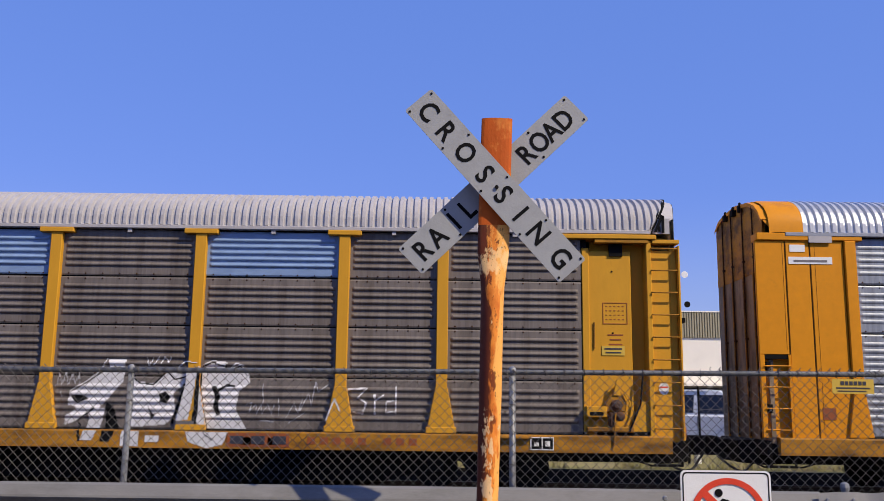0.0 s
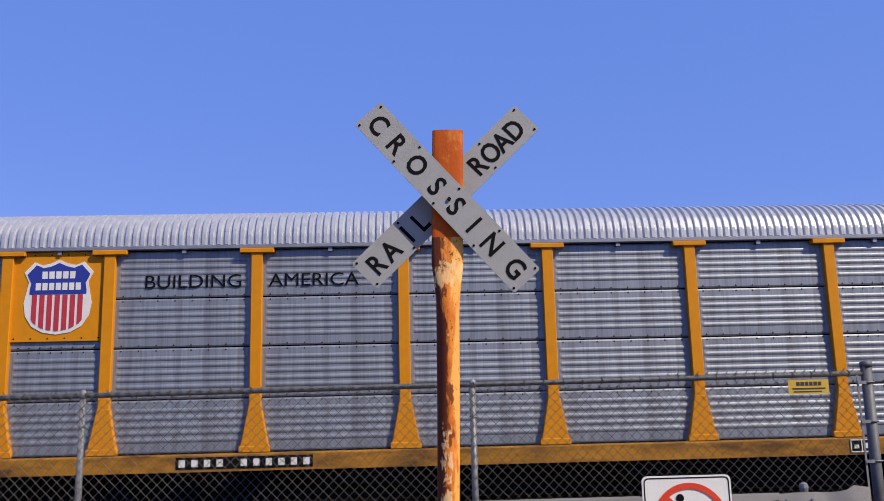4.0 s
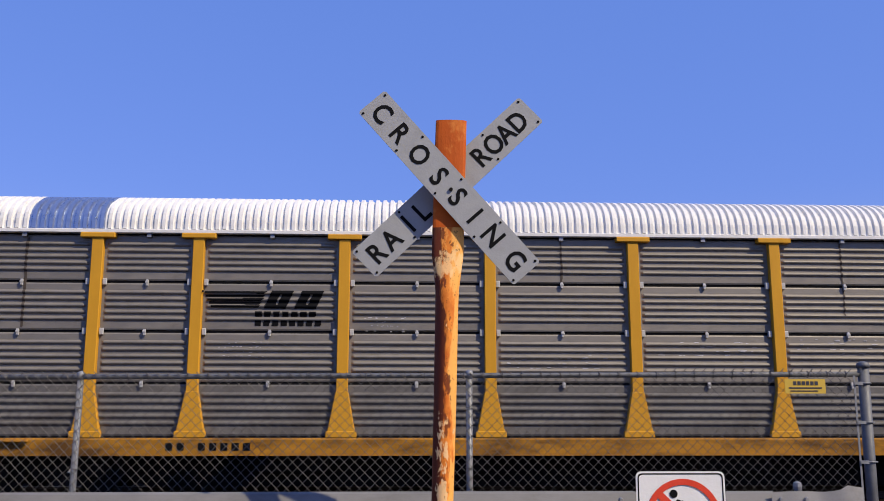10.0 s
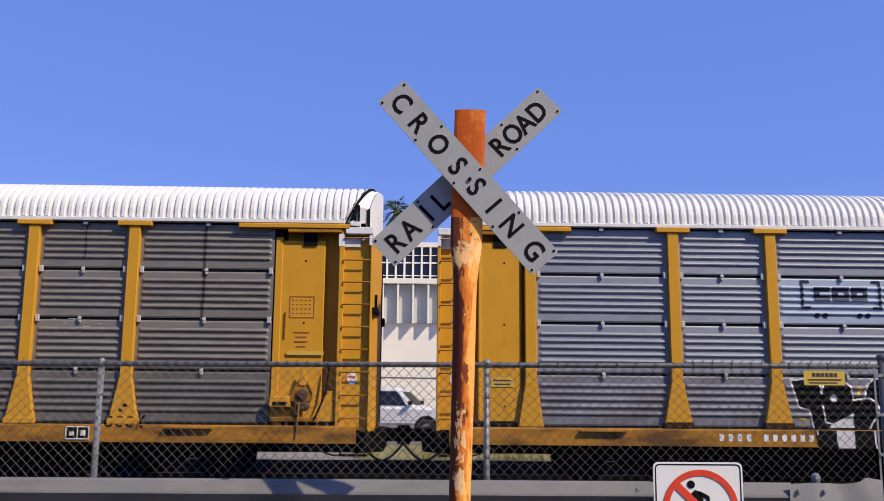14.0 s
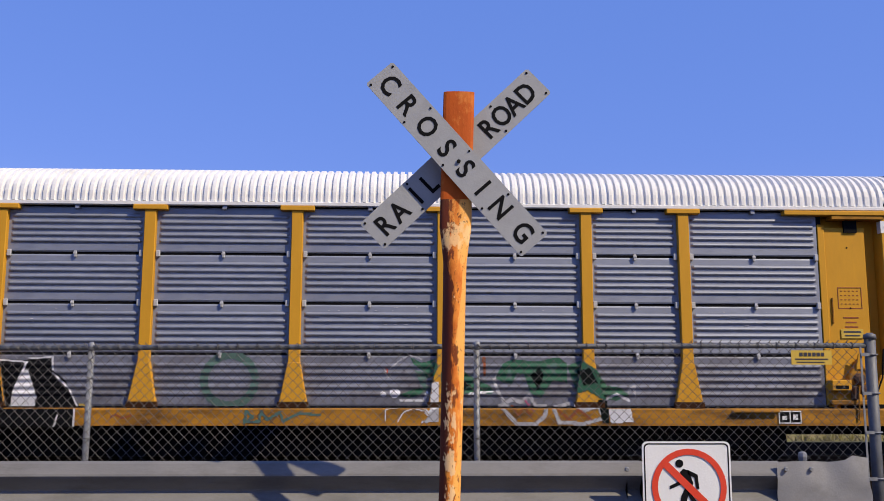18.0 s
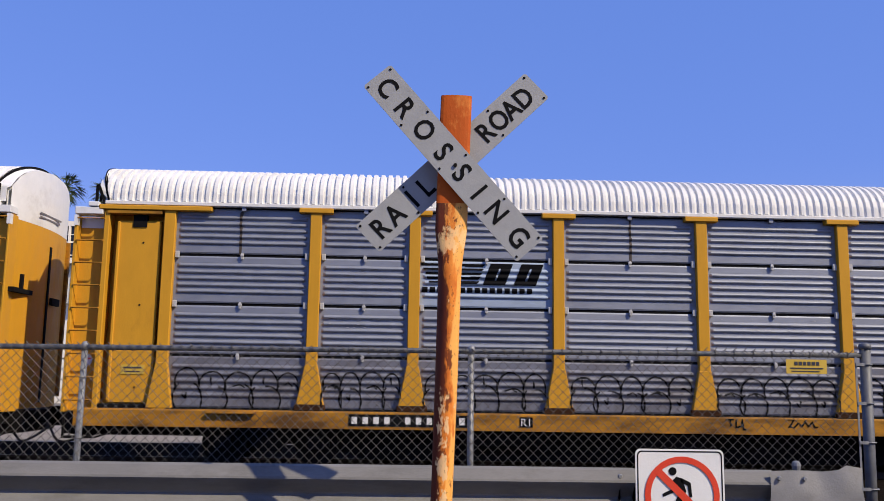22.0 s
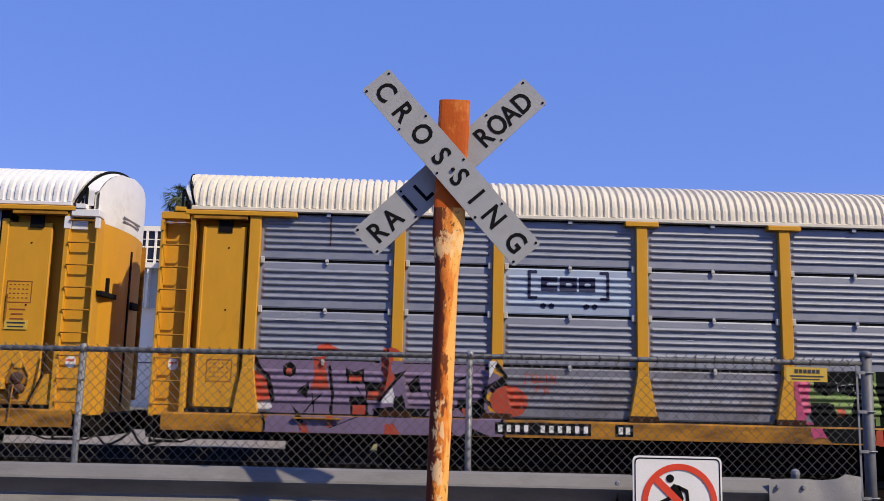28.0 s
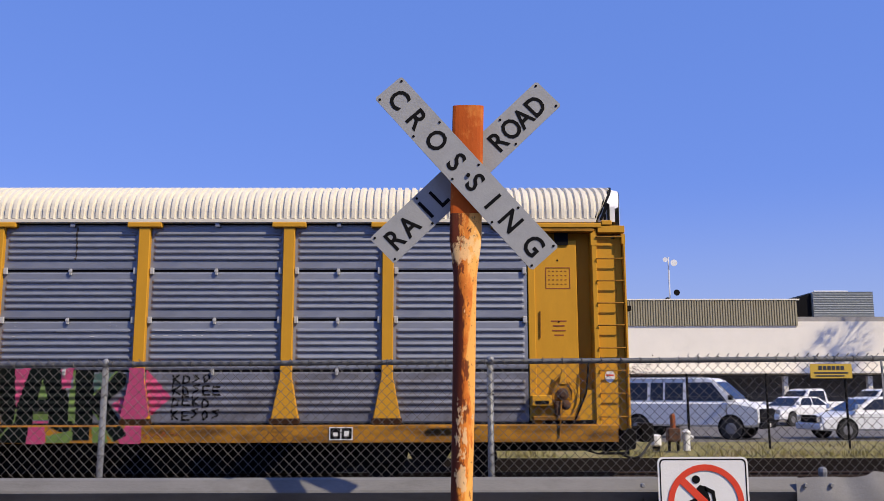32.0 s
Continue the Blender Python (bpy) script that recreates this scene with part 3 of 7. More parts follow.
def truck(car, x):
    """A four-wheeled bogie; returns its two wheelsets."""
    frame_ob = part("truck", Geo().prism([(-1.15, 0.36), (-0.9, 0.62), (-0.4, 0.52), (-0.25, 0.28), (0.25, 0.28), (0.4, 0.52), (0.9, 0.62), (1.15, 0.36), (1.15, 0.5),
                                          (0.85, 0.74), (0.3, 0.82), (-0.3, 0.82), (-0.85, 0.74), (-1.15, 0.5)], 0.42, 0.56).prism(
        [(-1.15, 0.36), (-0.9, 0.62), (-0.4, 0.52), (-0.25, 0.28), (0.25, 0.28), (0.4, 0.52), (0.9, 0.62), (1.15, 0.36), (1.15, 0.5),
         (0.85, 0.74), (0.3, 0.82), (-0.3, 0.82), (-0.85, 0.74), (-1.15, 0.5)], 2.44, 2.58).box(-0.3, 0.3, 0.5, 2.5, 0.5, 0.72), DARK, car, "black cast steel bogie", at=(x, 0, 0))
    spring = Geo().tube([(0, 0.46, 0.3), (0, 0.46, 0.55)], 0.055, 8).mesh("spring")
    for dx in (-0.14, 0.0, 0.14):
        part("spring", spring, DARK, frame_ob, at=(dx, 0, 0))
    for dx in (-0.89, 0.89):
        part("axle_box", Geo().box(dx - 0.16, dx + 0.16, 0.34, 0.5, 0.3, 0.56), DARK, frame_ob, bevel=0.03)
    sets = []
    for dx in (-0.89, 0.89):
        g = Geo()
        for y in (0.72, 2.28):
            s = 1 if y > 1.5 else -1
            g.tube([(0, y - 1.5, 0), (0, y - 1.5 + s * 0.03, 0), (0, y - 1.5 + s * 0.04, 0), (0, y - 1.5 + s * 0.13, 0)], [0.43, 0.43, 0.42, 0.415], 24)
        g.tube([(0, -1.0, 0), (0, 1.0, 0)], 0.085, 10)
        sets.append((part("wheelset", g, DARK, frame_ob, at=(dx, 1.5, 0.42)), dx))
    return sets


END_TOP = ((0.03, 5.24), (0.2, 5.46), (0.4, 5.6), (0.75, 5.74), (1.5, 5.83), (2.3, 5.8), (2.7, 5.72), (2.97, 5.56))


def gable(car, s, x, foot, lean, y0, mid_z, low, high, cap, label="", bow=0.0):
    """An end wall in two colours, bowed out in its middle, with the cap that joins it to the roof. s: 1 or -1, x: how far out it stands."""
    ys, zs = [p[0] for p in END_TOP], [p[1] for p in END_TOP]

    def out(y):
        return x + bow * math.sin(math.pi * min(max(y, 0.0), 3.0) / 3) ** 0.8
    across = np.linspace(y0, 2.97, 15)
    plan = [(s * out(y), y) for y in across] + [(s * (x - 0.08), 2.97), (s * (x - 0.08), y0)]
    end = part("end_wall", Geo().prism(plan, 0.95, mid_z, "z"), low, car, label)
    top = Geo().sheet([[(s * (out(y) + 0.002), y, mid_z), (s * (out(y) + 0.002), y, float(np.interp(y, ys, zs)))] for y in across])
    top.sheet([[(s * (x - 0.06), y, mid_z), (s * (x - 0.06), y, float(np.interp(y, ys, zs)))] for y in across])
    part("end_wall_top", top, high, end)
    line = [(y, z) for y, z in roof_line()]
    a = [(s * (foot + lean * lean_out(z)), y, z + 0.012) for y, z in line]
    b = [(s * (out(y) - 0.01), min(2.97, max(0.03, y)), float(np.interp(y, ys, zs))) for y, z in line]
    part("roof_end_cap", Geo().sheet([a, b]), cap, end)
    return end


def ladder_end(car, s, paint, top_paint, style, head):
    """The end bay of a car: side door, recess with a ladder, end wall under the roof's arch. s: 1 or -1."""
    def bx(g, a, b, *rest):
        return g.box(min(s * a, s * b), max(s * a, s * b), *rest)
    if s < 0:
        part("edge_post", bx(Geo(), 11.64, 11.86, -0.05, 0.3, 1.05, 4.84).prism([(min(s * 11.64, s * 11.86), GUSSET), (max(s * 11.64, s * 11.86), GUSSET), (max(s * 11.52, s * 12.0), 1.07), (min(s * 11.52, s * 12.0), 1.07)], -0.058, 0.1), paint, car, bevel=0.012)
        door = part("side_door", bx(bx(Geo(), 11.93, 12.76, 0.04, 0.16, 1.16, 4.62), 12.7, 12.76, 0.01, 0.1, 1.2, 4.6), paint, car, bevel=0.012)
    else:
        door = part("side_door", bx(bx(Geo(), 11.66, 12.62, 0.09, 0.16, 1.12, 4.6), 11.66, 11.8, 0.06, 0.1, 1.12, 4.66), paint, car, bevel=0.012)
        part("door_base", bx(Geo(), 11.7, 12.62, 0.02, 0.12, 1.06, 1.12), YELLOW_DIRTY, door)
        part("door_pull", bx(Geo(), 11.88, 11.9, 0.06, 0.09, 2.7, 3.2), YELLOW_DIRTY, door)
    part("dark_slot", bx(Geo(), 12.2, 12.46, 0.055 if s > 0 else 0.02, 0.1, 4.5, 4.74), BLACK, door)
    spot = Geo().tube([(0, 0.02, 0), (0, -0.006, 0)], [0.024, 0.018], 6).mesh("rivet")
    for z in (4.2, 3.0, 1.45):
        part("rivet", spot, DARK, door, at=(12.25 * s, 0.088 if s > 0 else 0.038, z))
    part("door_recess", bx(Geo(), 11.86, 13.1, 0.3, 0.34, 1.0, 4.85), paint, car)
    part("door_threshold", bx(Geo(), 11.9, 12.9, 0.0, 0.3, 1.06, 1.14), DARK, car)
    part("inner_stile", bx(Geo(), 12.9, 13.0, -0.04, 0.3, 0.98, 4.8), paint, car, bevel=0.012)
    deep = 0.06 if s > 0 else 0.16
    part("corner_panel", bx(Geo(), 13.0, 13.5, deep, 0.29, 0.98, 4.62), paint, car)
    sticker = part("ladder_notice", Geo().prism([(s * (13.2 + a), 1.95 + b) for a, b in arc(0, 0, 0.1, 0.12, 20, 335, 9)], deep - 0.008, deep - 0.003), SIGN_WHITE, car, "small torn white and red safety sticker")
    part("red_band", bx(Geo(), 13.12, 13.27, deep - 0.011, deep - 0.0085, 1.96, 1.99), SIGN_RED, sticker)
    out = 13.55
    lad = part("ladder", bx(Geo(), 13.51 if s > 0 else 13.49, out, -0.07 if s > 0 else -0.05, 0.29, 0.98, 4.7), paint, car, "yellow steel end ladder", bevel=0.008)
    rung = Geo().tube([(0, 0.1, 0), (0.02 * s, 0, 0), (0.51 * s, 0, 0), (0.53 * s, 0.1, 0)], 0.016, 6).mesh("rung")
    for i in range(9):
        part("rung", rung, YELLOW_DIRTY, lad, at=(12.98 * s, -0.07, 1.2 + i * 0.43))
    if style == "clips":
        part("ladder_head", bx(Geo(), 13.01, 13.3 if s > 0 else 13.48, deep - 0.012, deep - 0.003, 4.48, 4.66), head, car)
        if s > 0:
            part("stile_head", bx(Geo(), 12.89, 13.006, -0.046, 0.1, 4.48, 4.72), head, car)
        part("ladder_head", bx(Geo(), 13.485, out + 0.004, -0.075, 0.04, 4.5, 4.7), head, car)
        part("corner_bracket", bx(Geo(), 13.02, out, -0.08, 0.25, 4.72, 4.86), head, car, bevel=0.01)
        part("corner_block", bx(Geo(), 13.1, 13.3, -0.1, 0.2, 4.87, 4.96), head, car, bevel=0.01)
    else:
        part("corner_bracket", bx(Geo(), 13.02, out, -0.06, 0.25, 4.74, 4.82), paint, car, bevel=0.01)
    wall_x, foot, lean = (13.46, 13.0, 1.6) if s > 0 else (13.18, 12.92, 0.9)
    end = gable(car, s, wall_x, foot, lean, 0.05 if s > 0 else 0.3, 4.65, paint, top_paint, top_paint if style == "clips" else GREY_ROOF, bow=0.2 if s > 0 else 0.0)
    face = wall_x + (0.2 if s > 0 else 0.0)
    line = roof_line()
    seal = Geo().sheet([[(s * (foot + d + lean * lean_out(z)), y, z + h) for y, z in line] for d, h in ((-0.02, 0.05), (0.035, 0.05), (0.04, 0.0))])
    part("roof_edge_seal", seal, BLACK, end)
    part("roof_cheek", bx(Geo(), foot + 0.05, wall_x - 0.07, 0.02 if s > 0 else 0.31, 0.05 if s > 0 else 0.34, 4.95, 5.25), top_paint if style == "clips" else GREY_ROOF, end)
    part("cheek_slot", bx(Geo(), foot + 0.17, foot + 0.21, -0.002, 0.018, 4.99, 5.1), BLACK, end)
    part("corner_flap", Geo().prism([(s * (foot + 0.08), 4.98), (s * (foot + 0.13), 4.98), (s * (foot + 0.27), 5.3), (s * (foot + 0.22), 5.33)], -0.03, 0.0), BLACK, end)
    part("flap_bar", bx(Geo(), foot + 0.24, foot + 0.28, -0.03, 0.02, 4.97, 5.3), BLACK, end)
    part("door_seam", bx(Geo(), face, face + 0.02, 1.62, 1.7, 1.1, 5.5 if style == "old" else 4.3), BLACK, end)
    if s > 0:
        part("end_handle", bx(Geo(), wall_x + 0.04, face, 0.08, 0.95, 3.22, 3.31), BLACK, end)
        part("latch", bx(Geo(), wall_x + 0.08, wall_x + 0.17, 0.5, 0.58, 3.31, 3.6), BLACK, end)
        part("end_handle", bx(Geo(), face, face + 0.06, 1.8, 2.2, 3.1, 3.25), BLACK, end)
        for z in (4.5, 4.42):
            tagged(part("faint_mark", bx(Geo(), face + 0.003, face + 0.006, 1.0, 2.0 + z - 4.4, z + 0.4, z + 0.44), PAINT["grey"], end), "faint grey bar of worn writing")
    else:
        part("end_handle", bx(Geo(), face, face + 0.06, 0.9, 1.7, 3.0, 3.16), BLACK, end)
        part("end_handle", bx(Geo(), face, face + 0.06, 1.9, 2.1, 2.0, 2.5), BLACK, end)
    part("far_ladder", bx(Geo(), wall_x - 0.2, wall_x + 0.08, 2.98, 3.06, 1.2, 4.6), YELLOW_DIRTY, end)
    part("end_gutter", bx(Geo(), 10.95, 13.1, -0.09, 0.3, 4.82, 4.91), paint, car, bevel=0.012)
    part("gutter_pocket", bx(Geo(), 11.9, 12.95, -0.07, 0.2, 4.74, 4.815), YELLOW_DIRTY, car, bevel=0.012)


def flat_end(car, s, paint):
    """The smooth end bay of the newer car, with a short ladder let into its corner."""
    def bx(g, a, b, *rest):
        return g.box(min(s * a, s * b), max(s * a, s * b), *rest)
    part("edge_post", bx(Geo(), 11.64, 11.86, -0.06, 0.3, 1.05, 4.84).prism([(min(s * 11.64, s * 11.86), GUSSET), (max(s * 11.64, s * 11.86), GUSSET), (max(s * 11.52, s * 12.0), 1.07), (min(s * 11.52, s * 12.0), 1.07)], -0.066, 0.1), paint, car, bevel=0.012)
    for a, b in ((11.87, 12.52), (12.535, 13.0)):
        part("end_panel", bx(Geo(), a, b, -0.01, 0.06, 1.05, 4.84), paint, car, bevel=0.012)
    part("end_panel", bx(Geo(), 13.015, 13.6, -0.01, 0.06, 2.62, 4.84), paint, car, bevel=0.012)
    part("end_panel", bx(Geo(), 13.5, 13.6, -0.01, 0.06, 1.05, 2.62), paint, car, bevel=0.012)
    part("panel_seam", bx(Geo(), 12.522, 12.534, -0.012, 0.0, 1.05, 4.84), DARK_BROWN, car)
    part("panel_seam", bx(Geo(), 12.43, 12.436, -0.012, 0.0, 1.1, 4.8), DARK_BROWN, car)
    part("panel_seam", bx(Geo(), 13.002, 13.014, -0.012, 0.0, 1.05, 4.84), DARK_BROWN, car)
    part("panel_seam", bx(Geo(), 13.06, 13.066, -0.012, 0.0, 2.7, 4.8), DARK_BROWN, car)
    part("end_gutter", bx(Geo(), 11.5, 13.56, -0.05, 0.3, 4.842, 4.99), paint, car, bevel=0.012)
    part("eave_plate", bx(Geo(), 12.1, 12.55, -0.062, -0.045, 4.80, 4.93), GREY_ROOF, car, "flat grey plate on the eave")
    part("ladder_recess", bx(Geo(), 13.0, 13.55, 0.12, 0.16, 1.05, 2.64), paint, car)
    part("recess_head", bx(Geo(), 13.03, 13.5, 0.0, 0.12, 2.54, 2.62), DARK, car)
    lad = part("ladder", bx(Geo(), 13.0, 13.05, -0.02, 0.03, 1.0, 2.62), paint, car)
    rung = Geo().tube([(0, 0, 0), (0.5 * s, 0, 0)], 0.014, 6).mesh("rung")
    for i in range(4):
        part("rung", rung, paint, lad, at=(13.02 * s, -0.03, 1.2 + i * 0.4))
    wall_x = 13.6 if s > 0 else 13.4
    # the left end is coloured darker than the right
    end = gable(car, s, wall_x, wall_x - 0.22, 0.0, 0.07, 4.3, DIRTY_WHITE if s > 0 else DARK_END, PALE_ORANGE if s > 0 else YELLOW_DIRTY, ORANGE, "stained end wall with upright ribs")
    for y in (0.55, 1.15, 1.85, 2.45):
        head = float(np.interp(y, [p[0] for p in END_TOP], [p[1] for p in END_TOP])) - 0.03
        part("end_rib", bx(Geo(), wall_x, wall_x + 0.04, y + 0.06, y + 0.1, 1.0, 4.28), DIRTY_WHITE if s > 0 else YELLOW_DIRTY, end)
        part("locking_rod", Geo().tube([(s * (wall_x + 0.03), y, 1.05), (s * (wall_x + 0.03), y, head + 0.02)], 0.016, 6), DARK_BROWN, end, "rusty brown upright rod")
        for z in (1.6, 3.0, 4.6):
            part("rod_bracket", bx(Geo(), wall_x, wall_x + 0.05, y - 0.035, y + 0.035, z - 0.02, z + 0.02), DARK_BROWN, end)
    for y, w in ((1.15, 0.1), (1.55, 0.16), (2.1, 0.12)):
        part("roof_latch", bx(bx(Geo(), wall_x - 0.05, wall_x + 0.09, y, y + w, 5.66, 5.8), wall_x + 0.02, wall_x + 0.06, y + 0.02, y + w - 0.02, 5.78, 5.87), DARK, end, bevel=0.01)
    part("end_wall_joint", bx(Geo(), wall_x + 0.003, wall_x + 0.012, 0.1, 2.95, 4.28, 4.42), TAN if s > 0 else YELLOW_DIRTY, end, "tan strip across the end wall")
    trim = [(y, z) for y, z in END_TOP]
    part("arch_trim", Geo().sheet([[(s * (wall_x - 0.12), y, z + 0.035) for y, z in trim], [(s * (wall_x + 0.04), y, z + 0.03) for y, z in trim], [(s * (wall_x + 0.04), y, z - 0.05) for y, z in trim]]), paint, end)
    hinge = bx(Geo(), wall_x - 0.02, wall_x + 0.06, 0.03, 0.12, -0.08, 0.08).mesh("end_hinge")
    for z in (1.6, 2.4, 3.2, 3.9, 4.6):
        part("end_hinge", hinge, DARK, end, at=(0, 0, z))
    line = roof_line()
    band = Geo().sheet([[(s * x, 1.5 + (y - 1.5) * 1.02, z + k) for y, z in line] for x, k in ((12.62, 0.036), (wall_x - 0.2, 0.036), (wall_x - 0.1, 0.016))])
    part("roof_end_band", band, paint, car, "smooth yellow end of the roof", smooth=True)


def clip_mesh():
    return Geo().box(-0.025, 0.025, 0.01, 0.05, -0.08, 0.04).box(-0.035, 0.035, 0.004, 0.03, -0.03, 0.015).mesh("clip", 0.006)


def autorack(label, center, sheets, roof, paint, sill_paint, style, bare=None, tops=(), gutter=None, heads=None):
    """One enclosed car carrier, built round the middle of its length; y = 0 is its near side, z = 0 the top of the rails."""
    car = thing("autorack_car", label, "railway car", Matrix.Translation((center, SIDE_Y, 0)), "cars of the freight train")
    edges = [-EDGE] + list(POSTS) + [EDGE]
    bays = list(zip(edges, edges[1:]))
    clip = clip_mesh()
    tab = Geo().box(-0.04, 0.04, 0.0, 0.05, -0.07, 0.06).mesh("edge_tab", 0.01)
    for b, (a, c) in enumerate(bays):
        x0, x1 = a + HALF, c - HALF
        for k in range(4):
            # the lowest row takes a darker sheet on some cars
            m = dict(tops).get((b, k), sheets if k else {GALV: GALV_LOW, GALV_GREY: GREY_LOW}.get(sheets, sheets))
            part("side_sheet", sheet_for(x1 - x0, k, m), m, car, at=(x0, 0, SEAMS[k] + (0.012 if m in (GALV_SILVER, GALV_BROWN) else 0.026)))
            if k and style == "clips":
                part("clip", clip, WORN_WHITE, car, at=((x0 + x1) / 2, 0, SEAMS[k]))
            if k in (2, 3) and style == "clips":
                for x in (x0 + 0.05, x1 - 0.05):
                    part("edge_tab", tab, WORN_WHITE, car, at=(x, 0, SEAMS[k]))
    part("sheet_backing", Geo().box(-EDGE, EDGE, 0.085, 0.12, 1.05, 4.93), BLACK, car, "black gap behind the sheets")
    post = Geo().box(-HALF, HALF, -0.05, 0.08, GUSSET - 0.02, 4.86)
    post.prism([(-HALF - 0.008, GUSSET), (HALF + 0.008, GUSSET), (HALF + FLARE, 1.07), (-HALF - FLARE, 1.07)], -0.056, 0.08)
    post = post.mesh("side_post", 0.012)
    # band across the foot of each post, dark brown on some cars
    foot_band = Geo().box(-HALF - 0.18, HALF + 0.18, -0.066, 0.02, 1.064, 1.18).mesh("post_foot", 0.01)
    cap = Geo().box(-0.33, 0.33, -0.085, 0.1, 4.83, 4.925).mesh("post_cap", 0.012)
    for x in POSTS:
        part("side_post", post, paint, car, at=(x, 0, 0))
        part("post_cap", cap, paint, car, at=(x, 0, 0))
        part("post_foot", foot_band, DARK_BROWN if sheets is GALV else paint, car, at=(x, 0, 0))
    if style != "clips":
        dots = Geo()
        for a, c in bays:
            for z in SEAMS[1:4]:
                for k in range(8):
                    x = a + HALF + 0.14 + (c - a - 2 * HALF - 0.28) * k / 7
                    for dz in (-0.05, 0.05):
                        dots.tube([(x, 0.06, z + dz), (x, 0.048, z + dz)], [0.017, 0.012], 5)
        tagged(part("rivets", dots, DARK_BROWN, car, "rows of dark rivet heads along the seams"), kind="stuff")
    part("far_side", Geo().sheet([[(x, 2.94 + rib((z - 1.07) % 0.96 / 0.96), z) for z in np.linspace(1.0, 4.95, 60)] for x in (-13.0, 13.0)]), sheets, car)
    part("gutter", Geo().box(-13.0, 13.0, -0.06, 0.12, 4.925, 5.0).box(-13.0, 13.0, 2.88, 3.06, 4.925, 5.0), gutter or roof, car, bevel=0.01)
    part("sill_gap", Geo().box(-EDGE, EDGE, -0.02, 0.06, 1.062, 1.088), BLACK, car)
    lug = Geo().box(-0.04, 0.04, -0.03, 0.05, 4.85, 4.925).mesh("gutter_lug")
    for a, c in bays:
        part("gutter_lug", lug, gutter or GALV, car, at=((a + c) / 2, 0, 0))
    if style == "smooth":
        part("roof", roof_geo(-12.7, 12.7), roof, car)
    elif bare:
        part("roof", roof_geo(-12.92, bare[0], 0.9, 0), roof, car)
        part("bare_roof_patch", roof_geo(*bare), BARE_PATCH, car, "bare metal stretch of the roof")
        part("roof", roof_geo(bare[1], 13.0, 0, 1.6), roof, car)
    else:
        part("roof", roof_geo(-12.92, 13.0, 0.9, 1.6), roof, car)
    sill = Geo().prism([(-0.07, 0.75), (-0.03, 0.75), (0.12, 0.8), (0.12, 1.06), (-0.05, 1.06), (-0.07, 1.03)], -13.3, 13.3, "x")
    sill.box(-13.3, 13.3, -0.075, 0.1, 0.735, 0.752).box(-13.3, 13.3, 2.9, 3.07, 0.75, 1.05)
    part("side_sill", sill, sill_paint, car, "grimy yellow side sill")
    step = Geo().box(-0.45, 0.45, -0.16, 0.0, 0.985, 1.02).mesh("sill_step", 0.008)
    for x in (-10.4, 10.2):
        part("sill_step", step, sill_paint, car, at=(x, 0, 0))
    part("deck", Geo().box(-13.2, 13.2, 0.13, 2.89, 0.95, 1.049), DARK, car)
    part("centre_sill", Geo().box(-13.35, 13.35, 1.2, 1.8, 0.5, 0.95), DARK, car)
    part("belly", Geo().prism([(-8.75, 0.95), (8.75, 0.95), (8.5, 0.3), (7.9, 0.12), (-7.9, 0.12), (-8.5, 0.3)], 0.75, 2.25), DARK, car)
    for x in (-5.2, -2.1, 3.4):
        part("air_tank", Geo().tube([(x - 0.7, 0.5, 0.55), (x - 0.62, 0.5, 0.55), (x + 0.62, 0.5, 0.55), (x + 0.7, 0.5, 0.55)], [0.1, 0.19, 0.19, 0.1], 10), DARK, car)
    part("brake_pipe", Geo().tube([(-13.0, 0.3, 0.7), (-6, 0.3, 0.66), (6, 0.3, 0.66), (13.0, 0.3, 0.7)], 0.025, 6), DARK, car)
    cross = Geo().prism([(-0.06, 0.95), (0.06, 0.95), (0.05, 0.7), (-0.05, 0.7)], 0.0, 3.0).mesh("cross_bearer")
    for x in np.linspace(-12.2, 12.2, 12):
        part("cross_bearer", cross, DARK, car, at=(x, 0, 0))
    sets = truck(car, -9.75) + truck(car, 9.75)
    for s in (-1, 1):
        if style == "smooth":
            flat_end(car, s, paint)
        else:
            ladder_end(car, s, paint, WHITE, style, heads or WHITE)
        part("coupler", Geo().box(min(s * 13.2, s * 14.2), max(s * 13.2, s * 14.2), 1.38, 1.62, 0.72, 0.98).box(min(s * 14.05, s * 14.3), max(s * 14.05, s * 14.3), 1.3, 1.74, 0.66, 1.04), DARK, car, bevel=0.02)
        part("draft_box", Geo().prism([(s * 13.2, 1.02), (s * 13.85, 0.98), (s * 13.8, 0.55), (s * 13.2, 0.5)], 0.75, 2.25), DARK, car, bevel=0.02)
        part("end_sill", Geo().box(min(s * 13.2, s * 13.5), max(s * 13.2, s * 13.5), 0.1, 2.9, 0.72, 1.0), DARK, car)
        hose = [(s * (13.3 + 0.9 * i / 8), 0.9 + 0.15 * math.sin(i), 0.72 - 0.34 * math.sin(math.pi * i / 8)) for i in range(9)]
        part("air_hose", Geo().tube(hose, 0.025, 6), RUBBER, car)
        lever = [(s * 12.2, -0.05, 0.74), (s * 12.9, -0.06, 0.52), (s * 13.5, 0.3, 0.5), (s * 13.75, 1.2, 0.7)]
        part("uncoupling_lever", Geo().tube(lever, 0.018, 6), DARK, car)
        step_ob = part("sill_end_step", Geo().box(min(s * 13.0, s * 13.5), max(s * 13.0, s * 13.5), -0.05, 0.2, 0.5, 0.54), DARK, car)
        for a in (13.0, 13.46):
            part("step_hanger", Geo().box(min(s * a, s * (a + 0.04)), max(s * a, s * (a + 0.04)), -0.05, -0.01, 0.54, 0.98), DARK, step_ob)
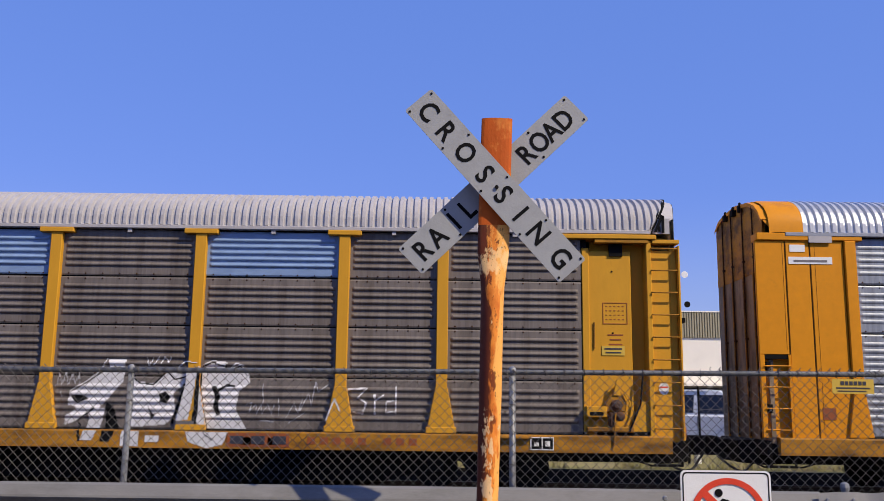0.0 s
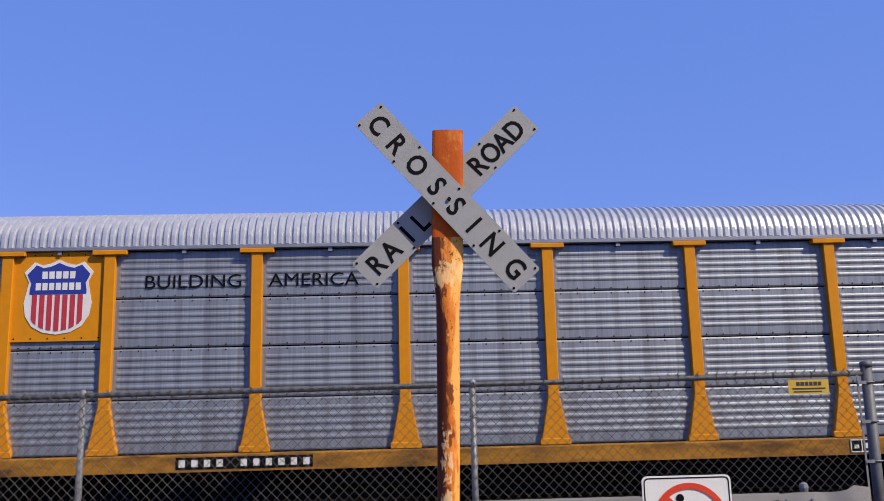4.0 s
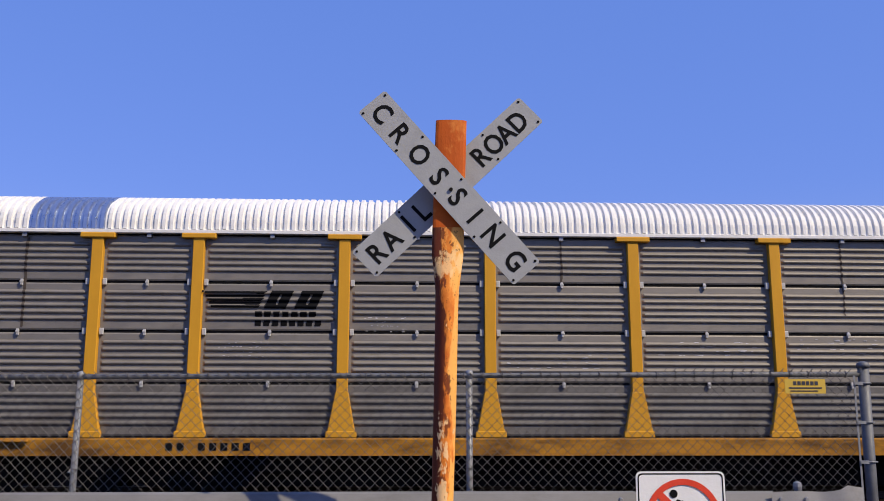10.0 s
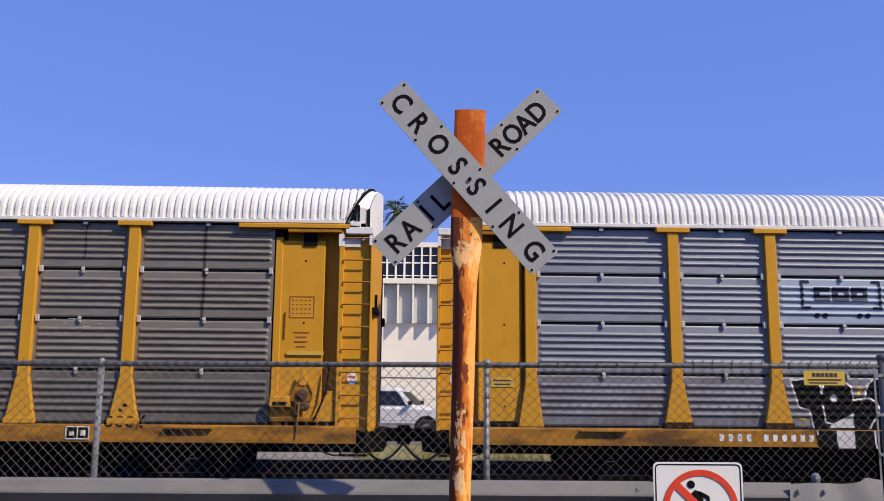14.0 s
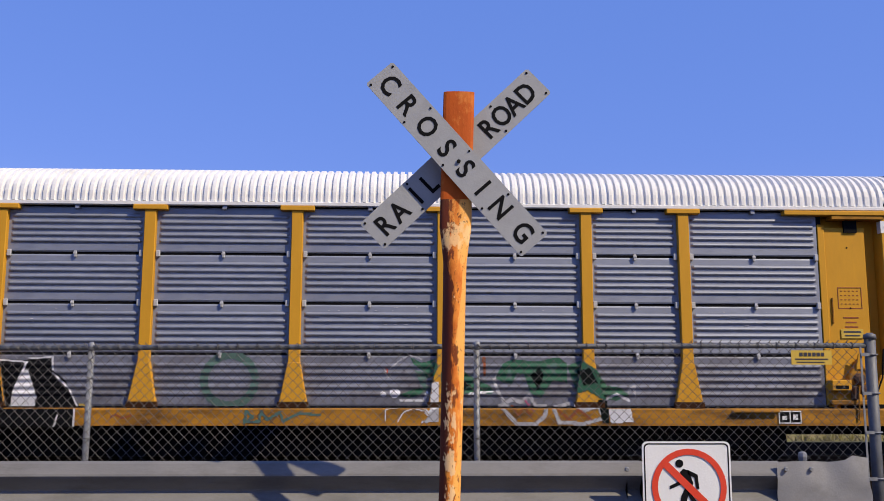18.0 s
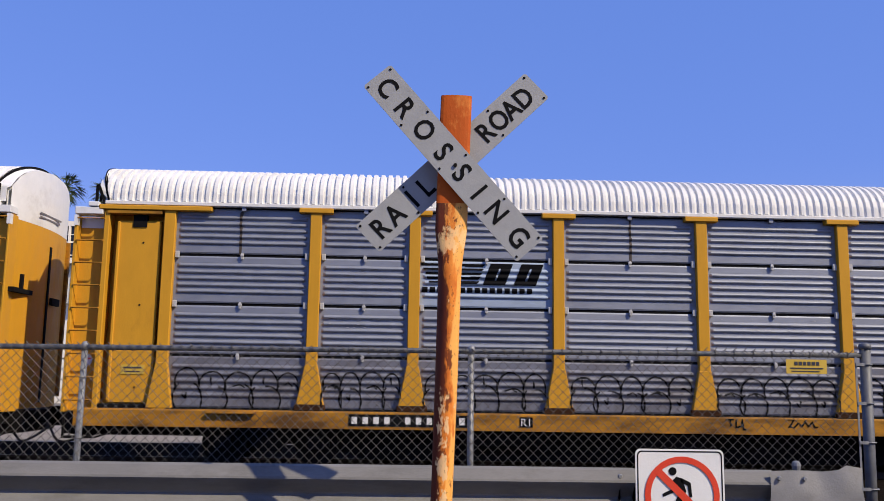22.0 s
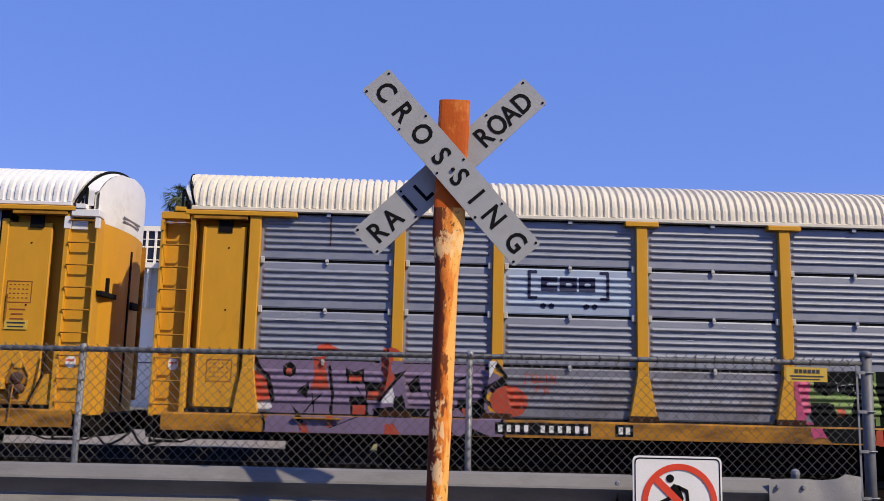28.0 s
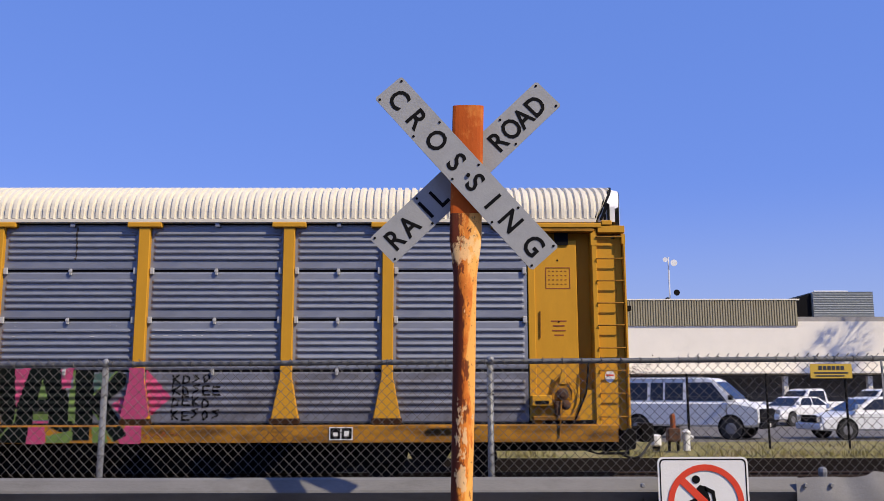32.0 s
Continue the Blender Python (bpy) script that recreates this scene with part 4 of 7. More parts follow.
    brake = part("brake_housing", Geo().prism([(12.06, 1.5), (12.44, 1.5), (12.46, 1.68), (12.36, 1.9), (12.28, 2.02), (12.2, 1.88), (12.06, 1.66)], -0.05, 0.08), YELLOW_DIRTY, car, "grimy yellow brake gear", bevel=0.02)
    part("brake_peak", Geo().prism([(12.2, 1.8), (12.34, 1.8), (12.34, 2.06), (12.27, 2.12)], -0.075, -0.04), paint, brake, bevel=0.01)
    part("brake_wheel_hub", Geo().tube([(12.27, -0.04, 1.62), (12.27, -0.09, 1.62), (12.27, -0.12, 1.62)], [0.12, 0.11, 0.05], 10), GEAR, brake)
    part("brake_cylinder", Geo().tube([(12.33, -0.02, 1.42), (12.33, -0.1, 1.42), (12.33, -0.12, 1.42)], [0.1, 0.09, 0.05], 9), GEAR, brake)
    part("brake_valve", Geo().box(12.12, 12.24, -0.08, 0.06, 1.22, 1.5), GEAR, brake, bevel=0.03)
    part("brake_arm", Geo().tube([(12.4, -0.07, 1.85), (12.52, -0.08, 1.68), (12.5, -0.08, 1.6)], 0.022, 6), paint, brake)
    part("chain_guide", Geo().box(11.7, 12.6, -0.05, 0.06, 1.12, 1.22), YELLOW_DIRTY, brake, bevel=0.02)
    part("brake_chain", Geo().tube([(12.24, -0.1, 1.5), (12.22, -0.1, 1.3), (12.2, -0.1, 0.85)], 0.016, 6), YELLOW_DIRTY, brake)
    part("release_rod", Geo().tube([(12.78, -0.05, 2.2), (12.72, -0.06, 1.65), (12.5, -0.06, 1.14)], 0.018, 6), DARK, car)
    part("door_gusset", Geo().prism([(12.5, 1.1), (12.98, 1.1), (12.9, 1.7), (12.74, 1.7)], 0.02, 0.07), paint, car, bevel=0.01)
    shelf = part("bracket_shelf", Geo().box(11.68, 12.06, -0.16, 0.06, 1.4, 1.6), paint, car, "yellow step box beside the brake gear", bevel=0.012)
    part("shelf_opening", Geo().box(11.74, 12.0, -0.163, -0.158, 1.43, 1.5), DARK, shelf)
    return car, sets


def stencils(car, ink, spots, low=None, y=0.088):
    """Boxes of small stencilled writing, as bars, on an end bay."""
    for x, z in spots:
        g = Geo()
        for a, b, c, d in ((-0.24, 0.24, 0.195, 0.21), (-0.24, 0.24, -0.21, -0.195), (-0.24, -0.226, -0.195, 0.195), (0.226, 0.24, -0.195, 0.195)):
            g.box(x + a, x + b, y - 0.004, y, z + c, z + d)
        for i in range(5):
            for k in range(4):
                g.box(x - 0.185 + i * 0.08, x - 0.15 + i * 0.08, y - 0.004, y, z + 0.13 - k * 0.085, z + 0.146 - k * 0.085)
        tagged(part("stencil", g, ink, car, "box of small dark stencilled writing"), kind="stuff")
    if low:
        x, z = low
        for i, w in enumerate((0.3, 0.22, 0.26, 0.18)):
            part("stencil_line", Geo().box(x - w / 2, x + w / 2, y - 0.004, y, z - i * 0.09, z + 0.025 - i * 0.09), ink, car)


def placard(car, x, z, y=0.08):
    ob = part("placard", Geo().box(x - 0.22, x + 0.22, y - 0.008, y, z - 0.09, z + 0.09), SIGN_YELLOW, car, "small yellow notice with dark print")
    part("print", Geo().box(x - 0.17, x + 0.17, y - 0.012, y - 0.009, z + 0.02, z + 0.05).box(x - 0.15, x + 0.15, y - 0.012, y - 0.009, z - 0.05, z - 0.025), PAINT["ink"], ob)


def route_box(car, x):
    ob = part("consolidated_plate", Geo().box(x - 0.22, x + 0.22, -0.085, -0.076, 0.78, 1.02), BLACK, car, "black plate with a white frame")
    g = Geo()
    for a, b, c, d in ((-0.22, 0.22, 1.0, 1.02), (-0.22, 0.22, 0.78, 0.8), (-0.22, -0.2, 0.8, 1.0), (0.2, 0.22, 0.8, 1.0), (-0.01, 0.01, 0.8, 1.0), (-0.15, -0.06, 0.85, 0.92), (0.06, 0.15, 0.85, 0.95)):
        g.box(x + a, x + b, -0.089, -0.0855, c, d)
    part("white_frame", g, WHITE, ob)


def arc(cx, cy, rx, ry, a0, a1, n=10):
    return [(cx + rx * math.cos(radians(a0 + (a1 - a0) * i / n)), cy + ry * math.sin(radians(a0 + (a1 - a0) * i / n))) for i in range(n + 1)]


CARS = []


def streaks(car, spots):
    """Brown water stains that run down the sheets from the gutter."""
    for x, z0, z1, w in spots:
        run = [(0.5, 1.0), (0.46, 0.7), (0.55, 0.4), (0.5, 0.02)]
        graffiti(car, "water_stain", "brown water stain down the sheets", x - 0.08, x + 0.08, z0, z1, [("line", "stain", run, w)], 0.012)


def flecks(car, seed, spans):
    """Thin broken lines of worn white paint on the ribs: (x, z, width) of each run."""
    rng = random.Random(seed)
    for x, z, w in spans:
        dashes, at = [], rng.uniform(0.0, 0.1)
        while at < 0.95:
            long = rng.uniform(0.04, 0.3)
            dashes.append(("line", "chalk", [(at, 0.5), (min(1.0, at + long), 0.5)], 0.014))
            at += long + rng.uniform(0.03, 0.25)
        for i in range(14):
            a, b = rng.random() * 0.9, rng.choice((0.1, 0.25, 0.75, 0.9))
            dashes.append(("line", "chalk", [(a, b), (a + rng.uniform(0.01, 0.03), b)], 0.012))
        graffiti(car, "worn_paint", "faint broken lines of worn white paint", x, x + w, z - 0.2, z + 0.2, dashes, 0.012)


def build_train():
    # the old car with rust-stained sheets and white graffiti
    car, sets = autorack("yellow-framed car carrier with rust-stained grey sides and white graffiti", -9.0, GALV_BROWN, GREY_ROOF, YELLOW, YELLOW_DIRTY, "old",
                         tops=(((4, 3), BLUE_SHEET), ((6, 3), BLUE_SHEET)), gutter=GREY_ROOF)
    CARS.append((car, sets, -9.0))
    stencils(car, PAINT["rust"], [(12.3, 3.38)], (12.3, 2.95))
    placard(car, 12.25, 2.66, 0.085)
    bars(car, "grey_writing", "faint rust-red writing on the sill", 5.2, 5.9, 0.88, 0.14, PAINT["rust"], (2, 2, 2))
    route_box(car, 10.85)
    marks = [("fill", "white", [(0.258, 0.962), (0.346, 0.962), (0.337, 0.713), (0.304, 0.626), (0.264, 0.509), (0.225, 0.421), (0.12, 0.275), (0.054, 0.231), (0.061, 0.333), (0.12, 0.421), (0.067, 0.45), (0.074, 0.582), (0.133, 0.655), (0.186, 0.743), (0.264, 0.86)]),
             ("fill", "white", [(0.186, 0.421), (0.258, 0.421), (0.238, 0.216), (0.212, 0.07), (0.153, 0.07), (0.172, 0.216)]),
             ("fill", "white", [(0.383, 0.772), (0.422, 0.713), (0.488, 0.699), (0.567, 0.83), (0.646, 0.801), (0.646, 0.684), (0.593, 0.596), (0.613, 0.333), (0.554, 0.246), (0.383, 0.216), (0.396, 0.45), (0.37, 0.596)]),
             ("fill", "white", [(0.357, 0.187), (0.442, 0.187), (0.442, 0.012), (0.35, 0.012)]), ("fill", "white", [(0.475, 0.129), (0.541, 0.129), (0.541, 0.056), (0.475, 0.056)])]
    marks += [("fill", "white", [(0.659, 0.83), (0.712, 0.83), (0.699, 0.567), (0.679, 0.304), (0.607, 0.289), (0.633, 0.48), (0.646, 0.655)]),
             ("fill", "white", [(0.725, 0.86), (0.778, 0.933), (0.843, 0.933), (0.857, 0.86), (0.922, 0.918), (0.968, 0.801), (0.975, 0.713), (0.922, 0.626), (0.909, 0.421), (0.962, 0.216), (0.712, 0.216), (0.725, 0.45)]),
             ("fill", "white", [(0.672, 0.173), (0.883, 0.173), (0.857, 0.041), (0.778, -0.003), (0.686, 0.07)]),
             ("fill", "black", [(0.258, 0.48), (0.297, 0.45), (0.33, 0.216), (0.297, 0.056), (0.251, 0.056), (0.264, 0.246)]),
             ("fill", "black", [(0.074, 0.553), (0.133, 0.567), (0.172, 0.523), (0.113, 0.465)]), ("fill", "black", [(0.521, 0.582), (0.554, 0.611), (0.58, 0.553), (0.561, 0.48), (0.528, 0.494)])]
    marks += [("fill", "black", [(0.468, 0.45), (0.495, 0.363), (0.514, 0.377), (0.491, 0.304)]), ("fill", "black", [(0.712, 0.845), (0.732, 0.845), (0.722, 0.216), (0.699, 0.216)]),
             ("line", "black", [(0.797, 0.655), (0.814, 0.567), (0.807, 0.45), (0.82, 0.377)], 0.09), ("line", "black", [(0.817, 0.626), (0.857, 0.684), (0.896, 0.678)], 0.05),
             ("line", "black", [(0.593, 0.269), (0.622, 0.48), (0.646, 0.684)], 0.05), ("line", "black", [(0.561, 0.816), (0.593, 0.743), (0.649, 0.772)], 0.03),
             ("line", "black", [(0.383, 0.757), (0.422, 0.699), (0.488, 0.684), (0.541, 0.801)], 0.025), ("line", "black", [(0.133, 0.246), (0.149, 0.07)], 0.05),
             ("line", "black", [(0.12, 0.275), (0.199, 0.415)], 0.03), ("line", "white", [(0.251, 0.962), (0.222, 0.83), (0.133, 0.684), (0.067, 0.596)], 0.02),
             ("line", "white", [(0.6, 0.854), (0.646, 0.947), (0.712, 0.924)], 0.02)]
    marks += [("line", "white", [(0.712, 0.874), (0.778, 0.953), (0.857, 0.933)], 0.02), ("line", "white", [(0.863, 0.86), (0.903, 0.933), (0.942, 0.904)], 0.02),
             ("line", "black", [(0.732, 0.889), (0.784, 0.933), (0.85, 0.889)], 0.025), ("line", "black", [(0.876, 0.86), (0.922, 0.895), (0.955, 0.801)], 0.025),
             ("fill", "grey", [(0.609, 0.295), (0.709, 0.295), (0.712, 0.193), (0.607, 0.193)]), ("line", "black", [(0.764, 0.231), (0.758, 0.158), (0.804, 0.085)], 0.02),
             ("line", "chalk", [(0.004, 0.655), (0.014, 0.801), (0.03, 0.67), (0.047, 0.816), (0.061, 0.67), (0.08, 0.787), (0.096, 0.684), (0.114, 0.801), (0.117, 0.67)], 0.018),
             ("line", "chalk", [(0.008, 0.713), (0.12, 0.743)], 0.016), ("line", "chalk", [(0.028, 0.596), (0.034, 0.538)], 0.016),
             ("line", "white", [(0.451, 0.977), (0.462, 0.889), (0.482, 0.977)], 0.018)]
    marks += [("line", "white", [(0.488, 0.904), (0.521, 1.02), (0.521, 0.918), (0.541, 0.991), (0.561, 0.933), (0.574, 1.006)], 0.018)]
    graffiti(car, "graffiti", "white and black graffiti sprayed across the lower sheets", 1.6, 5.4, 0.74, 2.45, marks, 0.02, 0.012)
    marks = [("line", "chalk", [(0.075, 0.511), (0.104, 0.539), (0.09, 0.344), (0.126, 0.511), (0.134, 0.317), (0.156, 0.511), (0.163, 0.317), (0.193, 0.511), (0.215, 0.317), (0.229, 0.511)], 0.018),
             ("line", "chalk", [(0.163, 0.928), (0.166, 0.511)], 0.018), ("line", "chalk", [(0.251, 0.622), (0.259, 0.289)], 0.018), ("line", "chalk", [(0.156, 0.178), (0.229, 0.15)], 0.016),
             ("line", "chalk", [(0.296, 0.233), (0.34, 0.539), (0.362, 0.344), (0.384, 0.622), (0.376, 0.4), (0.421, 0.761), (0.435, 0.511), (0.457, 1.011), (0.472, 0.789), (0.524, 0.928)], 0.02),
             ("line", "chalk", [(0.31, 0.122), (0.399, 0.344)], 0.016), ("line", "white", [(0.524, 0.206), (0.568, 0.65), (0.597, 0.4)], 0.03),
             ("line", "white", [(0.641, 0.844), (0.744, 0.872), (0.693, 0.678), (0.744, 0.567), (0.722, 0.344), (0.671, 0.372)], 0.035)]
    marks += [("line", "white", [(0.788, 0.733), (0.793, 0.344)], 0.035), ("line", "white", [(0.793, 0.622), (0.84, 0.733)], 0.03),
             ("line", "white", [(0.899, 0.4), (0.854, 0.372), (0.854, 0.594), (0.899, 0.622)], 0.03), ("line", "white", [(0.91, 0.9), (0.91, 0.356)], 0.03)]
    graffiti(car, "graffiti", "thin white chalk scrawl on the sheets", 5.0, 8.4, 1.1, 2.0, marks, 0.016, 0.012)
    bars(car, "sill_patch", "rust-red painted patch with dark bars on the sill", 5.0, 6.05, 0.9, 0.15, PAINT["ink"], (1, 1, 1), backing=PAINT["rust"])
    bars(car, "grey_writing", "faint dark writing on the sill", 6.45, 8.5, 0.9, 0.13, PAINT["rust"], (1, 1, 1, 1, 1, -1, 1, 1, 1))

    # the newer car with smooth ends and the shield
    car, sets = autorack("orange-yellow car carrier with silver perforated sides and a shield emblem", 19.63, GALV_SILVER, BARE_ROOF, ORANGE, YELLOW_DIRTY, "smooth",
                         gutter=GALV)
    CARS.append((car, sets, 19.63))
    shield = thing_shield(car)
    for word, x in (("BUILDING", -5.45), ("AMERICA", -3.14)):
        part("slogan", lettering(word, 0.25), BLACK, car, "black painted slogan", at=Matrix.Translation((x, 0.036, 4.31)) @ Matrix.Diagonal((1.15, 1, 1, 1)))
    bars(car, "number_board", "black board with worn white numbers", -5.6, -3.2, 0.89, 0.13, WHITE, (0.6, 0.6, 0.6, 0.6, -0.5, 0.6, 0.6, 0.6, 0.6, 0.6, 0.6), backing=BLACK)
    part("notice", Geo().box(-12.92, -12.62, -0.02, -0.012, 4.62, 4.76), SIGN_WHITE, car, "small white notice")
    part("notice", Geo().box(-12.95, -12.1, -0.02, -0.012, 4.38, 4.52), SIGN_WHITE, car, "small white notice")
    part("print", Geo().box(-12.85, -12.2, -0.025, -0.021, 4.42, 4.46), PAINT["grey"], car)
    stencils(car, PAINT["rust"], [(12.42, 3.36)], None, -0.012)
    bars(car, "stencil_line", "small dark writing", 12.05, 12.35, 2.72, 0.1, PAINT["rust"], (1, 1), y=-0.016)
    part("orange_box", Geo().box(-12.45, -12.2, -0.018, -0.012, 1.4, 1.62), PAINT["rust"], car)
    route_box(car, 7.25)

    # the grey car
    car, sets = autorack("yellow-framed car carrier with dull grey sheet sides and a white roof", 48.16, GALV_GREY, WHITE_ROOF, YELLOW, YELLOW_DIRTY, "clips", bare=(-10.3, -8.85))
    CARS.append((car, sets, 48.16))
    streaks(car, ((-10.3, 3.1, 4.85, 0.05), (0.0, 4.0, 4.85, 0.04), (5.6, 3.4, 4.85, 0.035), (10.3, 3.0, 4.85, 0.06), (8.0, 4.2, 4.85, 0.03)))
    slanted_emblem(car, -6.92, -4.6, 3.66, 0.34, ((-5.92, -4.72, 7), (-5.92, -4.62, 8)))
    bars(car, "number", "black painted numbers on the yellow sill", -7.45, -5.9, 0.9, 0.14, BLACK, (1, 1, -0.8, 1, 1, 1, 1, 1))
    stencils(car, PAINT["rust"], [(12.2, 3.3)], (12.2, 2.8))
    bars(car, "number", "small dark numbers low on the side door", -12.6, -12.05, 1.98, 0.07, PAINT["rust"], (1, 1, 1, 1, 1), y=0.035)
    bars(car, "number", "yellow strip on the side door", 11.95, 12.65, 2.42, 0.08, SIGN_YELLOW, (1,), y=0.05)
    graffiti(car, "graffiti", "small black graffiti tag on a post foot and the sill", 8.6, 9.35, 0.9, 1.5, [
        ("line", "black", arc(0.15, 0.35, 0.1, 0.15, 0, 340), 0.03), ("line", "black", arc(0.42, 0.35, 0.1, 0.15, 60, 300), 0.03), ("line", "black", arc(0.66, 0.35, 0.1, 0.15, 0, 340), 0.03),
        ("line", "black", [(0.85, 0.6), (0.85, 0.15)], 0.03), ("line", "black", [(0.98, 0.55), (0.86, 0.35), (0.99, 0.15)], 0.03), ("line", "black", [(0.5, 0.85), (0.53, 0.85)], 0.06), ("line", "black", [(0.4, 0.7), (0.42, 0.7)], 0.05)], 0.018)
    rng = random.Random(21)
    for x, z, w in ((-3.9, 3.0, 0.9), (1.7, 2.55, 2.2), (4.6, 2.6, 2.1), (7.3, 2.7, 1.2), (-6.6, 2.5, 1.0), (-1.1, 2.3, 2.0)):
        dashes = [("line", "chalk", [(a, b), (a + rng.uniform(0.01, 0.05), b)], 0.012) for a, b in ((rng.random() * 0.94, rng.choice((0.2, 0.45, 0.7, 0.9)) + rng.uniform(-0.05, 0.05)) for i in range(26))]
        graffiti(car, "worn_paint", "faint rows of worn white paint flecks", x, x + w, z, z + 0.36, dashes, 0.012)
    route_box(car, 8.15)

    # the car with black and white graffiti and the bracketed emblem
    car, sets = autorack("yellow-framed car carrier with blue-grey sheet sides and black graffiti", 76.52, GALV, WHITE_ROOF, YELLOW, YELLOW_DIRTY, "clips", tops=(((2, 2), BLUE_WHITE),))
    CARS.append((car, sets, 76.52))
    bracket_emblem(car, -6.45, -4.85)
    bars(car, "number", "white numbers on the yellow sill", -8.2, -6.4, 0.9, 0.13, WHITE, (0.6, 0.6, 0.6, 0.6, -0.5, 0.6, 0.6, 0.6, 0.6, 0.6, 0.6))
    placard(car, -12.3, 1.9, 0.036)
    bars(car, "number", "small dark numbers low on the side door", -12.6, -12.05, 2.2, 0.07, PAINT["rust"], (1, 1, 1, 1, 1), y=0.035)
    stencils(car, PAINT["rust"], [(12.25, 3.2)], (12.25, 2.8))
    placard(car, 12.25, 2.5)
    route_box(car, 10.86)
    marks = [("fill", "black", [(0.046, 0.912), (0.146, 0.927), (0.151, 0.835), (0.176, 0.912), (0.221, 0.927), (0.259, 0.804), (0.26, 0.675), (0.297, 0.675), (0.31, 0.835), (0.347, 0.943), (0.406, 0.958), (0.431, 0.903), (0.608, 0.872), (0.615, 0.903), (0.689, 0.903), (0.694, 0.743), (0.736, 0.613), (0.781, 0.281), (0.78, -0.033), (0.123, -0.033), (0.104, 0.521), (0.071, 0.536)]),
             ("line", "white", [(0.046, 0.912), (0.142, 0.933), (0.149, 0.82), (0.152, 0.727)], 0.035),
             ("line", "white", [(0.152, 0.727), (0.158, 0.86), (0.191, 0.927), (0.228, 0.921), (0.255, 0.82), (0.26, 0.681)], 0.035),
             ("line", "white", [(0.046, 0.912), (0.071, 0.536), (0.108, 0.496), (0.122, 0.188)], 0.03),
             ("line", "white", [(0.3, 0.675), (0.31, 0.835), (0.339, 0.94), (0.406, 0.955), (0.426, 0.881), (0.423, 0.727)], 0.035),
             ("line", "white", [(0.153, 0.564), (0.162, 0.342), (0.195, 0.312), (0.254, 0.435)], 0.03),
             ("line", "white", [(0.26, 0.644), (0.319, 0.675), (0.347, 0.583), (0.347, 0.481), (0.316, 0.281), (0.321, -0.012)], 0.035)]
    marks += [("line", "white", [(0.433, 0.912), (0.511, 0.881), (0.608, 0.85), (0.594, 0.727)], 0.035),
             ("line", "white", [(0.511, 0.866), (0.482, 0.727), (0.476, 0.552), (0.514, 0.435), (0.535, 0.188), (0.525, -0.027)], 0.035),
             ("line", "white", [(0.615, 0.903), (0.691, 0.909), (0.695, 0.755)], 0.035),
             ("line", "white", [(0.698, 0.696), (0.752, 0.496), (0.78, 0.281), (0.78, -0.033)], 0.035),
             ("line", "white", [(0.726, 0.142), (0.715, -0.027)], 0.03),
             ("fill", "white", [(0.205, 0.666), (0.202, 0.629), (0.193, 0.613), (0.184, 0.629), (0.18, 0.666), (0.183, 0.703), (0.192, 0.718), (0.201, 0.703)]),
             ("fill", "white", [(0.177, 0.305), (0.257, 0.466), (0.259, 0.275), (0.177, 0.262)])]
    marks += [("fill", "white", [(0.185, 0.235), (0.248, 0.235), (0.246, -0.015), (0.19, -0.015)]),
             ("fill", "white", [(0.354, 0.466), (0.387, 0.481), (0.452, 0.327), (0.449, 0.262), (0.404, 0.281), (0.366, 0.358)]),
             ("fill", "white", [(0.371, 0.644), (0.39, 0.712), (0.401, 0.619), (0.47, 0.601), (0.467, 0.429), (0.447, 0.496), (0.409, 0.567)]),
             ("fill", "white", [(0.587, 0.696), (0.612, 0.758), (0.645, 0.404), (0.643, 0.232), (0.56, 0.25), (0.566, 0.466)]),
             ("line", "white", [(0.412, 0.219), (0.453, 0.195)], 0.05),
             ("line", "yellow", [(0.27, 0.82), (0.292, 0.789), (0.278, 0.727)], 0.05),
             ("line", "yellow", [(0.064, 0.404), (0.094, 0.373), (0.08, 0.296)], 0.04)]
    marks += [("line", "yellow", [(0.791, 0.287), (0.837, 0.238)], 0.04),
             ("line", "yellow", [(0.153, 0.958), (0.179, 0.964)], 0.04),
             ("line", "rust", [(0.903, 0.127), (0.918, 0.158), (0.941, 0.111), (0.97, 0.151)], 0.03)]
    graffiti(car, "graffiti", "black graffiti letters outlined in white over the lower sheets", -7.0, -1.4, 0.72, 2.12, marks, 0.018)
    graffiti(car, "graffiti", "faint green sprayed ring on the sheets", -0.4, 0.8, 1.05, 2.1, [("line", "smoke", arc(0.5, 0.5, 0.4, 0.45, 10, 350, 24), 0.15)])
    marks = [("line", "chalk", [(0.046, 0.759), (0.057, 0.655), (0.069, 0.707)], 0.03), ("line", "chalk", [(0.065, 0.777), (0.102, 0.898), (0.139, 0.961), (0.186, 0.915)], 0.025),
             ("line", "red", [(0.051, 0.794), (0.057, 0.697)], 0.02),
             ("fill", "green", [(0.139, 0.95), (0.186, 0.863), (0.233, 0.915), (0.247, 0.794), (0.233, 0.69), (0.205, 0.638), (0.186, 0.759), (0.153, 0.846)]),
             ("fill", "green", [(0.102, 0.413), (0.158, 0.499), (0.214, 0.534), (0.195, 0.447), (0.139, 0.371)]), ("fill", "smoke", [(0.158, 0.759), (0.195, 0.725), (0.205, 0.482), (0.177, 0.586)]),
             ("line", "white", [(0.039, 0.43), (0.043, 0.43)], 0.1), ("line", "white", [(0.081, 0.44), (0.087, 0.44)], 0.17), ("line", "white", [(0.107, 0.343), (0.195, 0.343), (0.205, 0.447)], 0.05),
             ("line", "white", [(0.051, 0.066), (0.051, 0.222), (0.121, 0.253), (0.195, 0.239), (0.216, 0.163)], 0.022)]
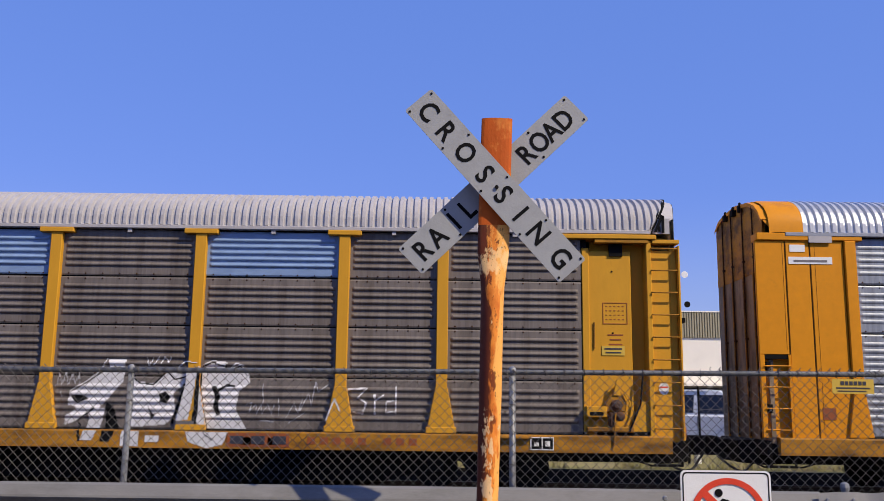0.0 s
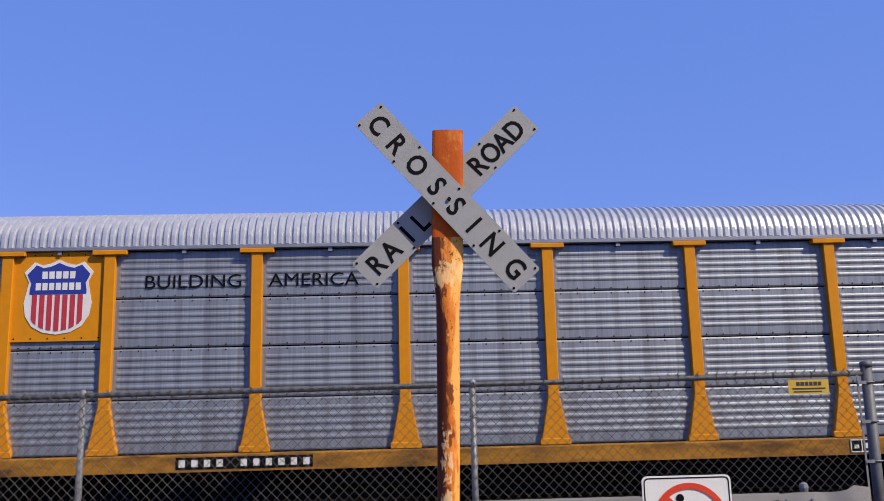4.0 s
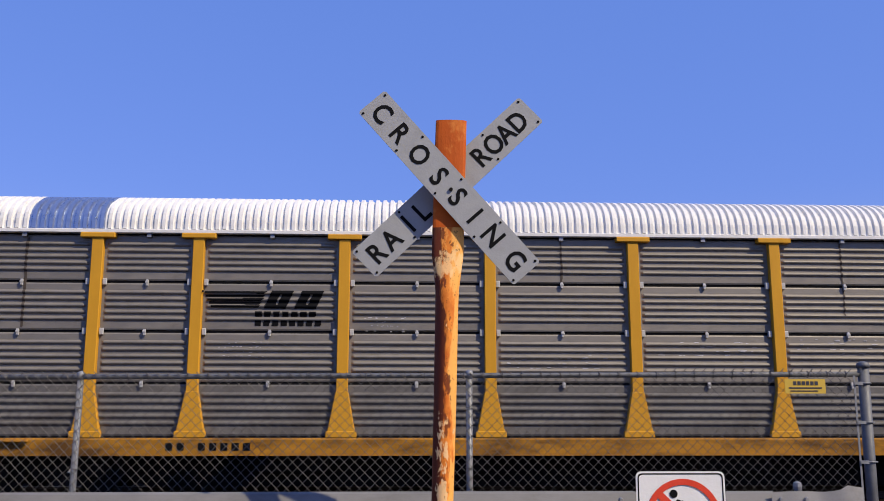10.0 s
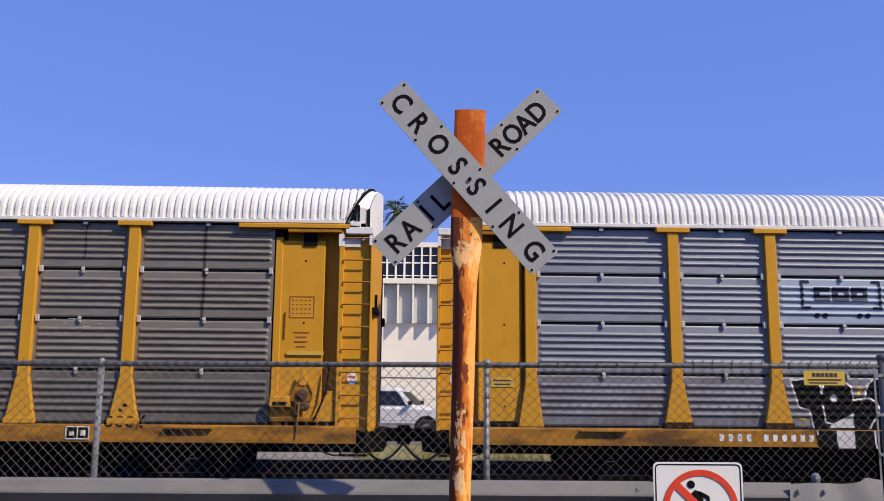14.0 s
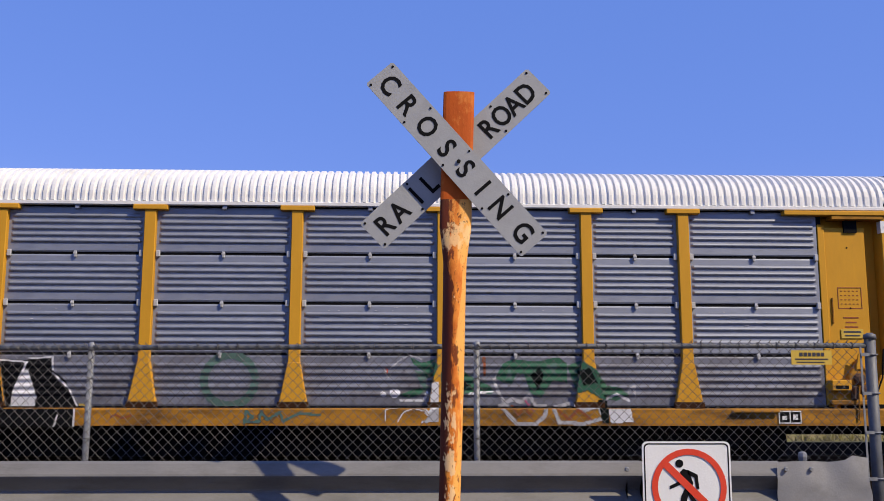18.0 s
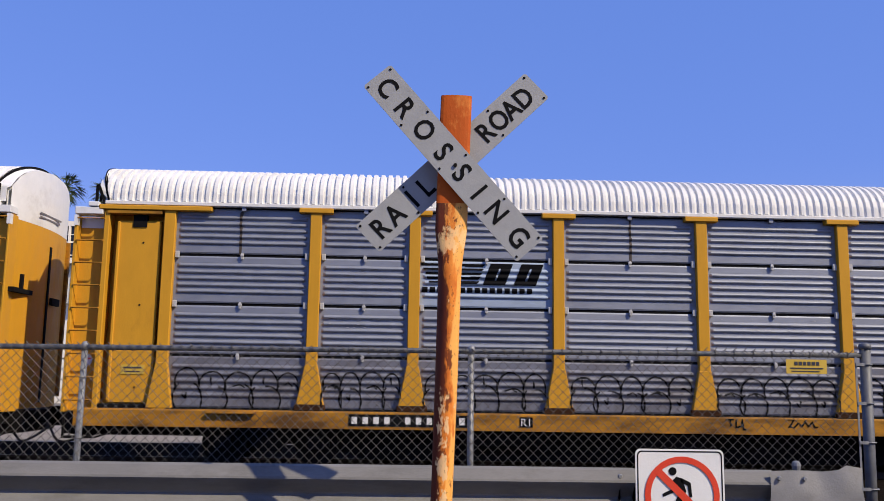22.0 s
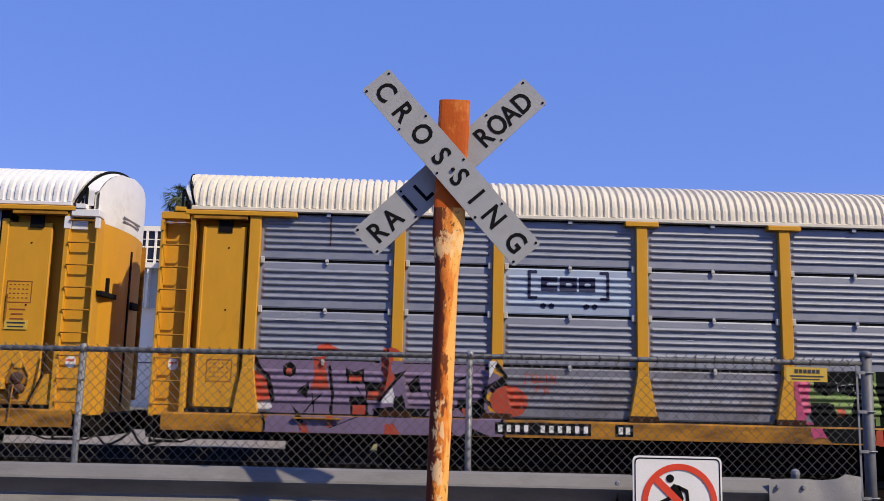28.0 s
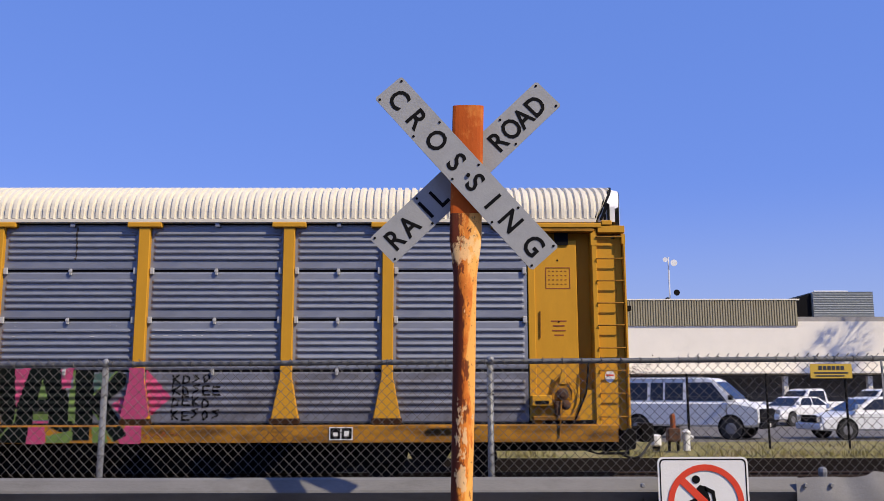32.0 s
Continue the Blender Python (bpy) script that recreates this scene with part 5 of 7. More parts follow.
    marks += [("line", "white", [(0.097, 0.059), (0.116, 0.177), (0.153, 0.232), (0.195, 0.197), (0.212, 0.118), (0.186, 0.038)], 0.022),
             ("fill", "white", [(0.223, 0.586), (0.247, 0.603), (0.25, 0.239), (0.214, 0.135), (0.219, 0.378)]), ("fill", "chalk", [(0.214, 0.17), (0.247, 0.239), (0.247, 0.048), (0.195, 0.038)]),
             ("fill", "green", [(0.256, 0.725), (0.335, 0.759), (0.396, 0.621), (0.448, 0.534), (0.448, 0.44), (0.382, 0.447), (0.307, 0.413), (0.261, 0.517)]),
             ("line", "white", [(0.363, 0.43), (0.405, 0.454), (0.452, 0.461)], 0.035), ("fill", "darkest", [(0.279, 0.621), (0.335, 0.638), (0.373, 0.534), (0.289, 0.499)]),
             ("line", "chalk", [(0.457, 0.621), (0.48, 0.413), (0.508, 0.274)], 0.06), ("line", "chalk", [(0.466, 0.69), (0.459, 0.551)], 0.04), ("line", "rust", [(0.42, 0.933), (0.424, 0.69)], 0.05)]
    marks += [("fill", "green", [(0.466, 0.655), (0.49, 0.846), (0.532, 0.915), (0.597, 0.891), (0.644, 0.898), (0.7, 0.95), (0.737, 0.863), (0.737, 0.586), (0.681, 0.621), (0.634, 0.371), (0.597, 0.447), (0.574, 0.707), (0.546, 0.725), (0.527, 0.569), (0.494, 0.586)]),
             ("fill", "smoke", [(0.504, 0.655), (0.518, 0.829), (0.53, 0.621)]), ("fill", "darkest", [(0.597, 0.69), (0.625, 0.482), (0.648, 0.69), (0.634, 0.794)]),
             ("fill", "smoke", [(0.653, 0.829), (0.7, 0.863), (0.69, 0.69)]),
             ("line", "chalk", [(0.48, 0.267), (0.527, 0.361), (0.564, 0.315), (0.592, 0.419), (0.616, 0.274), (0.653, 0.267), (0.648, 0.135), (0.616, 0.031), (0.541, 0.024), (0.513, 0.135), (0.48, 0.267)], 0.07),
             ("line", "rust", [(0.527, 0.274), (0.546, 0.135), (0.569, 0.256), (0.597, 0.135)], 0.03), ("line", "pink", [(0.578, 0.343), (0.602, 0.204)], 0.025)]
    marks += [("fill", "green", [(0.737, 0.829), (0.793, 0.898), (0.849, 0.759), (0.887, 0.551), (0.943, 0.517), (0.971, 0.413), (0.924, 0.343), (0.859, 0.371), (0.812, 0.482), (0.774, 0.447)]),
             ("fill", "darkest", [(0.774, 0.759), (0.821, 0.794), (0.849, 0.586), (0.793, 0.551)]), ("line", "white", [(0.887, 0.371), (0.924, 0.43), (0.971, 0.343)], 0.05),
             ("line", "chalk", [(0.681, 0.239), (0.746, 0.308), (0.793, 0.204), (0.849, 0.274), (0.868, 0.1), (0.793, 0.024), (0.7, 0.048), (0.681, 0.239)], 0.07),
             ("line", "rust", [(0.7, 0.204), (0.737, 0.083), (0.774, 0.222), (0.821, 0.083)], 0.04), ("fill", "white", [(0.887, 0.239), (0.971, 0.253), (0.98, 0.048), (0.896, 0.031)]),
             ("fill", "darkest", [(0.849, 0.361), (0.887, 0.343), (0.891, 0.031), (0.863, 0.031)]), ("line", "chalk", [(0.971, 0.482), (0.991, 0.534), (0.999, 0.413)], 0.06)]
    graffiti(car, "graffiti", "dark green and white graffiti across the post and sill", 2.9, 7.95, 0.74, 2.1, marks)
    graffiti(car, "graffiti", "faded green tag on the sill", 0.5, 2.0, 0.76, 1.04, [("line", "smoke", [(0.02, 0.1), (0.03, 0.9), (0.12, 0.5), (0.04, 0.15), (0.2, 0.2), (0.22, 0.85), (0.3, 0.3), (0.45, 0.8), (0.5, 0.2), (0.7, 0.75), (0.95, 0.6)], 0.05)])

    flecks(car, 31, ((-4.0, 2.82, 2.4), (1.6, 2.8, 2.4), (4.4, 2.82, 2.4), (9.1, 2.8, 2.4)))

    # the car with black outline graffiti all along
    car, sets = autorack("yellow-framed car carrier with blue-grey sides and black outline graffiti", 104.83, GALV, WHITE_ROOF, YELLOW, YELLOW_DIRTY, "clips", tops=(((2, 2), BLUE_WHITE),))
    CARS.append((car, sets, 104.83))
    streaks(car, ((-10.4, 4.0, 4.85, 0.05), (-2.8, 4.0, 4.85, 0.045), (2.8, 4.1, 4.85, 0.03), (10.3, 4.2, 4.85, 0.05)))
    graffiti(car, "graffiti", "dark scrawled tag on the sill", -1.05, -0.65, 0.8, 1.04, [("line", "darkest", [(0.02, 0.85), (0.35, 0.9), (0.2, 0.88), (0.25, 0.4)], 0.03), ("line", "darkest", [(0.5, 0.8), (0.5, 0.3), (0.75, 0.35), (0.8, 0.85), (0.85, 0.1), (1.0, 0.1)], 0.03)], 0.014)
    graffiti(car, "graffiti", "dark scrawled tag on the sill", 0.15, 0.75, 0.86, 1.04, [("line", "darkest", [(0.02, 0.9), (0.2, 0.95), (0.12, 0.5), (0.02, 0.15), (0.2, 0.1), (0.35, 0.6), (0.45, 0.2), (0.55, 0.75), (0.65, 0.2), (0.8, 0.7), (0.85, 0.15), (1.0, 0.2)], 0.026)], 0.014)
    graffiti(car, "graffiti", "dark scrawled tag on the sill", 6.2, 6.9, 0.8, 1.02, [("line", "darkest", [(0.02, 0.5), (0.15, 0.9), (0.2, 0.15), (0.35, 0.7), (0.5, 0.2), (0.6, 0.85), (0.7, 0.3), (0.98, 0.55)], 0.028)], 0.014)
    small = part("small_board", Geo().box(-4.99, -4.74, -0.078, -0.068, 0.81, 1.0), BLACK, car, "small black board with two white characters")
    part("writing", lettering("R1", 0.14), WHITE, small, at=(-4.865, -0.081, 0.905))
    slanted_emblem(car, -6.9, -4.5, 3.72, 0.42, ((-6.88, -4.7, 15),))
    bars(car, "number_board", "black board with white numbers", -8.15, -6.03, 0.9, 0.13, WHITE, (0.6, 0.6, 0.6, 0.6, -0.5, 0.6, 0.6, 0.6, 0.6, 0.6, 0.6), backing=BLACK)
    placard(car, -12.3, 1.78, 0.036)
    stencils(car, PAINT["rust"], [(12.1, 3.25)], (12.1, 2.9))
    placard(car, 12.1, 2.62)
    route_box(car, 7.75)
    edges = [-EDGE] + list(POSTS) + [EDGE]
    rng = random.Random(5)
    for k, (a, b) in enumerate(zip(edges, edges[1:])):
        marks, n = [], 5 if b - a > 2.3 else 4
        cuts = [i / n + (rng.uniform(-0.03, 0.03) if 0 < i < n else 0.02 - 0.04 * i / n) for i in range(n + 1)]
        for i, (u0, u1) in enumerate(zip(cuts, cuts[1:])):
            w, cu, waist, top = u1 - u0, (u0 + u1) / 2, rng.uniform(0.46, 0.58), rng.uniform(0.86, 0.97)
            # the upper lobe, from the waist over the top
            marks.append(("line", "black", arc(cu, waist + 0.06, w * 0.5, top - waist - 0.06, 205, rng.choice((-10, -30, 20)), 14), 0.03))
            # the lower lobe swings out to one side and ends on the sill
            marks.append(("line", "black", arc(cu + 0.02, 0.2, w * rng.uniform(0.46, 0.56), waist - 0.14, rng.choice((70, 95)), -55, 12), 0.03))
            if i == 0 or rng.random() < 0.35:
                marks.append(("line", "black", arc(cu - w * 0.06, 0.24, w * 0.5, waist - 0.16, 125, 235, 9), 0.03))
            kind = rng.randrange(3)
            if kind == 0:
                marks.append(("line", "black", [(cu - w * 0.05, waist + 0.26), (cu - w * 0.03, waist + 0.1)], 0.03))
            elif kind == 1:
                marks.append(("line", "black", [(cu - w * 0.2, waist), (cu + w * 0.05, waist + 0.05), (cu + w * 0.22, waist - 0.02)], 0.028))
            else:
                marks.append(("line", "black", [(cu - w * 0.16, 0.3), (cu - w * 0.02, 0.22), (cu, 0.36)], 0.028))
        graffiti(car, "graffiti", "black outline bubble graffiti along the bottom of a bay", a + 0.2, b - 0.2, 1.09, 1.86, marks, 0.018)

    flecks(car, 32, ((-8.8, 2.8, 1.6), (-1.2, 2.82, 2.3), (4.4, 2.8, 2.3), (7.2, 2.82, 1.5)))

    # the last car, with the painted pieces
    car, sets = autorack("yellow-framed car carrier with cream roof, lilac and pink graffiti", 133.12, GALV, CREAM_ROOF, YELLOW, YELLOW_DIRTY, "clips", tops=(((2, 2), BLUE_WHITE),), heads=YELLOW)
    CARS.append((car, sets, 133.12))
    bracket_emblem(car, -6.45, -4.85)
    bars(car, "number_board", "black board with white numbers", -7.0, -5.3, 0.9, 0.13, WHITE, (0.6, 0.6, 0.6, 0.6, -0.5, 0.6, 0.6, 0.6, 0.6, 0.6, 0.6), backing=BLACK)
    bars(car, "number_board", "small black board with white letters", -4.72, -4.5, 0.9, 0.13, WHITE, (1, 1), backing=BLACK)
    stencils(car, PAINT["rust"], [(-12.3, 1.85)], None, 0.038)
    stencils(car, PAINT["rust"], [(12.25, 3.85)], (12.25, 3.0))
    route_box(car, 8.1)
    marks = [("fill", "purple", [(0.058, 0.774), (0.837, 0.774), (0.838, 0.716), (0.896, 0.61), (0.831, 0.434), (0.845, 0.27), (0.895, 0.223), (0.899, -0.017), (0.101, -0.017), (0.096, 0.07), (0.117, 0.188), (0.121, 0.411), (0.099, 0.575), (0.067, 0.669)]),
             ("fill", "red", [(0.03, 0.61), (0.053, 0.645), (0.099, 0.551), (0.114, 0.34), (0.036, 0.293)]),
             ("line", "black", [(0.058, 0.763), (0.071, 0.669), (0.103, 0.575), (0.122, 0.34)], 0.09),
             ("fill", "white", [(0.043, 0.293), (0.115, 0.317), (0.123, 0.246), (0.067, 0.234)]),
             ("fill", "black", [(0.196, 0.657), (0.194, 0.617), (0.186, 0.588), (0.175, 0.577), (0.163, 0.588), (0.154, 0.617), (0.151, 0.657), (0.153, 0.697), (0.161, 0.726), (0.172, 0.737), (0.184, 0.726), (0.192, 0.697)]),
             ("fill", "red", [(0.185, 0.641), (0.182, 0.612), (0.174, 0.601), (0.166, 0.612), (0.162, 0.641), (0.165, 0.669), (0.173, 0.681), (0.181, 0.669)]),
             ("fill", "red", [(0.251, 0.798), (0.292, 0.81), (0.3, 0.575), (0.309, 0.446), (0.245, 0.446), (0.258, 0.575)])]
    marks += [("fill", "red", [(0.267, 0.927), (0.297, 0.951), (0.336, 0.892), (0.299, 0.857), (0.265, 0.868)]),
             ("line", "black", [(0.307, 0.692), (0.321, 0.411), (0.317, 0.199)], 0.06),
             ("fill", "black", [(0.2, 0.422), (0.243, 0.551), (0.237, 0.359)]),
             ("line", "black", [(0.23, 0.223), (0.287, 0.422)], 0.03),
             ("line", "black", [(0.253, 0.411), (0.26, 0.223)], 0.03),
             ("fill", "black", [(0.187, 0.281), (0.219, 0.188), (0.245, -0.012), (0.221, 0.023)]),
             ("fill", "red", [(0.213, 0.105), (0.239, 0.105), (0.248, -0.0), (0.226, -0.0)])]
    marks += [("fill", "red", [(0.306, 0.188), (0.326, 0.188), (0.327, 0.058), (0.303, 0.058)]),
             ("fill", "black", [(0.36, 0.692), (0.393, 0.65), (0.424, 0.692), (0.427, 0.533), (0.368, 0.521)]),
             ("fill", "red", [(0.372, 0.61), (0.416, 0.61), (0.417, 0.551), (0.372, 0.551)]),
             ("fill", "black", [(0.425, 0.551), (0.478, 0.533), (0.518, 0.622), (0.568, 0.681), (0.531, 0.54), (0.481, 0.34), (0.435, 0.352)]),
             ("fill", "red", [(0.477, 0.81), (0.523, 0.81), (0.512, 0.692), (0.531, 0.598), (0.479, 0.368), (0.435, 0.368), (0.441, 0.453), (0.472, 0.446), (0.491, 0.551)]),
             ("fill", "red", [(0.486, 0.908), (0.517, 0.922), (0.542, 0.885), (0.533, 0.852), (0.484, 0.852)]),
             ("fill", "white", [(0.481, 0.328), (0.52, 0.493), (0.534, 0.317)])]
    marks += [("fill", "black", [(0.378, 0.387), (0.435, 0.392), (0.444, 0.18), (0.384, 0.18)]),
             ("fill", "red", [(0.388, 0.305), (0.432, 0.305), (0.434, 0.199), (0.389, 0.188)]),
             ("fill", "black", [(0.456, 0.265), (0.527, 0.293), (0.526, 0.392), (0.556, 0.411), (0.567, 0.281), (0.65, 0.27), (0.627, 0.18), (0.461, 0.18)]),
             ("fill", "red", [(0.498, -0.017), (0.5, 0.105), (0.526, 0.117), (0.556, -0.017)]),
             ("fill", "black", [(0.57, 0.528), (0.606, 0.645), (0.618, 0.453), (0.585, 0.439)]),
             ("fill", "red", [(0.659, 0.798), (0.704, 0.798), (0.715, 0.493), (0.672, 0.467)]),
             ("fill", "red", [(0.648, 0.861), (0.672, 0.899), (0.701, 0.88), (0.701, 0.847)])]
    marks += [("line", "black", [(0.711, 0.692), (0.725, 0.697), (0.721, 0.551), (0.779, 0.645), (0.79, 0.5), (0.766, 0.495)], 0.035),
             ("line", "black", [(0.661, 0.469), (0.713, 0.469)], 0.06),
             ("line", "black", [(0.638, 0.446), (0.68, 0.188), (0.746, 0.317)], 0.03),
             ("fill", "black", [(0.738, 0.375), (0.798, 0.364), (0.828, 0.411), (0.83, 0.293), (0.854, 0.188), (0.771, 0.188), (0.739, 0.293)]),
             ("fill", "red", [(0.754, 0.281), (0.783, 0.288), (0.78, 0.211), (0.763, 0.211)]),
             ("line", "black", [(0.838, 0.716), (0.868, 0.763), (0.903, 0.645), (0.83, 0.493), (0.828, 0.387), (0.899, 0.234)], 0.07),
             ("fill", "white", [(0.841, 0.798), (0.871, 0.798), (0.864, 0.735), (0.847, 0.622)])]
    marks += [("fill", "black", [(0.845, 0.493), (0.896, 0.61), (0.909, 0.54), (0.858, 0.446)]),
             ("fill", "red", [(0.978, 0.373), (0.973, 0.3), (0.956, 0.241), (0.93, 0.208), (0.901, 0.208), (0.875, 0.241), (0.856, 0.3), (0.848, 0.373), (0.853, 0.446), (0.87, 0.505), (0.896, 0.538), (0.925, 0.538), (0.952, 0.505), (0.971, 0.446)]),
             ("line", "black", [(0.895, 0.211), (0.884, 0.129), (0.899, -0.012)], 0.05),
             ("line", "black", [(0.638, -0.017), (0.699, 0.176), (0.705, 0.058), (0.744, -0.017)], 0.025),
             ("fill", "yellow", [(0.649, -0.017), (0.688, 0.077), (0.729, -0.017)]),
             ("fill", "black", [(0.744, -0.017), (0.788, 0.082), (0.861, -0.017)]),
             ("line", "black", [(0.094, 0.176), (0.103, 0.07), (0.097, -0.017)], 0.04)]
    marks += [("line", "black", [(0.319, 0.058), (0.408, 0.176)], 0.02),
             ("line", "black", [(0.399, 0.493), (0.424, 0.382)], 0.025),
             ("line", "black", [(0.058, 0.774), (0.474, 0.763)], 0.025),
             ("line", "black", [(0.558, 0.756), (0.837, 0.756)], 0.025)]
    graffiti(car, "graffiti", "lilac and red graffiti with black outlines over sheets and sill", -11.95, -6.3, 0.74, 2.5, marks)
    graffiti(car, "graffiti", "small red scrawl on the sheets", -6.5, -5.75, 1.5, 1.95, [("line", "red", [(0.02, 0.55), (0.04, 0.95), (0.14, 0.95)], 0.02), ("line", "red", [(0.2, 0.9), (0.22, 0.6), (0.3, 0.6), (0.32, 0.9)], 0.02),
             ("line", "red", [(0.4, 0.9), (0.38, 0.6), (0.5, 0.62)], 0.02), ("line", "red", [(0.56, 0.95), (0.57, 0.6)], 0.02), ("line", "red", [(0.66, 0.6), (0.68, 0.9), (0.78, 0.6), (0.8, 0.92)], 0.02),
             ("line", "red", [(0.3, 0.1), (0.32, 0.45), (0.42, 0.35)], 0.02), ("line", "red", [(0.5, 0.1), (0.56, 0.45), (0.62, 0.1)], 0.02)], 0.018)
    pink = [("fill", "pink", [(0.027, 0.769), (0.042, 0.88), (0.087, 0.88), (0.096, 0.547), (0.062, 0.298), (0.03, 0.256)]),
             ("fill", "lime", [(0.081, 0.838), (0.191, 0.893), (0.275, 0.893), (0.28, 0.229), (0.098, 0.229), (0.076, 0.52)]),
             ("fill", "darkest", [(0.089, 0.907), (0.276, 0.918), (0.278, 0.616), (0.213, 0.589), (0.154, 0.658), (0.128, 0.597), (0.091, 0.664)]),
             ("fill", "darkest", [(0.08, 0.525), (0.145, 0.508), (0.156, 0.364), (0.195, 0.381), (0.213, 0.589), (0.253, 0.589), (0.272, 0.27), (0.246, 0.027), (0.132, 0.027), (0.099, 0.154), (0.078, 0.326)]),
             ("line", "lime", [(0.089, 0.619), (0.129, 0.542), (0.187, 0.52), (0.195, 0.376)], 0.06),
             ("fill", "red", [(0.155, 0.442), (0.18, 0.453), (0.18, 0.359), (0.162, 0.348)]),
             ("line", "chalk", [(0.16, 0.727), (0.205, 0.763), (0.212, 0.636), (0.259, 0.652)], 0.014)]
    pink += [("line", "chalk", [(0.159, 0.769), (0.163, 0.658)], 0.014),
             ("fill", "red", [(0.261, 0.187), (0.285, 0.187), (0.286, -0.012), (0.257, 0.016)]),
             ("fill", "darkest", [(0.275, 0.918), (0.362, 0.918), (0.388, 0.652), (0.417, 0.918), (0.515, 0.918), (0.523, 0.409), (0.516, 0.021), (0.45, 0.021), (0.471, 0.243), (0.472, 0.561), (0.415, 0.292), (0.367, 0.492), (0.367, 0.043), (0.281, 0.043)]),
             ("fill", "pink", [(0.365, 0.941), (0.42, 0.963), (0.405, 0.63), (0.388, 0.616)]),
             ("fill", "pink", [(0.359, 0.99), (0.443, 1.001), (0.443, 0.935), (0.359, 0.929)]),
             ("fill", "pink", [(0.41, 0.304), (0.467, 0.553), (0.468, 0.304)]),
             ("fill", "pink", [(0.369, 0.215), (0.462, 0.215), (0.424, -0.018), (0.37, -0.018)])]
    pink += [("fill", "lime", [(0.362, 0.442), (0.386, 0.464), (0.39, 0.256), (0.364, 0.248)]),
             ("fill", "pink", [(0.513, 0.907), (0.556, 0.918), (0.546, 0.616), (0.524, 0.423)]),
             ("fill", "darkest", [(0.557, 0.918), (0.644, 0.918), (0.687, 0.353), (0.687, 0.099), (0.623, 0.215), (0.616, 0.353), (0.574, 0.353), (0.573, 0.016), (0.474, 0.016), (0.524, 0.436)]),
             ("fill", "lime", [(0.594, 0.783), (0.613, 0.542), (0.584, 0.525)]),
             ("fill", "lime", [(0.573, 0.387), (0.615, 0.387), (0.616, 0.284), (0.574, 0.284)]),
             ("fill", "pink", [(0.644, 0.907), (0.682, 0.918), (0.675, 0.68), (0.652, 0.664)]),
             ("fill", "pink", [(0.574, 0.27), (0.617, 0.27), (0.62, -0.018), (0.565, -0.018)])]
    pink += [("fill", "lime", [(0.621, 0.09), (0.689, 0.16), (0.69, 0.016), (0.624, 0.016)]),
             ("fill", "lime", [(0.672, 0.658), (0.686, 0.658), (0.691, 0.27), (0.674, 0.27)]),
             ("fill", "smoke", [(0.739, 0.852), (0.797, 0.866), (0.745, 0.616)]),
             ("fill", "lime", [(0.749, 0.229), (0.782, 0.229), (0.798, 0.016), (0.754, 0.016)]),
             ("fill", "pink", [(0.842, 0.918), (0.885, 0.918), (0.966, 0.561), (0.889, 0.265), (0.891, 0.01), (0.832, -0.018), (0.825, 0.076), (0.849, 0.243), (0.793, 0.459), (0.84, 0.616)]),
             ("fill", "darkest", [(0.684, 0.874), (0.739, 0.874), (0.743, 0.597), (0.803, 0.874), (0.834, 0.846), (0.831, 0.686), (0.783, 0.52), (0.849, 0.099), (0.815, 0.027), (0.745, 0.381), (0.745, 0.043), (0.695, 0.043)]),
             ("line", "rust", [(0.886, 0.099), (0.899, 0.11), (0.906, 0.063), (0.896, 0.082)], 0.02)]
    pink += [("line", "rust", [(0.912, 0.137), (0.921, 0.071), (0.934, 0.132), (0.945, 0.076), (0.954, 0.146), (0.961, 0.071)], 0.02),
             ("line", "rust", [(0.973, 0.118), (0.993, 0.11)], 0.02)]
    pink += [("line", "lime", [(0.274, 0.907), (0.27, 0.686), (0.282, 0.492), (0.28, 0.229)], 0.05),
             ("fill", "lime", [(0.255, 0.589), (0.278, 0.603), (0.28, 0.353), (0.271, 0.353)]),
             ("line", "lime", [(0.213, 0.586), (0.193, 0.542), (0.161, 0.569)], 0.04),
             ("fill", "pink", [(0.066, 0.298), (0.098, 0.229), (0.116, 0.09), (0.074, 0.076)]),
             ("line", "lime", [(0.526, 0.414), (0.519, 0.243), (0.485, 0.027)], 0.03),
             ("line", "lime", [(0.684, 0.874), (0.693, 0.049)], 0.04),
             ("line", "lime", [(0.743, 0.592), (0.804, 0.869)], 0.03),
             ("line", "lime", [(0.744, 0.381), (0.812, 0.032)], 0.03)]
    graffiti(car, "graffiti", "black, lime and pink graffiti over sheets, post and sill", -1.5, 5.1, 0.72, 2.25, pink)
    rng, rows = random.Random(9), []
    for r in range(4):
        for i in range(5):
            x, z = 0.04 + i * 0.19, 0.84 - r * 0.25
            shape = rng.choice(([(0.1, 0.17), (0, 0.17), (0, 0.08), (0.08, 0.09), (0, 0.08), (0, 0), (0.11, 0.0)], [(0, 0), (0.01, 0.18), (0.1, 0.12), (0.09, 0.03), (0, 0)], [(0.05, 0.18), (0, 0.1), (0.03, 0), (0.1, 0.06), (0.09, 0.15), (0.05, 0.18)],
                                [(0, 0.18), (0.01, 0), (0, 0.08), (0.1, 0.17), (0.02, 0.08), (0.11, 0)], [(0.1, 0.17), (0.01, 0.14), (0.09, 0.07), (0.0, 0.0)]))
            k, lift = rng.uniform(0.95, 1.25), rng.uniform(-0.03, 0.03)
            if i < 4 or r % 2:
                rows.append(("line", "black", [(x + a * k, z + lift + b) for a, b in shape], 0.032))
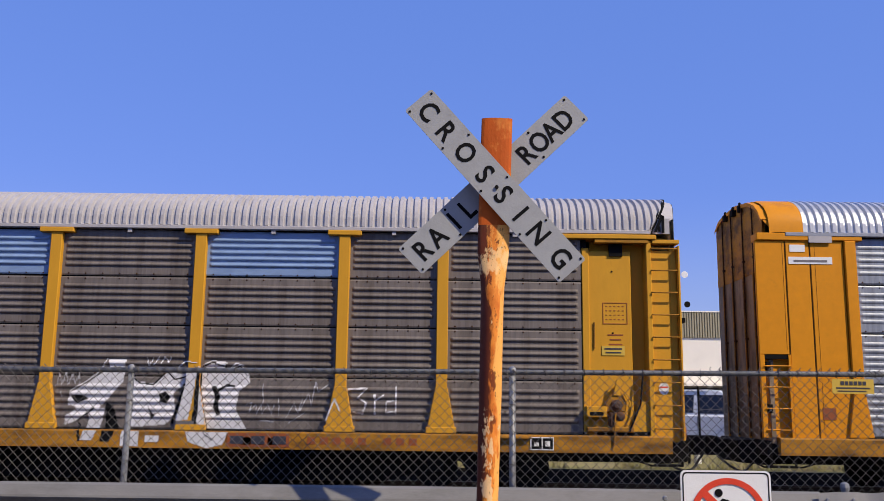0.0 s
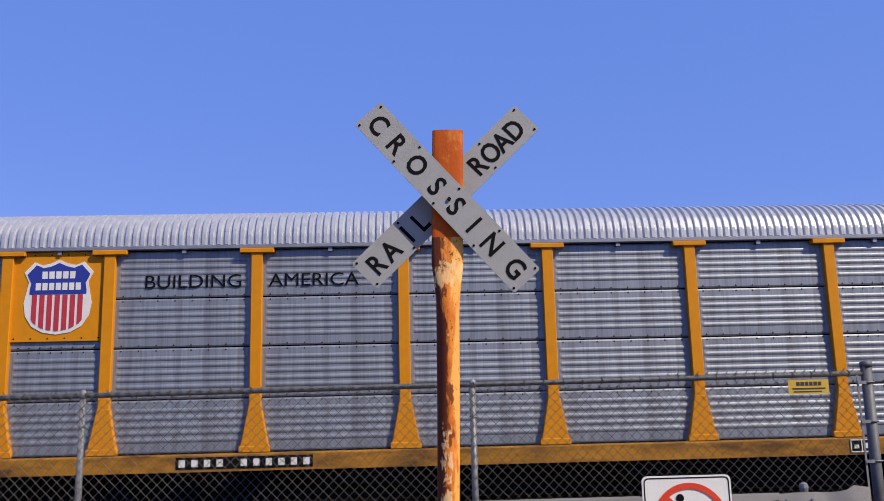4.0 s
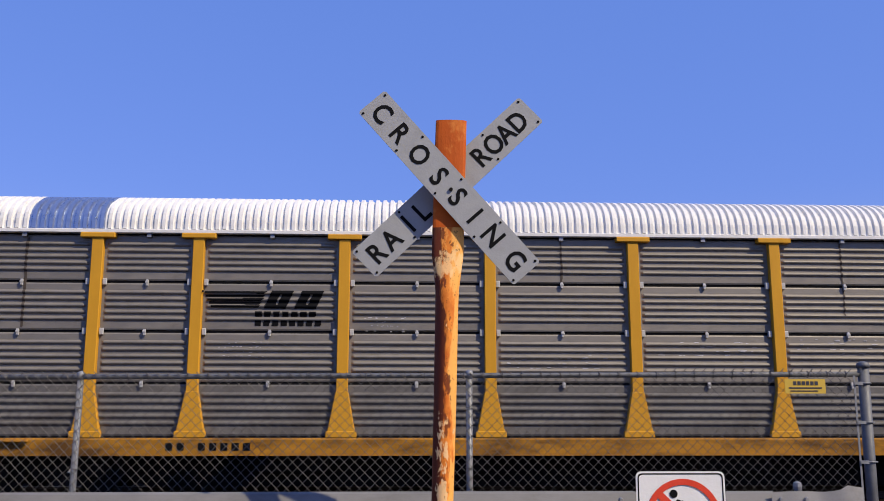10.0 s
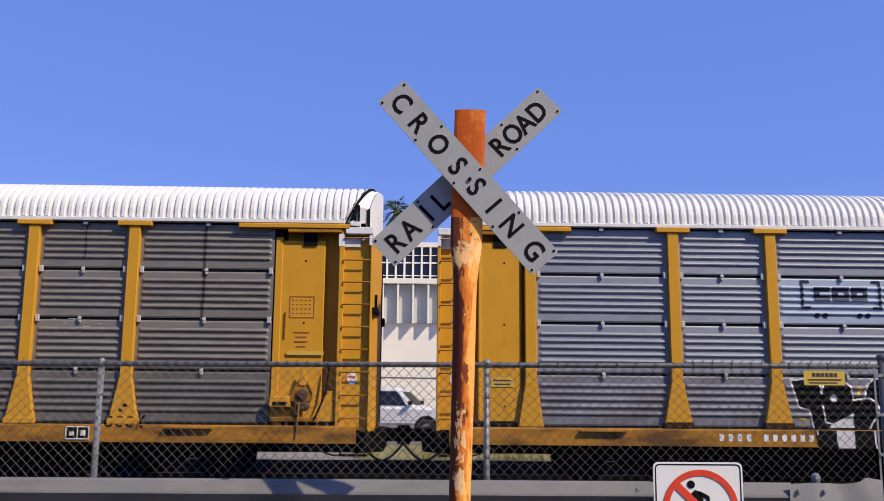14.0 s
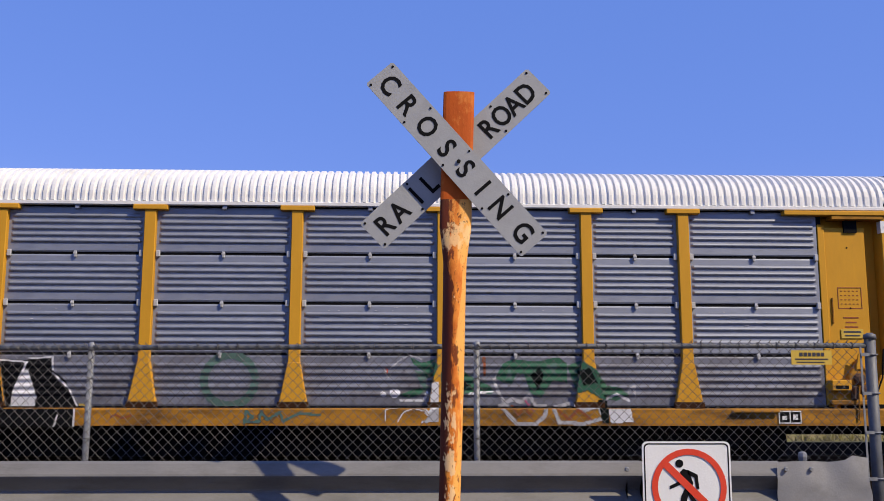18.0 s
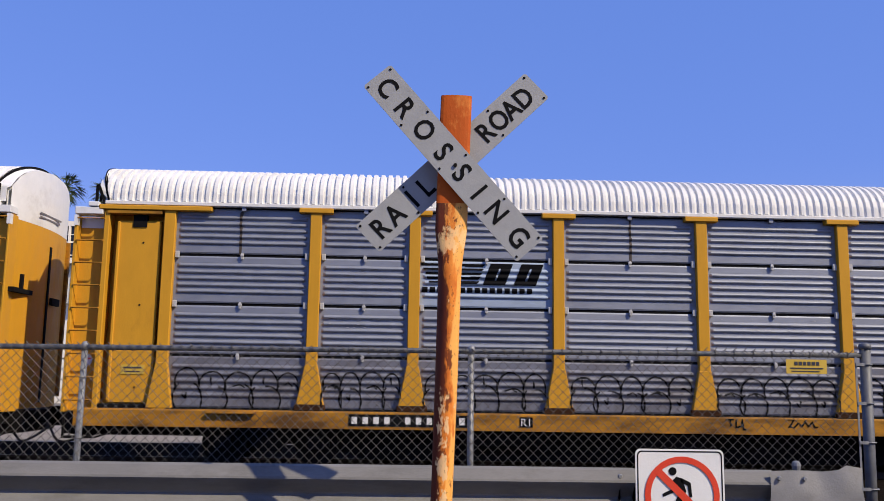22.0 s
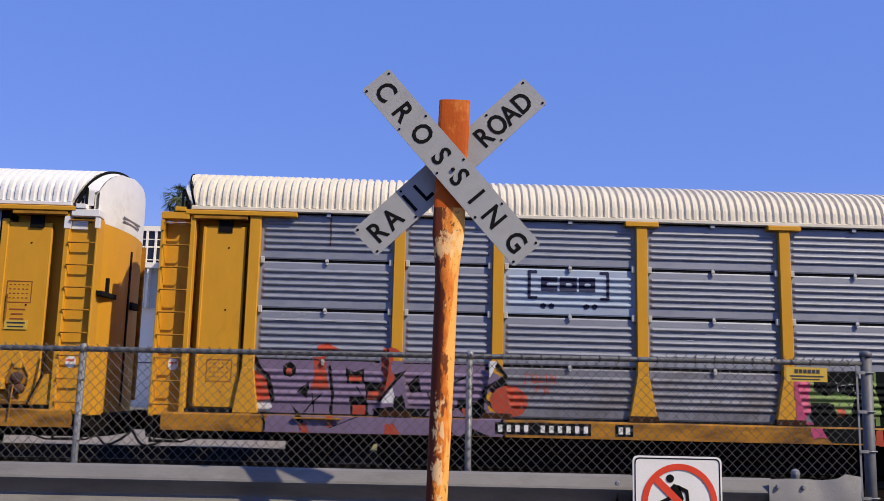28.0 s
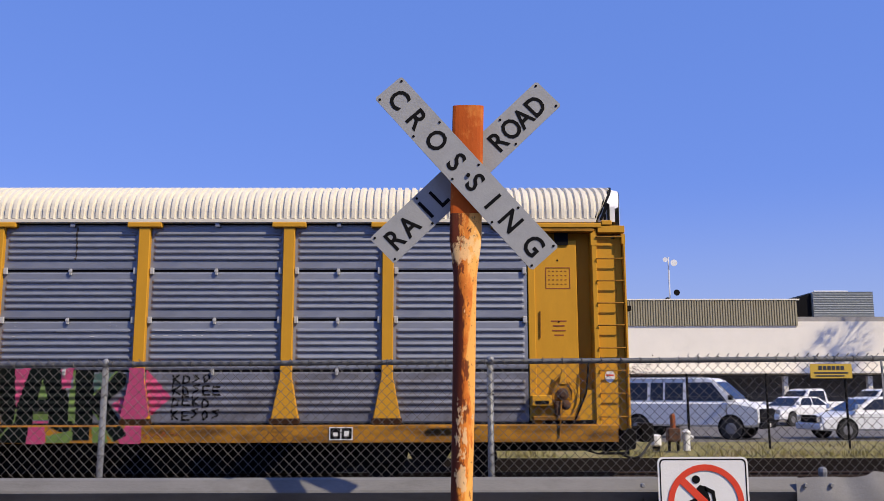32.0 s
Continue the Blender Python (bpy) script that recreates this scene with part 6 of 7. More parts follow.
    graffiti(car, "graffiti", "four rows of black unreadable scrawl", 4.85, 5.85, 1.1, 2.0, rows, 0.018)
    flecks(car, 33, ((-11.4, 2.84, 2.2), (-4.0, 2.8, 2.4), (1.6, 2.82, 2.4), (4.4, 2.84, 2.4)))
    streaks(car, ((-10.3, 4.3, 4.85, 0.03), (2.9, 4.2, 4.85, 0.03)))


def thing_shield(car):
    """The emblem: a plain shield in white, blue and striped red, with bars for its words, on a flat orange panel."""
    cx, z0, z1, wide = -7.99, 3.33, 4.77, 1.3
    board = part("emblem_panel", Geo().box(-8.86, -7.12, 0.012, 0.03, 3.2, 4.92), ORANGE, car, "flat orange panel behind the emblem", bevel=0.004)
    dot = Geo().tube([(0, 0.014, 0), (0, 0.004, 0)], [0.018, 0.012], 6).mesh("rivet")
    for i in range(6):
        for z in (3.26, 4.86):
            part("rivet", dot, DARK, board, at=(-8.78 + i * 0.316, 0, z))
    right = ((0, 0.0), (0.2, 0.03), (0.36, 0.11), (0.46, 0.25), (0.49, 0.42), (0.45, 0.6), (0.43, 0.7), (0.5, 0.83), (0.36, 0.97), (0.24, 0.925), (0.12, 0.95), (0, 1.0))

    def outline(k):
        pts = list(right) + [(-a, b) for a, b in reversed(right[1:-1])]
        return [(cx + a * wide * k, (z0 + z1) / 2 + (b - 0.5) * (z1 - z0) * k) for a, b in pts]

    def edge(x, k):
        """How low the shield reaches at x."""
        low = [(cx + a * wide * k, (z0 + z1) / 2 + (b - 0.5) * (z1 - z0) * k) for a, b in right[:5]]
        return float(np.interp(abs(x - cx) + cx, [p[0] for p in low], [p[1] for p in low]))
    plate = part("shield", Geo().prism(outline(1.0), 0.0, 0.01), WHITE, car, "white-edged shield emblem, blue above red stripes")
    split = 4.1
    upper = [p for p in outline(0.91) if p[1] > split]
    reach = 0.45 * wide * 0.91
    part("shield_field", Geo().prism([(cx + reach, split)] + upper + [(cx - reach, split)], -0.006, -0.002), PAINT["flag_blue"], plate)
    for i in range(7):
        x = cx - 0.5 + i * 0.143 + 0.02
        part("stripe", Geo().prism([(x, edge(x, 0.91)), (x + 0.036, edge(x + 0.036, 0.91)), (x + 0.092, edge(x + 0.092, 0.91)), (x + 0.092, split - 0.01), (x, split - 0.01)], -0.008, -0.003), PAINT["flag_red"], plate)
    for z, count, unit in ((4.47, 5, 0.13), (4.25, 7, 0.125)):
        for i in range(count):
            x = cx + (i - count / 2) * unit + 0.015
            part("emblem_bar", Geo().box(x, x + unit - 0.03, -0.011, -0.007, z - 0.07, z + 0.07), WHITE, plate)
    return plate


def slanted_emblem(car, x0, x1, z, height, rows):
    """A plain emblem painted on the ribs: speed stripes and two slanting blocks over rows of bars."""
    z0, z1 = z - height / 2 - 0.16 * len(rows) - 0.03, z + height / 2 + 0.02
    tall, mid = (z1 - z0), x0 + (x1 - x0) * 0.5

    def at(x, h):
        return ((x - x0) / (x1 - x0), (h - z0) / tall)
    marks = []
    for i in range(5):
        h = z + height / 2 - height * (i + 0.5) / 5
        marks.append(("fill", "black", [at(x0 + 0.04 * i, h - 0.02), at(mid - 0.03 * i, h - 0.026), at(mid + 0.06 - 0.03 * i, h + 0.026), at(x0 + 0.04 * i, h + 0.02)]))
    w = (x1 - mid) / 2
    for i in range(2):
        a = mid + i * w
        marks.append(("fill", "black", [at(a, z - height / 2), at(a + w * 0.72, z - height / 2), at(a + w * 0.98, z + height / 2), at(a + w * 0.26, z + height / 2)]))
        marks.append(("line", "", [at(a + w * 0.42, z - height * 0.25), at(a + w * 0.56, z + height * 0.25)], 0.04))
    for k, (a, b, n) in enumerate(rows):
        h, unit = z - height / 2 - 0.11 - 0.17 * k, (b - a) / n
        for i in range(n):
            marks.append(("fill", "black", [at(a + i * unit, h - 0.05), at(a + (i + 0.72) * unit, h - 0.05), at(a + (i + 0.76) * unit, h + 0.05), at(a + (i + 0.04) * unit, h + 0.05)]))
    graffiti(car, "emblem", "black emblem of stripes and slanting blocks over painted bars", x0, x1, z0, z1, marks, 0.0145)


def bracket_emblem(car, x0, x1):
    """Two brackets with three blocks between them and dots below, painted on the ribs."""
    z0, z1 = 3.15, 3.96

    def at(x, h):
        return ((x - x0) / (x1 - x0), (h - z0) / (z1 - z0))
    marks = []
    for a, k in ((x0 + 0.03, 1), (x1 - 0.03, -1)):
        marks.append(("line", "blue", [at(a + k * 0.13, 3.9), at(a, 3.9), at(a, 3.4), at(a + k * 0.13, 3.4)], 0.062))
    for i in range(3):
        a = x0 + 0.26 + i * 0.37
        marks.append(("fill", "blue", [at(a, 3.52), at(a + 0.32, 3.52), at(a + 0.32, 3.8), at(a, 3.8)]))
        marks.append(("line", "", [at(a + 0.14, 3.66), at(a + (0.32 if i == 0 else 0.2), 3.66)], 0.07))
    for a in (x0 + 0.3, x0 + 0.46, x1 - 0.46, x1 - 0.3):
        marks.append(("line", "blue", [at(a, 3.24), at(a + 0.01, 3.24)], 0.1))
    graffiti(car, "emblem", "navy emblem of two brackets round plain blocks", x0, x1, z0, z1, marks, 0.0145)


# ---------- crossing sign ----------
def blade(sign, center, angle, length, width, words):
    """One arm of the cross, with its letters set along it at the given places."""
    m = pose(center[0], center[1], center[2], 0, -angle, 0)
    g = Geo().prism([(-length / 2, -width / 2 + 0.012), (-length / 2 + 0.012, -width / 2), (length / 2 - 0.012, -width / 2), (length / 2, -width / 2 + 0.012),
                     (length / 2, width / 2 - 0.012), (length / 2 - 0.012, width / 2), (-length / 2 + 0.012, width / 2), (-length / 2, width / 2 - 0.012)], 0, 0.006)
    ob = part("blade", g, BLADE, sign, "weathered grey sign blade with black letters", at=m)
    for ch, u in words:
        part("letter", lettering(ch, 0.119, 0.0034), BLACK, ob, at=Matrix.Translation((u, -0.002, 0)) @ Matrix.Diagonal((0.9, 1, 1.04, 1)))
    bolt = Geo().tube([(0, 0.002, 0), (0, -0.006, 0)], [0.009, 0.006], 8).mesh("rivet")
    for u in (-length / 2 + 0.025, -length / 4, 0.0, length / 4, length / 2 - 0.025):
        for v in (-1, 1):
            part("rivet", bolt, DARK, ob, at=(u + v * 0.02 * (abs(u) < length / 2.2), 0, v * (width / 2 - 0.02)))
    return ob


def build_crossing_sign():
    sign = thing("crossing_sign", "railroad crossbuck sign on a rusty orange flattened pipe post", "railroad sign", Matrix.Translation((0.155, 5.4, 0)))
    # height, centre line, half-widths across and in depth, from the ground up
    levels = ((0.0, 0.035, 0.067, 0.067), (1.013, 0.066, 0.064, 0.064), (1.633, 0.082, 0.068, 0.067), (2.2, 0.092, 0.07, 0.067), (2.31, 0.095, 0.072, 0.062),
              (2.43, 0.097, 0.085, 0.045), (2.53, 0.098, 0.0985, 0.032), (2.7, 0.102, 0.098, 0.028), (3.0, 0.11, 0.0975, 0.028), (3.39, 0.1205, 0.0975, 0.028))

    def pipe(part_levels):
        n, cols = 20, []
        for z, cx, a, b in part_levels:
            cols.append([(cx + a * math.cos(2 * math.pi * k / n), b * math.copysign(abs(math.sin(2 * math.pi * k / n)) ** (1 if b > 0.05 else 0.6), math.sin(2 * math.pi * k / n)), z) for k in range(n + 1)])
        return cols
    fine = []
    for (z0, c0, a0, b0), (z1, c1, a1, b1) in zip(levels, levels[1:]):
        steps = max(1, int((z1 - z0) / 0.06))
        for i in range(steps):
            f = i / steps
            fine.append((z0 + (z1 - z0) * f, c0 + (c1 - c0) * f, a0 + (a1 - a0) * f, b0 + (b1 - b0) * f))
    fine.append(levels[-1])
    cut2 = next(i for i, f in enumerate(fine) if f[0] >= 2.62)
    part("post", Geo().sheet(pipe(fine[:cut2 + 1])), RUST, sign, "rusted pipe with flaking orange paint, light and shade painted across it, flattened at its neck", smooth=True)
    top = Geo().sheet(pipe(fine[cut2:]))
    z, cx, a, b = fine[-1]
    ring = pipe([fine[-1]])[0][:-1]
    top.add(ring, [tuple(range(len(ring)))])
    part("post_head", top, RUST_TOP, sign, "flattened pipe end in faded orange paint", smooth=False)
    crossing = [(ch, u * 1.146) for ch, u in zip("CROSSING", (-0.54, -0.394, -0.233, -0.074, 0.077, 0.217, 0.36, 0.538))]
    road = [(ch, u * 1.143) for ch, u in zip("RAILROAD", (-0.55, -0.44, -0.3125, -0.2125, 0.241, 0.3455, 0.4375, 0.535))]
    blade(sign, (0.099, -0.06, 2.9515), -48.4, 1.446, 0.22, crossing)
    blade(sign, (0.11, 0.06, 2.987), 44.07, 1.4685, 0.2215, road)
    part("bolt", Geo().tube([(0.115, -0.072, 2.93), (0.115, 0.03, 2.93)], 0.012, 8), DARK, sign)


def build_no_walking_sign():
    """The square notice: a red ring with a bar over plain black shapes."""
    sign = thing("prohibition_sign", "square white notice with a red ring and slash", "sign", Matrix.Translation((1.852, 6.1, 0)))
    cx, cz, h = 0.0, 0.885, 0.302

    def rounded(k, r):
        pts = []
        for x, z, a in ((k - r, k - r, 0), (-k + r, k - r, 90), (-k + r, -k + r, 180), (k - r, -k + r, 270)):
            pts += [(x + r * math.cos(radians(a + t)), cz + z + r * math.sin(radians(a + t))) for t in (0, 30, 60, 90)]
        return pts
    part("panel", Geo().prism(rounded(h, 0.035), 0, 0.004), SIGN_WHITE, sign)
    border = Geo()
    o, i = rounded(h - 0.012, 0.03), rounded(h - 0.02, 0.026)
    n = len(o)
    border.add([(x, -0.002, z) for x, z in o] + [(x, -0.002, z) for x, z in i], [(k, (k + 1) % n, (k + 1) % n + n, k + n) for k in range(n)])
    part("border", border, BLACK, sign)
    ring = Geo()
    a, b = arc(0.012, cz, 0.254, 0.254, 0, 360, 40), arc(0.012, cz, 0.214, 0.214, 0, 360, 40)
    ring.add([(x, -0.006, z) for x, z in a] + [(x, -0.006, z) for x, z in b], [(k, k + 1, k + 42, k + 41) for k in range(40)])
    ring.prism([(-0.165, cz + 0.135), (-0.13, cz + 0.17), (0.185, cz - 0.135), (0.15, cz - 0.17)], -0.0065, -0.006)
    part("red_ring", ring, SIGN_RED, sign)
    part("black_mark", Geo().prism(arc(-0.05, cz + 0.156, 0.027, 0.027, 0, 330, 11), -0.004, -0.002), BLACK, sign)
    for shape in ([(-0.049, 0.099), (-0.025, 0.121), (0.012, 0.108), (0.04, 0.026), (0.019, -0.024), (-0.017, -0.013), (-0.037, 0.047)],
                  [(0.003, 0.115), (0.071, 0.082), (0.08, -0.011), (0.061, -0.012), (0.049, 0.062), (0.005, 0.085)],
                  [(-0.037, 0.047), (-0.12, 0.009), (-0.118, -0.012), (-0.032, 0.023)],
                  [(-0.017, -0.004), (-0.045, -0.062), (-0.063, -0.179), (-0.025, -0.179), (-0.004, -0.075), (0.012, -0.03)],
                  [(0.005, -0.017), (0.053, -0.086), (0.087, -0.185), (0.048, -0.185), (0.021, -0.088), (-0.001, -0.047)]):
        part("black_mark", Geo().prism([(x, cz + z) for x, z in shape], -0.004, -0.002), BLACK, sign)
    part("post", Geo().box(-0.03, 0.03, 0.005, 0.035, 0.05, 1.1), ZINC, sign)


def build_guard_rail():
    rail = thing("guard_rail", "weathered galvanised W-beam guard rail with a crumpled end plate", "guard rail", Matrix.Translation((0, 6.4, 0)))
    prof = [(0.03, 1.0), (0.01, 1.03), (-0.02, 1.035), (-0.045, 1.02), (-0.09, 0.955), (-0.095, 0.94), (-0.085, 0.925), (-0.01, 0.845), (-0.004, 0.83), (-0.012, 0.818), (-0.085, 0.765), (-0.095, 0.75), (-0.085, 0.735), (-0.03, 0.67), (0.0, 0.66), (0.03, 0.68)]
    prof = prof + [(y + 0.006, z) for y, z in reversed(prof)]
    for x0, x1 in ((-9.0, -5.01), (-5.0, 1.60)):
        part("beam", Geo().prism(prof, x0, x1, "x"), RAIL_BEAM, rail)
    part("beam", Geo().prism([(y + 0.02, z - 0.005) for y, z in prof], 1.5, 2.6, "x"), RAIL_BEAM, rail)
    cols = []
    for i in range(13):
        x = 2.56 + 0.66 * i / 12
        lift = 0.02 * noise.noise((x * 6, 1, 0)) + (0.03 if i > 9 else 0)
        cols.append([(x + 0.02 * noise.noise((x * 5, z * 7, 2)), -0.075 + 0.022 * noise.noise((x * 5, z * 5, 7)), z) for z in np.linspace(0.66, 1.035 + lift, 10)])
    part("end_plate", Geo().sheet(cols), END_PLATE, rail, "dented galvanised end plate", smooth=True)
    bolt = Geo().tube([(0, 0, 0), (0, -0.015, 0)], [0.018, 0.012], 8).mesh("bolt")
    for x in (2.62, 2.8, 1.5):
        for z in (0.98, 0.73):
            part("bolt", bolt, ZINC, rail, at=(x, -0.085 if x > 2 else -0.07, z))
    knob = Geo().tube([(2.79, 0.02, 1.0), (2.79, 0.02, 1.06), (2.79, 0.02, 1.085), (2.79, 0.02, 1.095)], [0.02, 0.032, 0.028, 0.01], 10)
    part("post_knob", knob, ZINC, rail)
    post = Geo().box(-0.075, 0.075, 0.03, 0.19, 0.0, 0.98).mesh("rail_post", 0.01)
    for x in (-8.2, -6.3, -4.4, -2.5, -0.6, 1.3, 2.75):
        part("rail_post", post, TRUNK, rail, at=(x, 0, 0))


def build_fence():
    fence = thing("chain_link_fence", "galvanised chain-link fence with a top rail and round posts", "fence", Matrix.Translation((0, 6.9, 0)))
    x0, x1 = -8.5, 3.56

    def top(x):
        return 1.85 + 0.006 * x
    posts = ((-8.36, 0.0), (-5.41, 0.0), (-2.457, 0.006), (0.493, 0.0))
    for x, lean in posts:
        ob = part("fence_post", Geo().tube([(x - lean, 0.03, 0.1), (x, 0.03, top(x) + 0.0)], 0.024, 12), ZINC, fence, smooth=True)
        part("post_cap", Geo().tube([(x, 0.03, top(x) - 0.02), (x, 0.03, top(x) + 0.03), (x, 0.03, top(x) + 0.045)], [0.03, 0.028, 0.01], 12), ZINC, ob, smooth=True)
        for z in (0.7, 1.15, 1.6):
            part("wire_tie", Geo().tube([(x + 0.03 * math.cos(a), 0.03 - 0.032 * math.sin(a), z + 0.004 * a) for a in np.linspace(0, 3.2, 6)], 0.003, 4), WIRE, ob)
    ob = part("terminal_post", Geo().tube([(3.585, 0.03, 0.1), (3.6, 0.03, top(3.6) + 0.07)], 0.042, 14), ZINC_DARK, fence, "dark thick terminal post", smooth=True)
    part("post_cap", Geo().tube([(3.6, 0.03, top(3.6) + 0.05), (3.6, 0.03, top(3.6) + 0.085), (3.6, 0.03, top(3.6) + 0.1)], [0.05, 0.046, 0.015], 14), ZINC_DARK, ob, smooth=True)
    part("tension_bar", Geo().box(3.5, 3.515, 0.0, 0.006, 0.25, 1.86), ZINC, ob)
    band = Geo().tube([(3.6 + 0.048 * math.cos(a), 0.03 + 0.048 * math.sin(a), 0) for a in np.linspace(0, 2 * math.pi, 15)], 0.006, 4).box(3.5, 3.57, -0.012, -0.004, -0.012, 0.012).mesh("tension_band")
    for z in (0.5, 0.85, 1.2, 1.5, 1.8):
        part("tension_band", band, ZINC, ob, at=(0, 0, z))
    part("top_rail", Geo().tube([(x, 0.03, top(x)) for x in np.linspace(x0, 3.58, 12)], 0.021, 10), ZINC_DARK, fence, smooth=True)
    part("bottom_wire", Geo().tube([(x0, 0, 0.3), (x1, 0, 0.3)], 0.003, 4), WIRE, fence)
    pitch, r, g = 0.0385, 0.0031, Geo()
    n = int((3.5 - x0) / pitch)
    for i in range(n):
        xa = x0 + i * pitch
        rows = int((top(xa) + 0.035 - 0.28) / pitch)
        pts = [(xa + (0 if (k + i) % 2 else pitch) + random.uniform(-0.002, 0.002), 0.004 if (k + i) % 2 else -0.004, 0.28 + k * pitch) for k in range(rows + 1)]
        pts.append((pts[-1][0] + (pitch * 0.35 if len(pts) % 2 else -pitch * 0.35), -0.004, pts[-1][2] + 0.014))
        g.tube(pts, r, 4, caps=False)
    tagged(part("mesh", g, WIRE, fence, "woven diamond wire mesh"), kind="stuff")
    clip = Geo().tube([(0, 0.03 + 0.026 * math.cos(a), 0.026 * math.sin(a)) for a in np.linspace(0, 6.3, 9)], 0.0035, 4).mesh("rail_tie")
    for i in range(80):
        x = x0 + 0.1 + i * 0.15
        part("rail_tie", clip, WIRE, fence, at=(x, 0, top(x)))
    plate = thing("fence_notice", "small yellow notice with dark print wired to the fence", "sign", Matrix.Translation((3.1, 6.87, 1.775)))
    part("panel", Geo().box(-0.16, 0.16, 0, 0.004, -0.055, 0.055), SIGN_YELLOW, plate)
    g = Geo()
    for i in range(6):
        g.box(-0.095 + i * 0.034, -0.07 + i * 0.034, -0.003, -0.001, 0.01, 0.038)
    g.box(-0.13, 0.13, -0.003, -0.001, -0.018, -0.008).box(-0.12, 0.1, -0.003, -0.001, -0.04, -0.032)
    part("print", g, PAINT["ink"], plate)


# ---------- what lies beyond the tracks ----------
def build_buildings():
    """The white depot: a long wall under an olive band, a taller windowed wing and a tower."""
    b = thing("depot_building", "long white stucco depot with olive metal band and upper windows", "building", Matrix.Translation((0, 55, 0)))
    part("wall", Geo().box(3.1, 60, 0.0, 0.4, 3.05, 6.1).box(5.0, 60, 5.0, 5.4, 0, 3.05), STUCCO, b)
    part("wall", Geo().box(-26, 3.1, 0.6, 1.0, 0.0, 8.6).box(3.1, 8.15, 0.6, 1.0, 6.4, 8.6).box(-26, 8.15, 0.6, 1.0, 11.0, 11.3).box(7.9, 8.15, 0.55, 1.0, 8.6, 11.0), STUCCO, b)
    # dark sheet before the white wall: the canopy's shade as a colour
    part("recess_wall", Geo().box(5.0, 60, 4.5, 4.8, 0, 3.1), SHADE_WALL, b)
    part("canopy", Geo().box(5.0, 60, -0.6, 5.0, 2.9, 3.05), STUCCO, b)
    col = Geo().box(-0.15, 0.15, -0.1, 0.2, 0, 2.9).mesh("column", 0.02)
    for i in range(11):
        part("column", col, STUCCO, b, at=(6.0 + i * 5.2, 0, 0))
    band = []
    for i in range(int((22.7 - 3.1) / 0.16)):
        x = 3.1 + i * 0.16
        band += [[(x, -0.1, 5.84), (x, -0.1, 7.42)], [(x + 0.09, -0.1, 5.84), (x + 0.09, -0.1, 7.42)], [(x + 0.11, -0.02, 5.84), (x + 0.11, -0.02, 7.42)], [(x + 0.14, -0.02, 5.84), (x + 0.14, -0.02, 7.42)]]
    part("olive_band", Geo().sheet(band), OLIVE_BAND, b, "olive corrugated metal parapet")
    part("roof", Geo().box(5.0, 60, 0.1, 25, 6.1, 6.4).box(-26, 8.1, 1, 6, 11.0, 11.2), CONCRETE, b)
    part("band_cap", Geo().box(3.1, 22.75, -0.14, 0.3, 7.42, 7.5), STUCCO, b)
    # set-back upper storey over the band
    part("upper_storey", Geo().box(8.15, 12.0, 1.2, 8, 6.4, 7.4).box(8.15, 12.2, 0.9, 1.3, 8.35, 8.6), STUCCO, b)
    pane = Geo().box(0, 1.25, 0, 0.05, 0, 0.95).mesh("pane")
    post = Geo().box(0, 0.12, -0.1, 0.1, 0, 0.95).mesh("mullion")
    for i in range(3):
        part("pane", pane, GREEN_PANE, b, at=(8.2 + i * 1.27, 1.25, 7.4))
    part("mullion", post, STUCCO, b, at=(11.95, 1.2, 7.4))
    part("upper_roof", Geo().box(8.15, 12.2, 1.31, 8, 8.35, 8.59), CONCRETE, b)
    for x, y, r, turn in ((9.7, 57.2, 0.72, -35), (10.75, 57.6, 0.45, -20)):
        dish = thing("satellite_dish", "white satellite dish tilted skyward on the flat roof", "satellite dish", pose(x, y, 8.59, 0, 0, turn), "dishes on the roof")
        part("mount", Geo().tube([(0, 0, 0), (0, 0, r * 0.8)], 0.07, 8), WHITE, dish)
        bowl = [[(r * f * math.cos(a), 0.35 * r * f * f, r * f * math.sin(a)) for f in (0.0, 0.35, 0.7, 1.0)] for a in np.linspace(0, 2 * math.pi, 17)]
        part("bowl", Geo().sheet([[(x1, -y1 * 1.0, z1) for x1, y1, z1 in c] for c in bowl]), WHITE, dish, at=pose(0, -0.1, r * 0.85, -40, 0, 0), smooth=True)
        part("feed_arm", Geo().tube([(0, -0.1, r * 0.5), (0, -r * 0.9, r * 1.4)], 0.03, 6), WHITE, dish)
    # windowed wing
    part("ledge", Geo().box(-26, 8.2, -0.1, 0.7, 8.58, 8.9), STUCCO, b)
    w = Geo().box(0, 0.44, 0, 0.05, 0, 2.1).mesh("wing_window")
    fr = Geo().box(-0.09, 0.03, -0.14, 0.08, 0, 2.1).mesh("window_bar")
    shade = Geo().box(0.03, 0.44, -0.05, -0.01, 1.05, 1.14).box(0.03, 0.44, -0.05, -0.01, 1.55, 1.6).box(0.03, 0.44, -0.05, -0.01, 0.25, 0.3).mesh("transom")
    for i in range(61):
        ob = part("window", w, GLASS, b, at=(-25.6 + i * 0.545, 0.75, 8.9))
        part("window_bar", fr, STUCCO, ob)
        part("transom", shade, STUCCO, ob)
    pier = Geo().box(-0.06, 0.06, -0.05, 0.65, 6.1, 8.58).mesh("pier")
    panel = Geo().box(0.07, 0.87, 0.45, 0.59, 6.15, 8.55).mesh("wall_panel")
    short_pier = Geo().box(-0.06, 0.06, -0.05, 0.65, 7.5, 8.58).mesh("pier")
    short_panel = Geo().box(0.07, 0.87, 0.45, 0.59, 7.45, 8.55).mesh("wall_panel")
